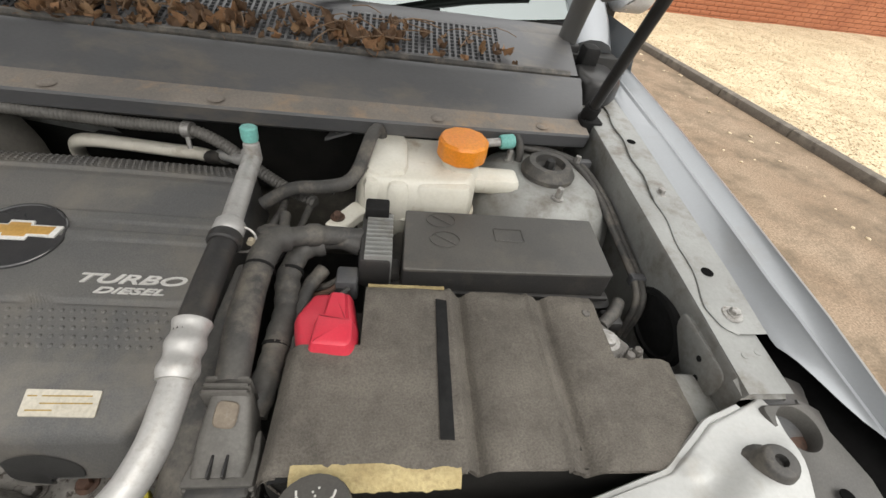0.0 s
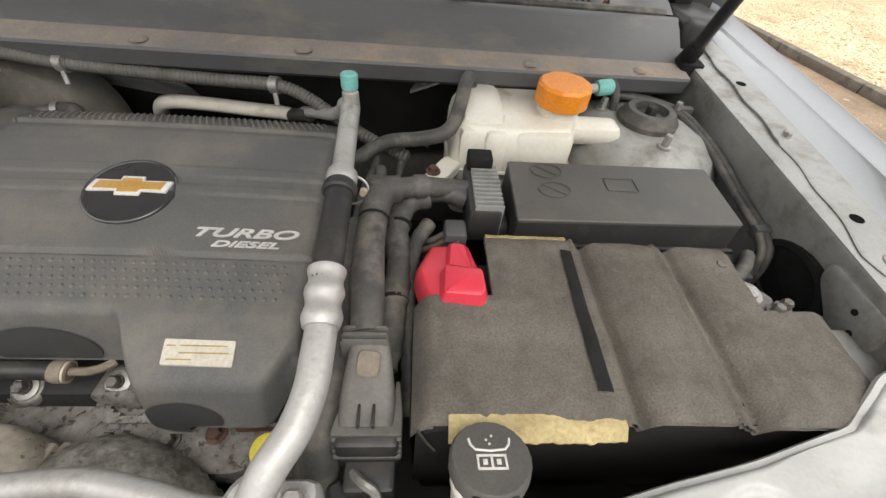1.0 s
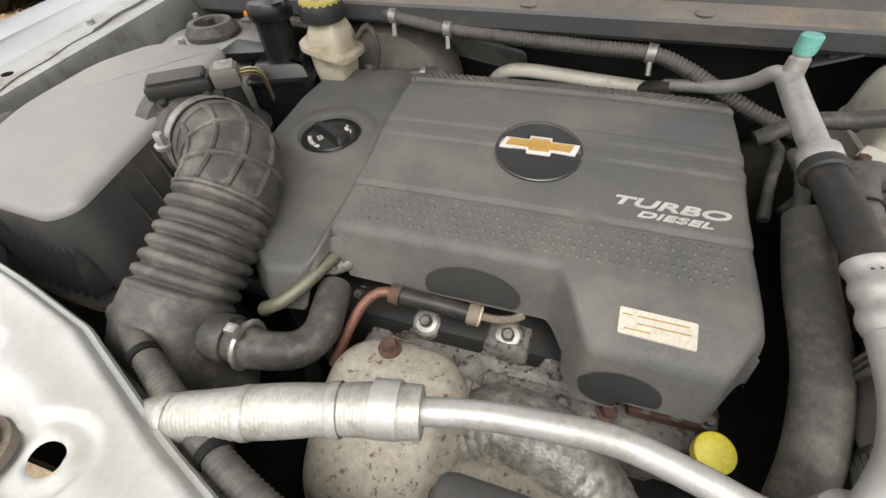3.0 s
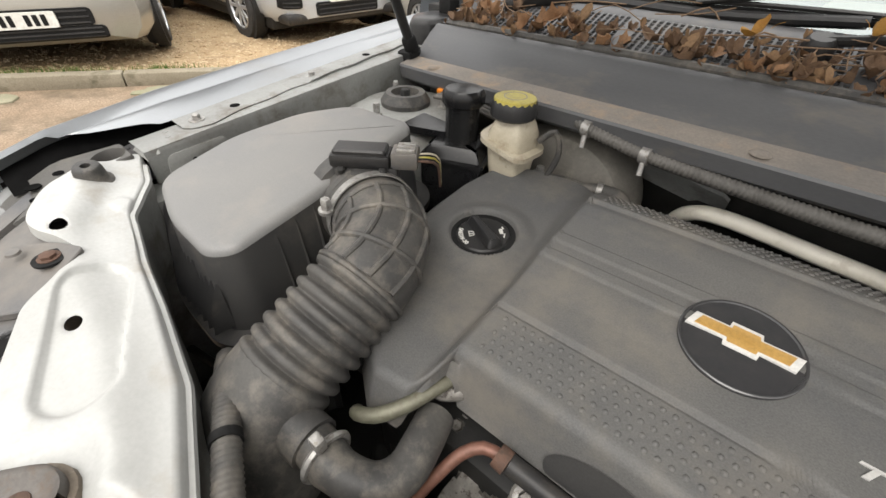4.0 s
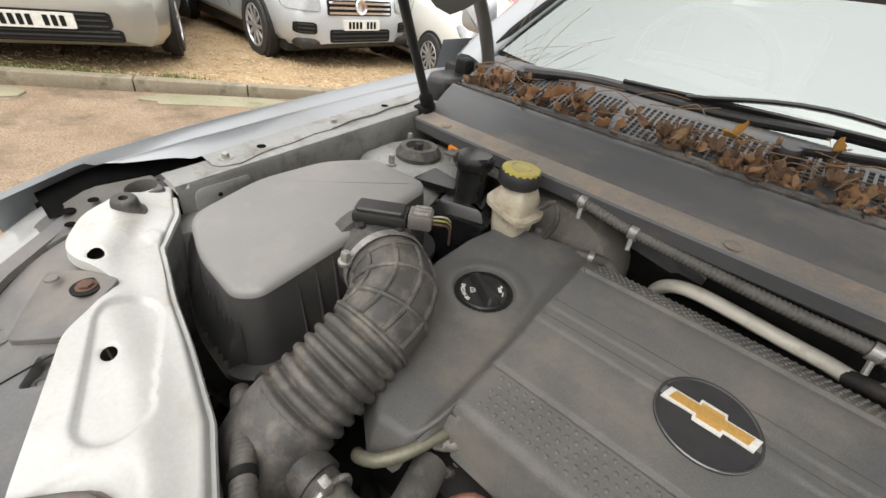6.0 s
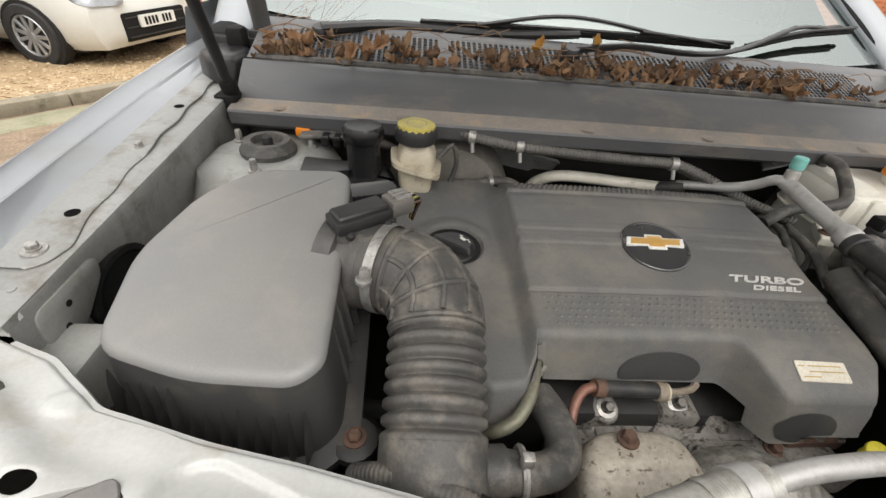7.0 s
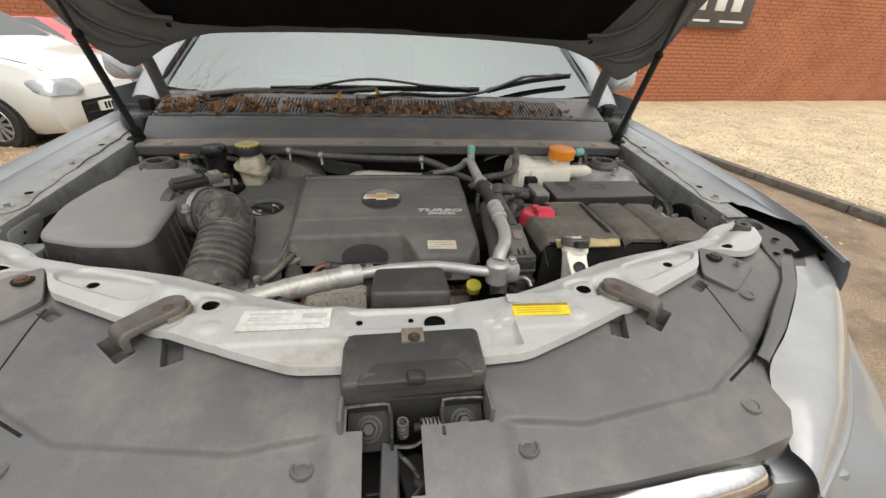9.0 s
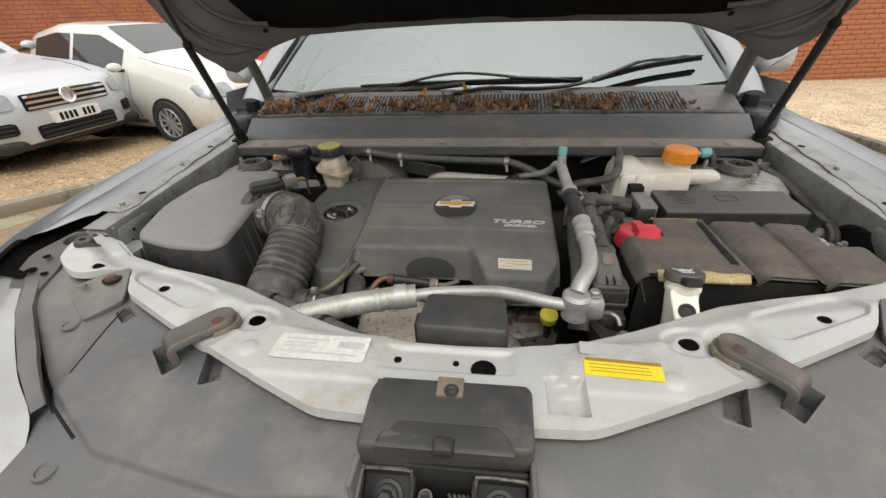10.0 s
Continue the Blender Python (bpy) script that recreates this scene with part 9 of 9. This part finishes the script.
q = Matrix.Translation((-0.478, 0.634, 0.932)) @ Matrix.Rotation(radians(20), 4, 'Z')
part("body", Geo().add(Geo().prism(rpoly([(-0.050, -0.044), (0.050, -0.044), (0.050, 0.044), (-0.050, 0.044)], 0.008), [(0.004, -0.07), (0, 0.0), (0, 0.030), (-0.004, 0.032), (-0.004, 0.037), (0.002, 0.039), (0.010, 0.052), (0.014, 0.056)]), q), RESBLACK, ps)
part("neck", Geo().lathe((-0.478, 0.640, 0.95), (-0.02, 0.03, 1), [(0.030, 0), (0.027, 0.015), (0.026, 0.095)], 24), RESBLACK, ps)
part("cap", Geo().lathe((-0.479, 0.643, 1.042), (-0.02, 0.03, 1), [(0.030, 0), (0.032, 0.003), (0.032, 0.018), (0.028, 0.024), (0.010, 0.025)], 30, wob=lambda a: 1 + 0.03 * math.cos(10 * a)), RESBLACK, ps)
part("bracket", Geo().prism(rpoly([(-0.575, 0.60), (-0.50, 0.625), (-0.495, 0.655), (-0.58, 0.665)], 0.006), [(0, 0.985), (0, 0.997)]), RESBLACK, ps)
for k in range(3):
    part("plug", Geo().box(-0.560 + 0.02 * k, -0.546 + 0.02 * k, 0.70, 0.725, 1.000, 1.018, 0.003), RESBLACK, ps)
part("orange_clip", Geo().box(-0.612, -0.585, 0.735, 0.748, 1.0, 1.016, 0.003), ORANGE, ps, "small orange clip")
for k in range(3):
    part("lead", Geo().tube([(-0.60, 0.735 - 0.01 * k, 1.008), (-0.54, 0.735 - 0.012 * k, 1.014), (-0.47, 0.725 - 0.01 * k, 1.010), (-0.42, 0.715, 0.995)], 0.004, 8), RUBBER, ps)


# ---- loom along the bulkhead ----
lm = thing("wiring_loom", "dusty corrugated wiring loom along the bulkhead", "wiring loom", (0, 0.68, 1.04))
LP = [(x, y - 0.010, z - 0.008) for x, y, z in [(-0.338, 0.728, 1.050), (-0.30, 0.710, 1.045), (-0.255, 0.708, 1.038), (-0.215, 0.708, 1.033), (-0.13, 0.705, 1.029), (-0.06, 0.704, 1.026), (0.0, 0.703, 1.024), (0.073, 0.704, 1.021), (0.12, 0.692, 1.010), (0.17, 0.663, 0.993), (0.215, 0.637, 0.98), (0.27, 0.61, 0.97)]]
part("tube", Geo().tube(LP, 0.0088, 12, 0.0011, rf=lambda s, L: 1 + 0.10 * math.sin(2 * math.pi * s / 0.0058)), LOOMGREY, lm, "corrugated tube", 70)
part("thin_line", Geo().tube([(x, y + 0.012, z - 0.012) for x, y, z in LP[2:]], 0.004, 8), RUBBER, lm)
for x, y, z in ((-0.30, 0.700, 1.037), (-0.214, 0.698, 1.025), (0.073, 0.694, 1.013)):
    cl = part("clip", Geo().lathe((x, y, z), (1, -0.15, 0), [(0.0125, -0.006), (0.0125, 0.006)], 14), STEEL, lm, "pale metal clip")
    part("pin", Geo().tube([(x, y - 0.008, z - 0.008), (x + 0.002, y - 0.014, z - 0.024)], 0.0035, 8), STEEL, cl)
lb_ = thing("mounting_bracket", "grey pressed bracket bolted to the bulkhead", "bracket", (-0.29, 0.74, 1.02))
part("plate", Geo().prism(rpoly([(-0.325, 0.0), (-0.225, -0.012), (-0.222, 0.014), (-0.250, 0.030), (-0.280, 0.036), (-0.322, 0.035)], 0.006), [(0, 0), (0, 0.004)]).map(lambda p: Vector((p.x, 0.772 - p.z - (p.y - 0.02) * -0.4, 1.005 + p.y))), BAY, lb_)
part("bolt", Geo().hexbolt((-0.288, 0.765, 1.022), (0, -1, 0.3), 0.008, 0.010), STEEL, lb_)
part("crossmember", Geo().rings([[(x, y + dy, z + dz) for dy, dz in ((0, 0), (0.004, 0.004), (0.016, -0.008), (0.050, -0.046), (0.052, -0.055))] for x, y, z in ((-0.345, 0.752, 1.016), (-0.30, 0.752, 1.008), (-0.22, 0.758, 0.992), (-0.15, 0.765, 0.977), (-0.112, 0.770, 0.968), (-0.104, 0.776, 0.960))], closed=False), BAY, car, "dusty grey cross member")


# ---- washer filler, relay box ----
wf = thing("washer_filler", "white washer filler neck with a dark printed cap", "washer filler", (0.34, 0.17, 0.85))
WX, WY = 0.337, 0.184
AXW = Vector((0.0, 0.30, 1)).normalized()
nk = part("neck", Geo().tube([Vector((WX, WY, 0.996)), Vector((WX, WY, 0.996)) - AXW * 0.03, (WX + 0.002, WY - 0.016, 0.93), (WX + 0.004, WY - 0.020, 0.88), (WX + 0.006, WY - 0.02, 0.83)], 0.0235, 22), TANK, wf, "milky plastic neck")
part("collar", Geo().lathe(Vector((WX, WY, 0.996)) - AXW * 0.010, AXW, [(0.0245, -0.006), (0.0255, -0.003), (0.0255, 0.002), (0.024, 0.004)], 26), TANK, nk)
tongue_ = Geo().prism(rpoly([(-0.018, -0.024), (0.018, -0.024), (0.020, 0.030), (-0.020, 0.030)], 0.010, 4), [(0, -0.004), (0, 0.002), (0.0015, 0.0035)])
tq = Matrix.Translation((WX - 0.006, 0.145, 0.972)) @ Matrix.Rotation(radians(38), 4, 'X')
tn = part("tongue", Geo().add(tongue_, tq), TANK, nk, "milky mounting tongue")
part("bolt", Geo().add(Geo().lathe((0, -0.006, 0.003), (0, 0, 1), [(0.0125, 0), (0.012, 0.003), (0.008, 0.0045), (0.007, 0.003), (0.002, 0.004)], 18), tq), DARK, tn, "dark push bolt")
cq = Matrix.Translation((WX, WY, 0.996)) @ Matrix.Rotation(-math.atan(0.30), 4, 'X')
wc = part("cap", Geo().lathe((WX, WY, 0.996), AXW, [(0.0255, 0), (0.0275, 0.002), (0.0275, 0.012), (0.0258, 0.0145), (0.013, 0.015)], 72, wob=lambda a: 1 + 0.008 * math.cos(24 * a)), DUSTLID, wf, "dark ribbed round cap")
part("lip", Geo().add(Geo().prism(rpoly([(-0.011, -0.036), (0.011, -0.036), (0.016, -0.020), (-0.016, -0.020)], 0.005), [(0, 0.000), (0, 0.0105), (0.002, 0.012)]), cq), BLACK, wc, "thumb lip")
for x0, x1, y0, y1 in ((-0.010, 0.010, -0.001, 0.0005), (-0.010, 0.010, -0.010, -0.0085), (-0.010, -0.0085, -0.010, 0.0), (0.0085, 0.010, -0.010, 0.0), (-0.0008, 0.0008, -0.010, 0.0), (-0.006, -0.003, -0.0065, -0.003), (0.003, 0.006, -0.0065, -0.003)):
    part("mark", Geo().add(Geo().box(x0, x1, y0, y1, 0.0145, 0.0158, 0.0002, 0), cq), WHITE, wc, "pale washer symbol")
part("mark", Geo().add(Geo().tube([(-0.014, 0.012, 0.0153), (-0.010, 0.004, 0.0153), (0.010, 0.004, 0.0153), (0.014, 0.012, 0.0153)], 0.0009, 5), cq), WHITE, wc, "pale washer symbol")
for x, y in ((-0.002, 0.011), (0.002, 0.014), (0.0, 0.008)):
    part("mark", Geo().add(Geo().lathe((x, y, 0.0146), (0, 0, 1), [(0.0009, 0), (0.0009, 0.001)], 6), cq), WHITE, wc)
rx = thing("relay_box", "matt black relay box at the front panel", "relay box", (0, 0.09, 0.93))
part("lid", Geo().prism(rpoly([(-0.062, 0.055), (0.070, 0.050), (0.066, 0.132), (-0.055, 0.134)], 0.012), [(0, 0.950), (0, 0.982), (0.002, 0.988), (0.005, 0.990)]), AIRSIDE, rx)
part("base", Geo().box(-0.062, 0.070, 0.060, 0.130, 0.90, 0.951, 0.004), BLACK, rx)
part("clip", Geo().box(-0.070, -0.060, 0.085, 0.115, 0.925, 0.965, 0.003), BLACK, rx)
lv = thing("radiator_hose", "grey black corrugated hose at the front panel", "hose", (-0.36, 0.2, 0.9))
part("hose", Geo().tube([(-0.44, 0.20, 0.90), (-0.40, 0.187, 0.928), (-0.35, 0.164, 0.940), (-0.30, 0.140, 0.944), (-0.25, 0.117, 0.944), (-0.20, 0.097, 0.940), (-0.15, 0.082, 0.928), (-0.11, 0.075, 0.90)], 0.011, 12, 0.0016, rf=lambda s, L: 1 + 0.06 * math.sin(2 * math.pi * s / 0.005)), RUBBER, lv, "", 70)
for x, y, z in ((-0.33, 0.154, 0.942), (-0.22, 0.105, 0.942)):
    part("hose_clip", Geo().lathe((x, y, z), (1, -0.45, 0.02), [(0.0128, -0.004), (0.0128, 0.004)], 16), INK, lv, "black clip")


# ---- dead leaves on the cowl ----
def leaf_mesh(k):
    r = random.Random(100 + k)
    L, w, curl, fold = r.uniform(0.03, 0.06), r.uniform(0.009, 0.017), r.uniform(0.6, 2.4), r.uniform(0.3, 1.5)

    def fn(u, v):
        t = 2 * v - 1
        ww = w * 1.15 * math.sin(math.pi * min(1, u * 0.92 + 0.04)) ** 0.6 * (1 + 0.25 * math.sin(u * 14 + k))
        x = L * (u - 0.5)
        z = curl * L * 0.5 * (u - 0.5) ** 2 * 2 + fold * abs(t) * ww + 0.003 * math.sin(u * 9 + t * 3 + k)
        return (x, t * ww, z)
    g = Geo().sheet(fn, 7, 4)
    g.tube([(-L * 0.5, 0, 0), (-L * 0.7, 0.003, 0.004), (-L * 0.95, 0.006, 0.002)], 0.0008, 4)
    return g


ll = thing("leaf_litter", "heap of dry brown curled leaves and stalks on the grille", "dead leaves", (0, 0.86, 1.12))
shapes = [as_mesh("leaf", leaf_mesh(k), (LEAF, LEAF_B, LEAF_O, LEAF)[k % 4], 60) for k in range(14)]
gold_leaf = as_mesh("leaf", leaf_mesh(3), LEAF_Y, 60)
r = random.Random(11)
SPOTS = [(-0.655, 0.022, 34), (-0.57, 0.03, 16), (-0.47, 0.05, 18), (-0.40, 0.04, 12), (-0.28, 0.05, 12), (-0.17, 0.05, 34), (-0.08, 0.05, 30), (0.0, 0.06, 20), (0.08, 0.05, 18), (0.16, 0.05, 16), (0.24, 0.05, 18), (0.31, 0.035, 26), (0.40, 0.06, 10), (0.52, 0.04, 12)]


def put(me, x, t, lift, scale):
    ob = new("leaf", me)
    ob.parent = ll
    ob.matrix_parent_inverse = Matrix.Translation(-ll.location)
    p = grille_at(x, t) + Vector((0, 0, lift))
    ob.matrix_basis = Matrix.Translation(p) @ Euler((r.uniform(-0.9, 0.9), r.uniform(-0.9, 0.9), r.uniform(0, 6.28))).to_matrix().to_4x4() @ Matrix.Scale(scale, 4)


for x, sp_, n_ in SPOTS:
    for i in range(int(n_ * 0.95)):
        put(shapes[r.randrange(14)], x + r.gauss(0, sp_), min(0.95, max(0.0, r.gauss(0.20, 0.20))), r.uniform(-0.002, 0.011), r.choice((0.34, 0.42, 0.50, 0.60, 0.72)) * r.uniform(0.85, 1.15))
put(gold_leaf, -0.055, 0.55, 0.030, 0.55)
put(gold_leaf, -0.17, 0.4, 0.025, 0.6)
put(shapes[2], -0.46, 0.4, 0.016, 0.70)
put(shapes[6], -0.48, 0.3, 0.014, 0.70)
for i in range(60):
    x = r.choice([q_[0] for q_ in SPOTS]) + r.gauss(0, 0.05)
    t = r.uniform(0.1, 0.8)
    a = r.uniform(-0.7, 0.7) + (0 if r.random() < 0.7 else 1.57)
    L = r.uniform(0.04, 0.14)
    p = grille_at(max(-0.68, min(0.6, x)), t) + Vector((0, 0, r.uniform(0.004, 0.02)))
    d = Vector((math.cos(a), math.sin(a) * 0.6, 0)) * L
    part("stalk", Geo().tube([p - d * 0.5, p + Vector((r.uniform(-0.01, 0.01), r.uniform(-0.01, 0.01), r.uniform(0.0, 0.022))), p + d * 0.5 + Vector((0, 0, r.uniform(-0.004, 0.02)))], r.uniform(0.0007, 0.0013), 5, 0.02), TWIG, ll)
# fine dry twigs at the driver's corner of the screen
for i in range(10):
    a = Vector((-0.66 + r.uniform(-0.05, 0.06), 1.02 + r.uniform(-0.03, 0.03), 1.14))
    b = a + Vector((r.uniform(-0.02, 0.14), r.uniform(0.02, 0.16), r.uniform(0.04, 0.17)))
    part("twig", Geo().tube([a, a.lerp(b, 0.5) + Vector((r.uniform(-0.02, 0.02), 0, r.uniform(-0.01, 0.02))), b], 0.0004, 4, 0.03), TWIG, ll)
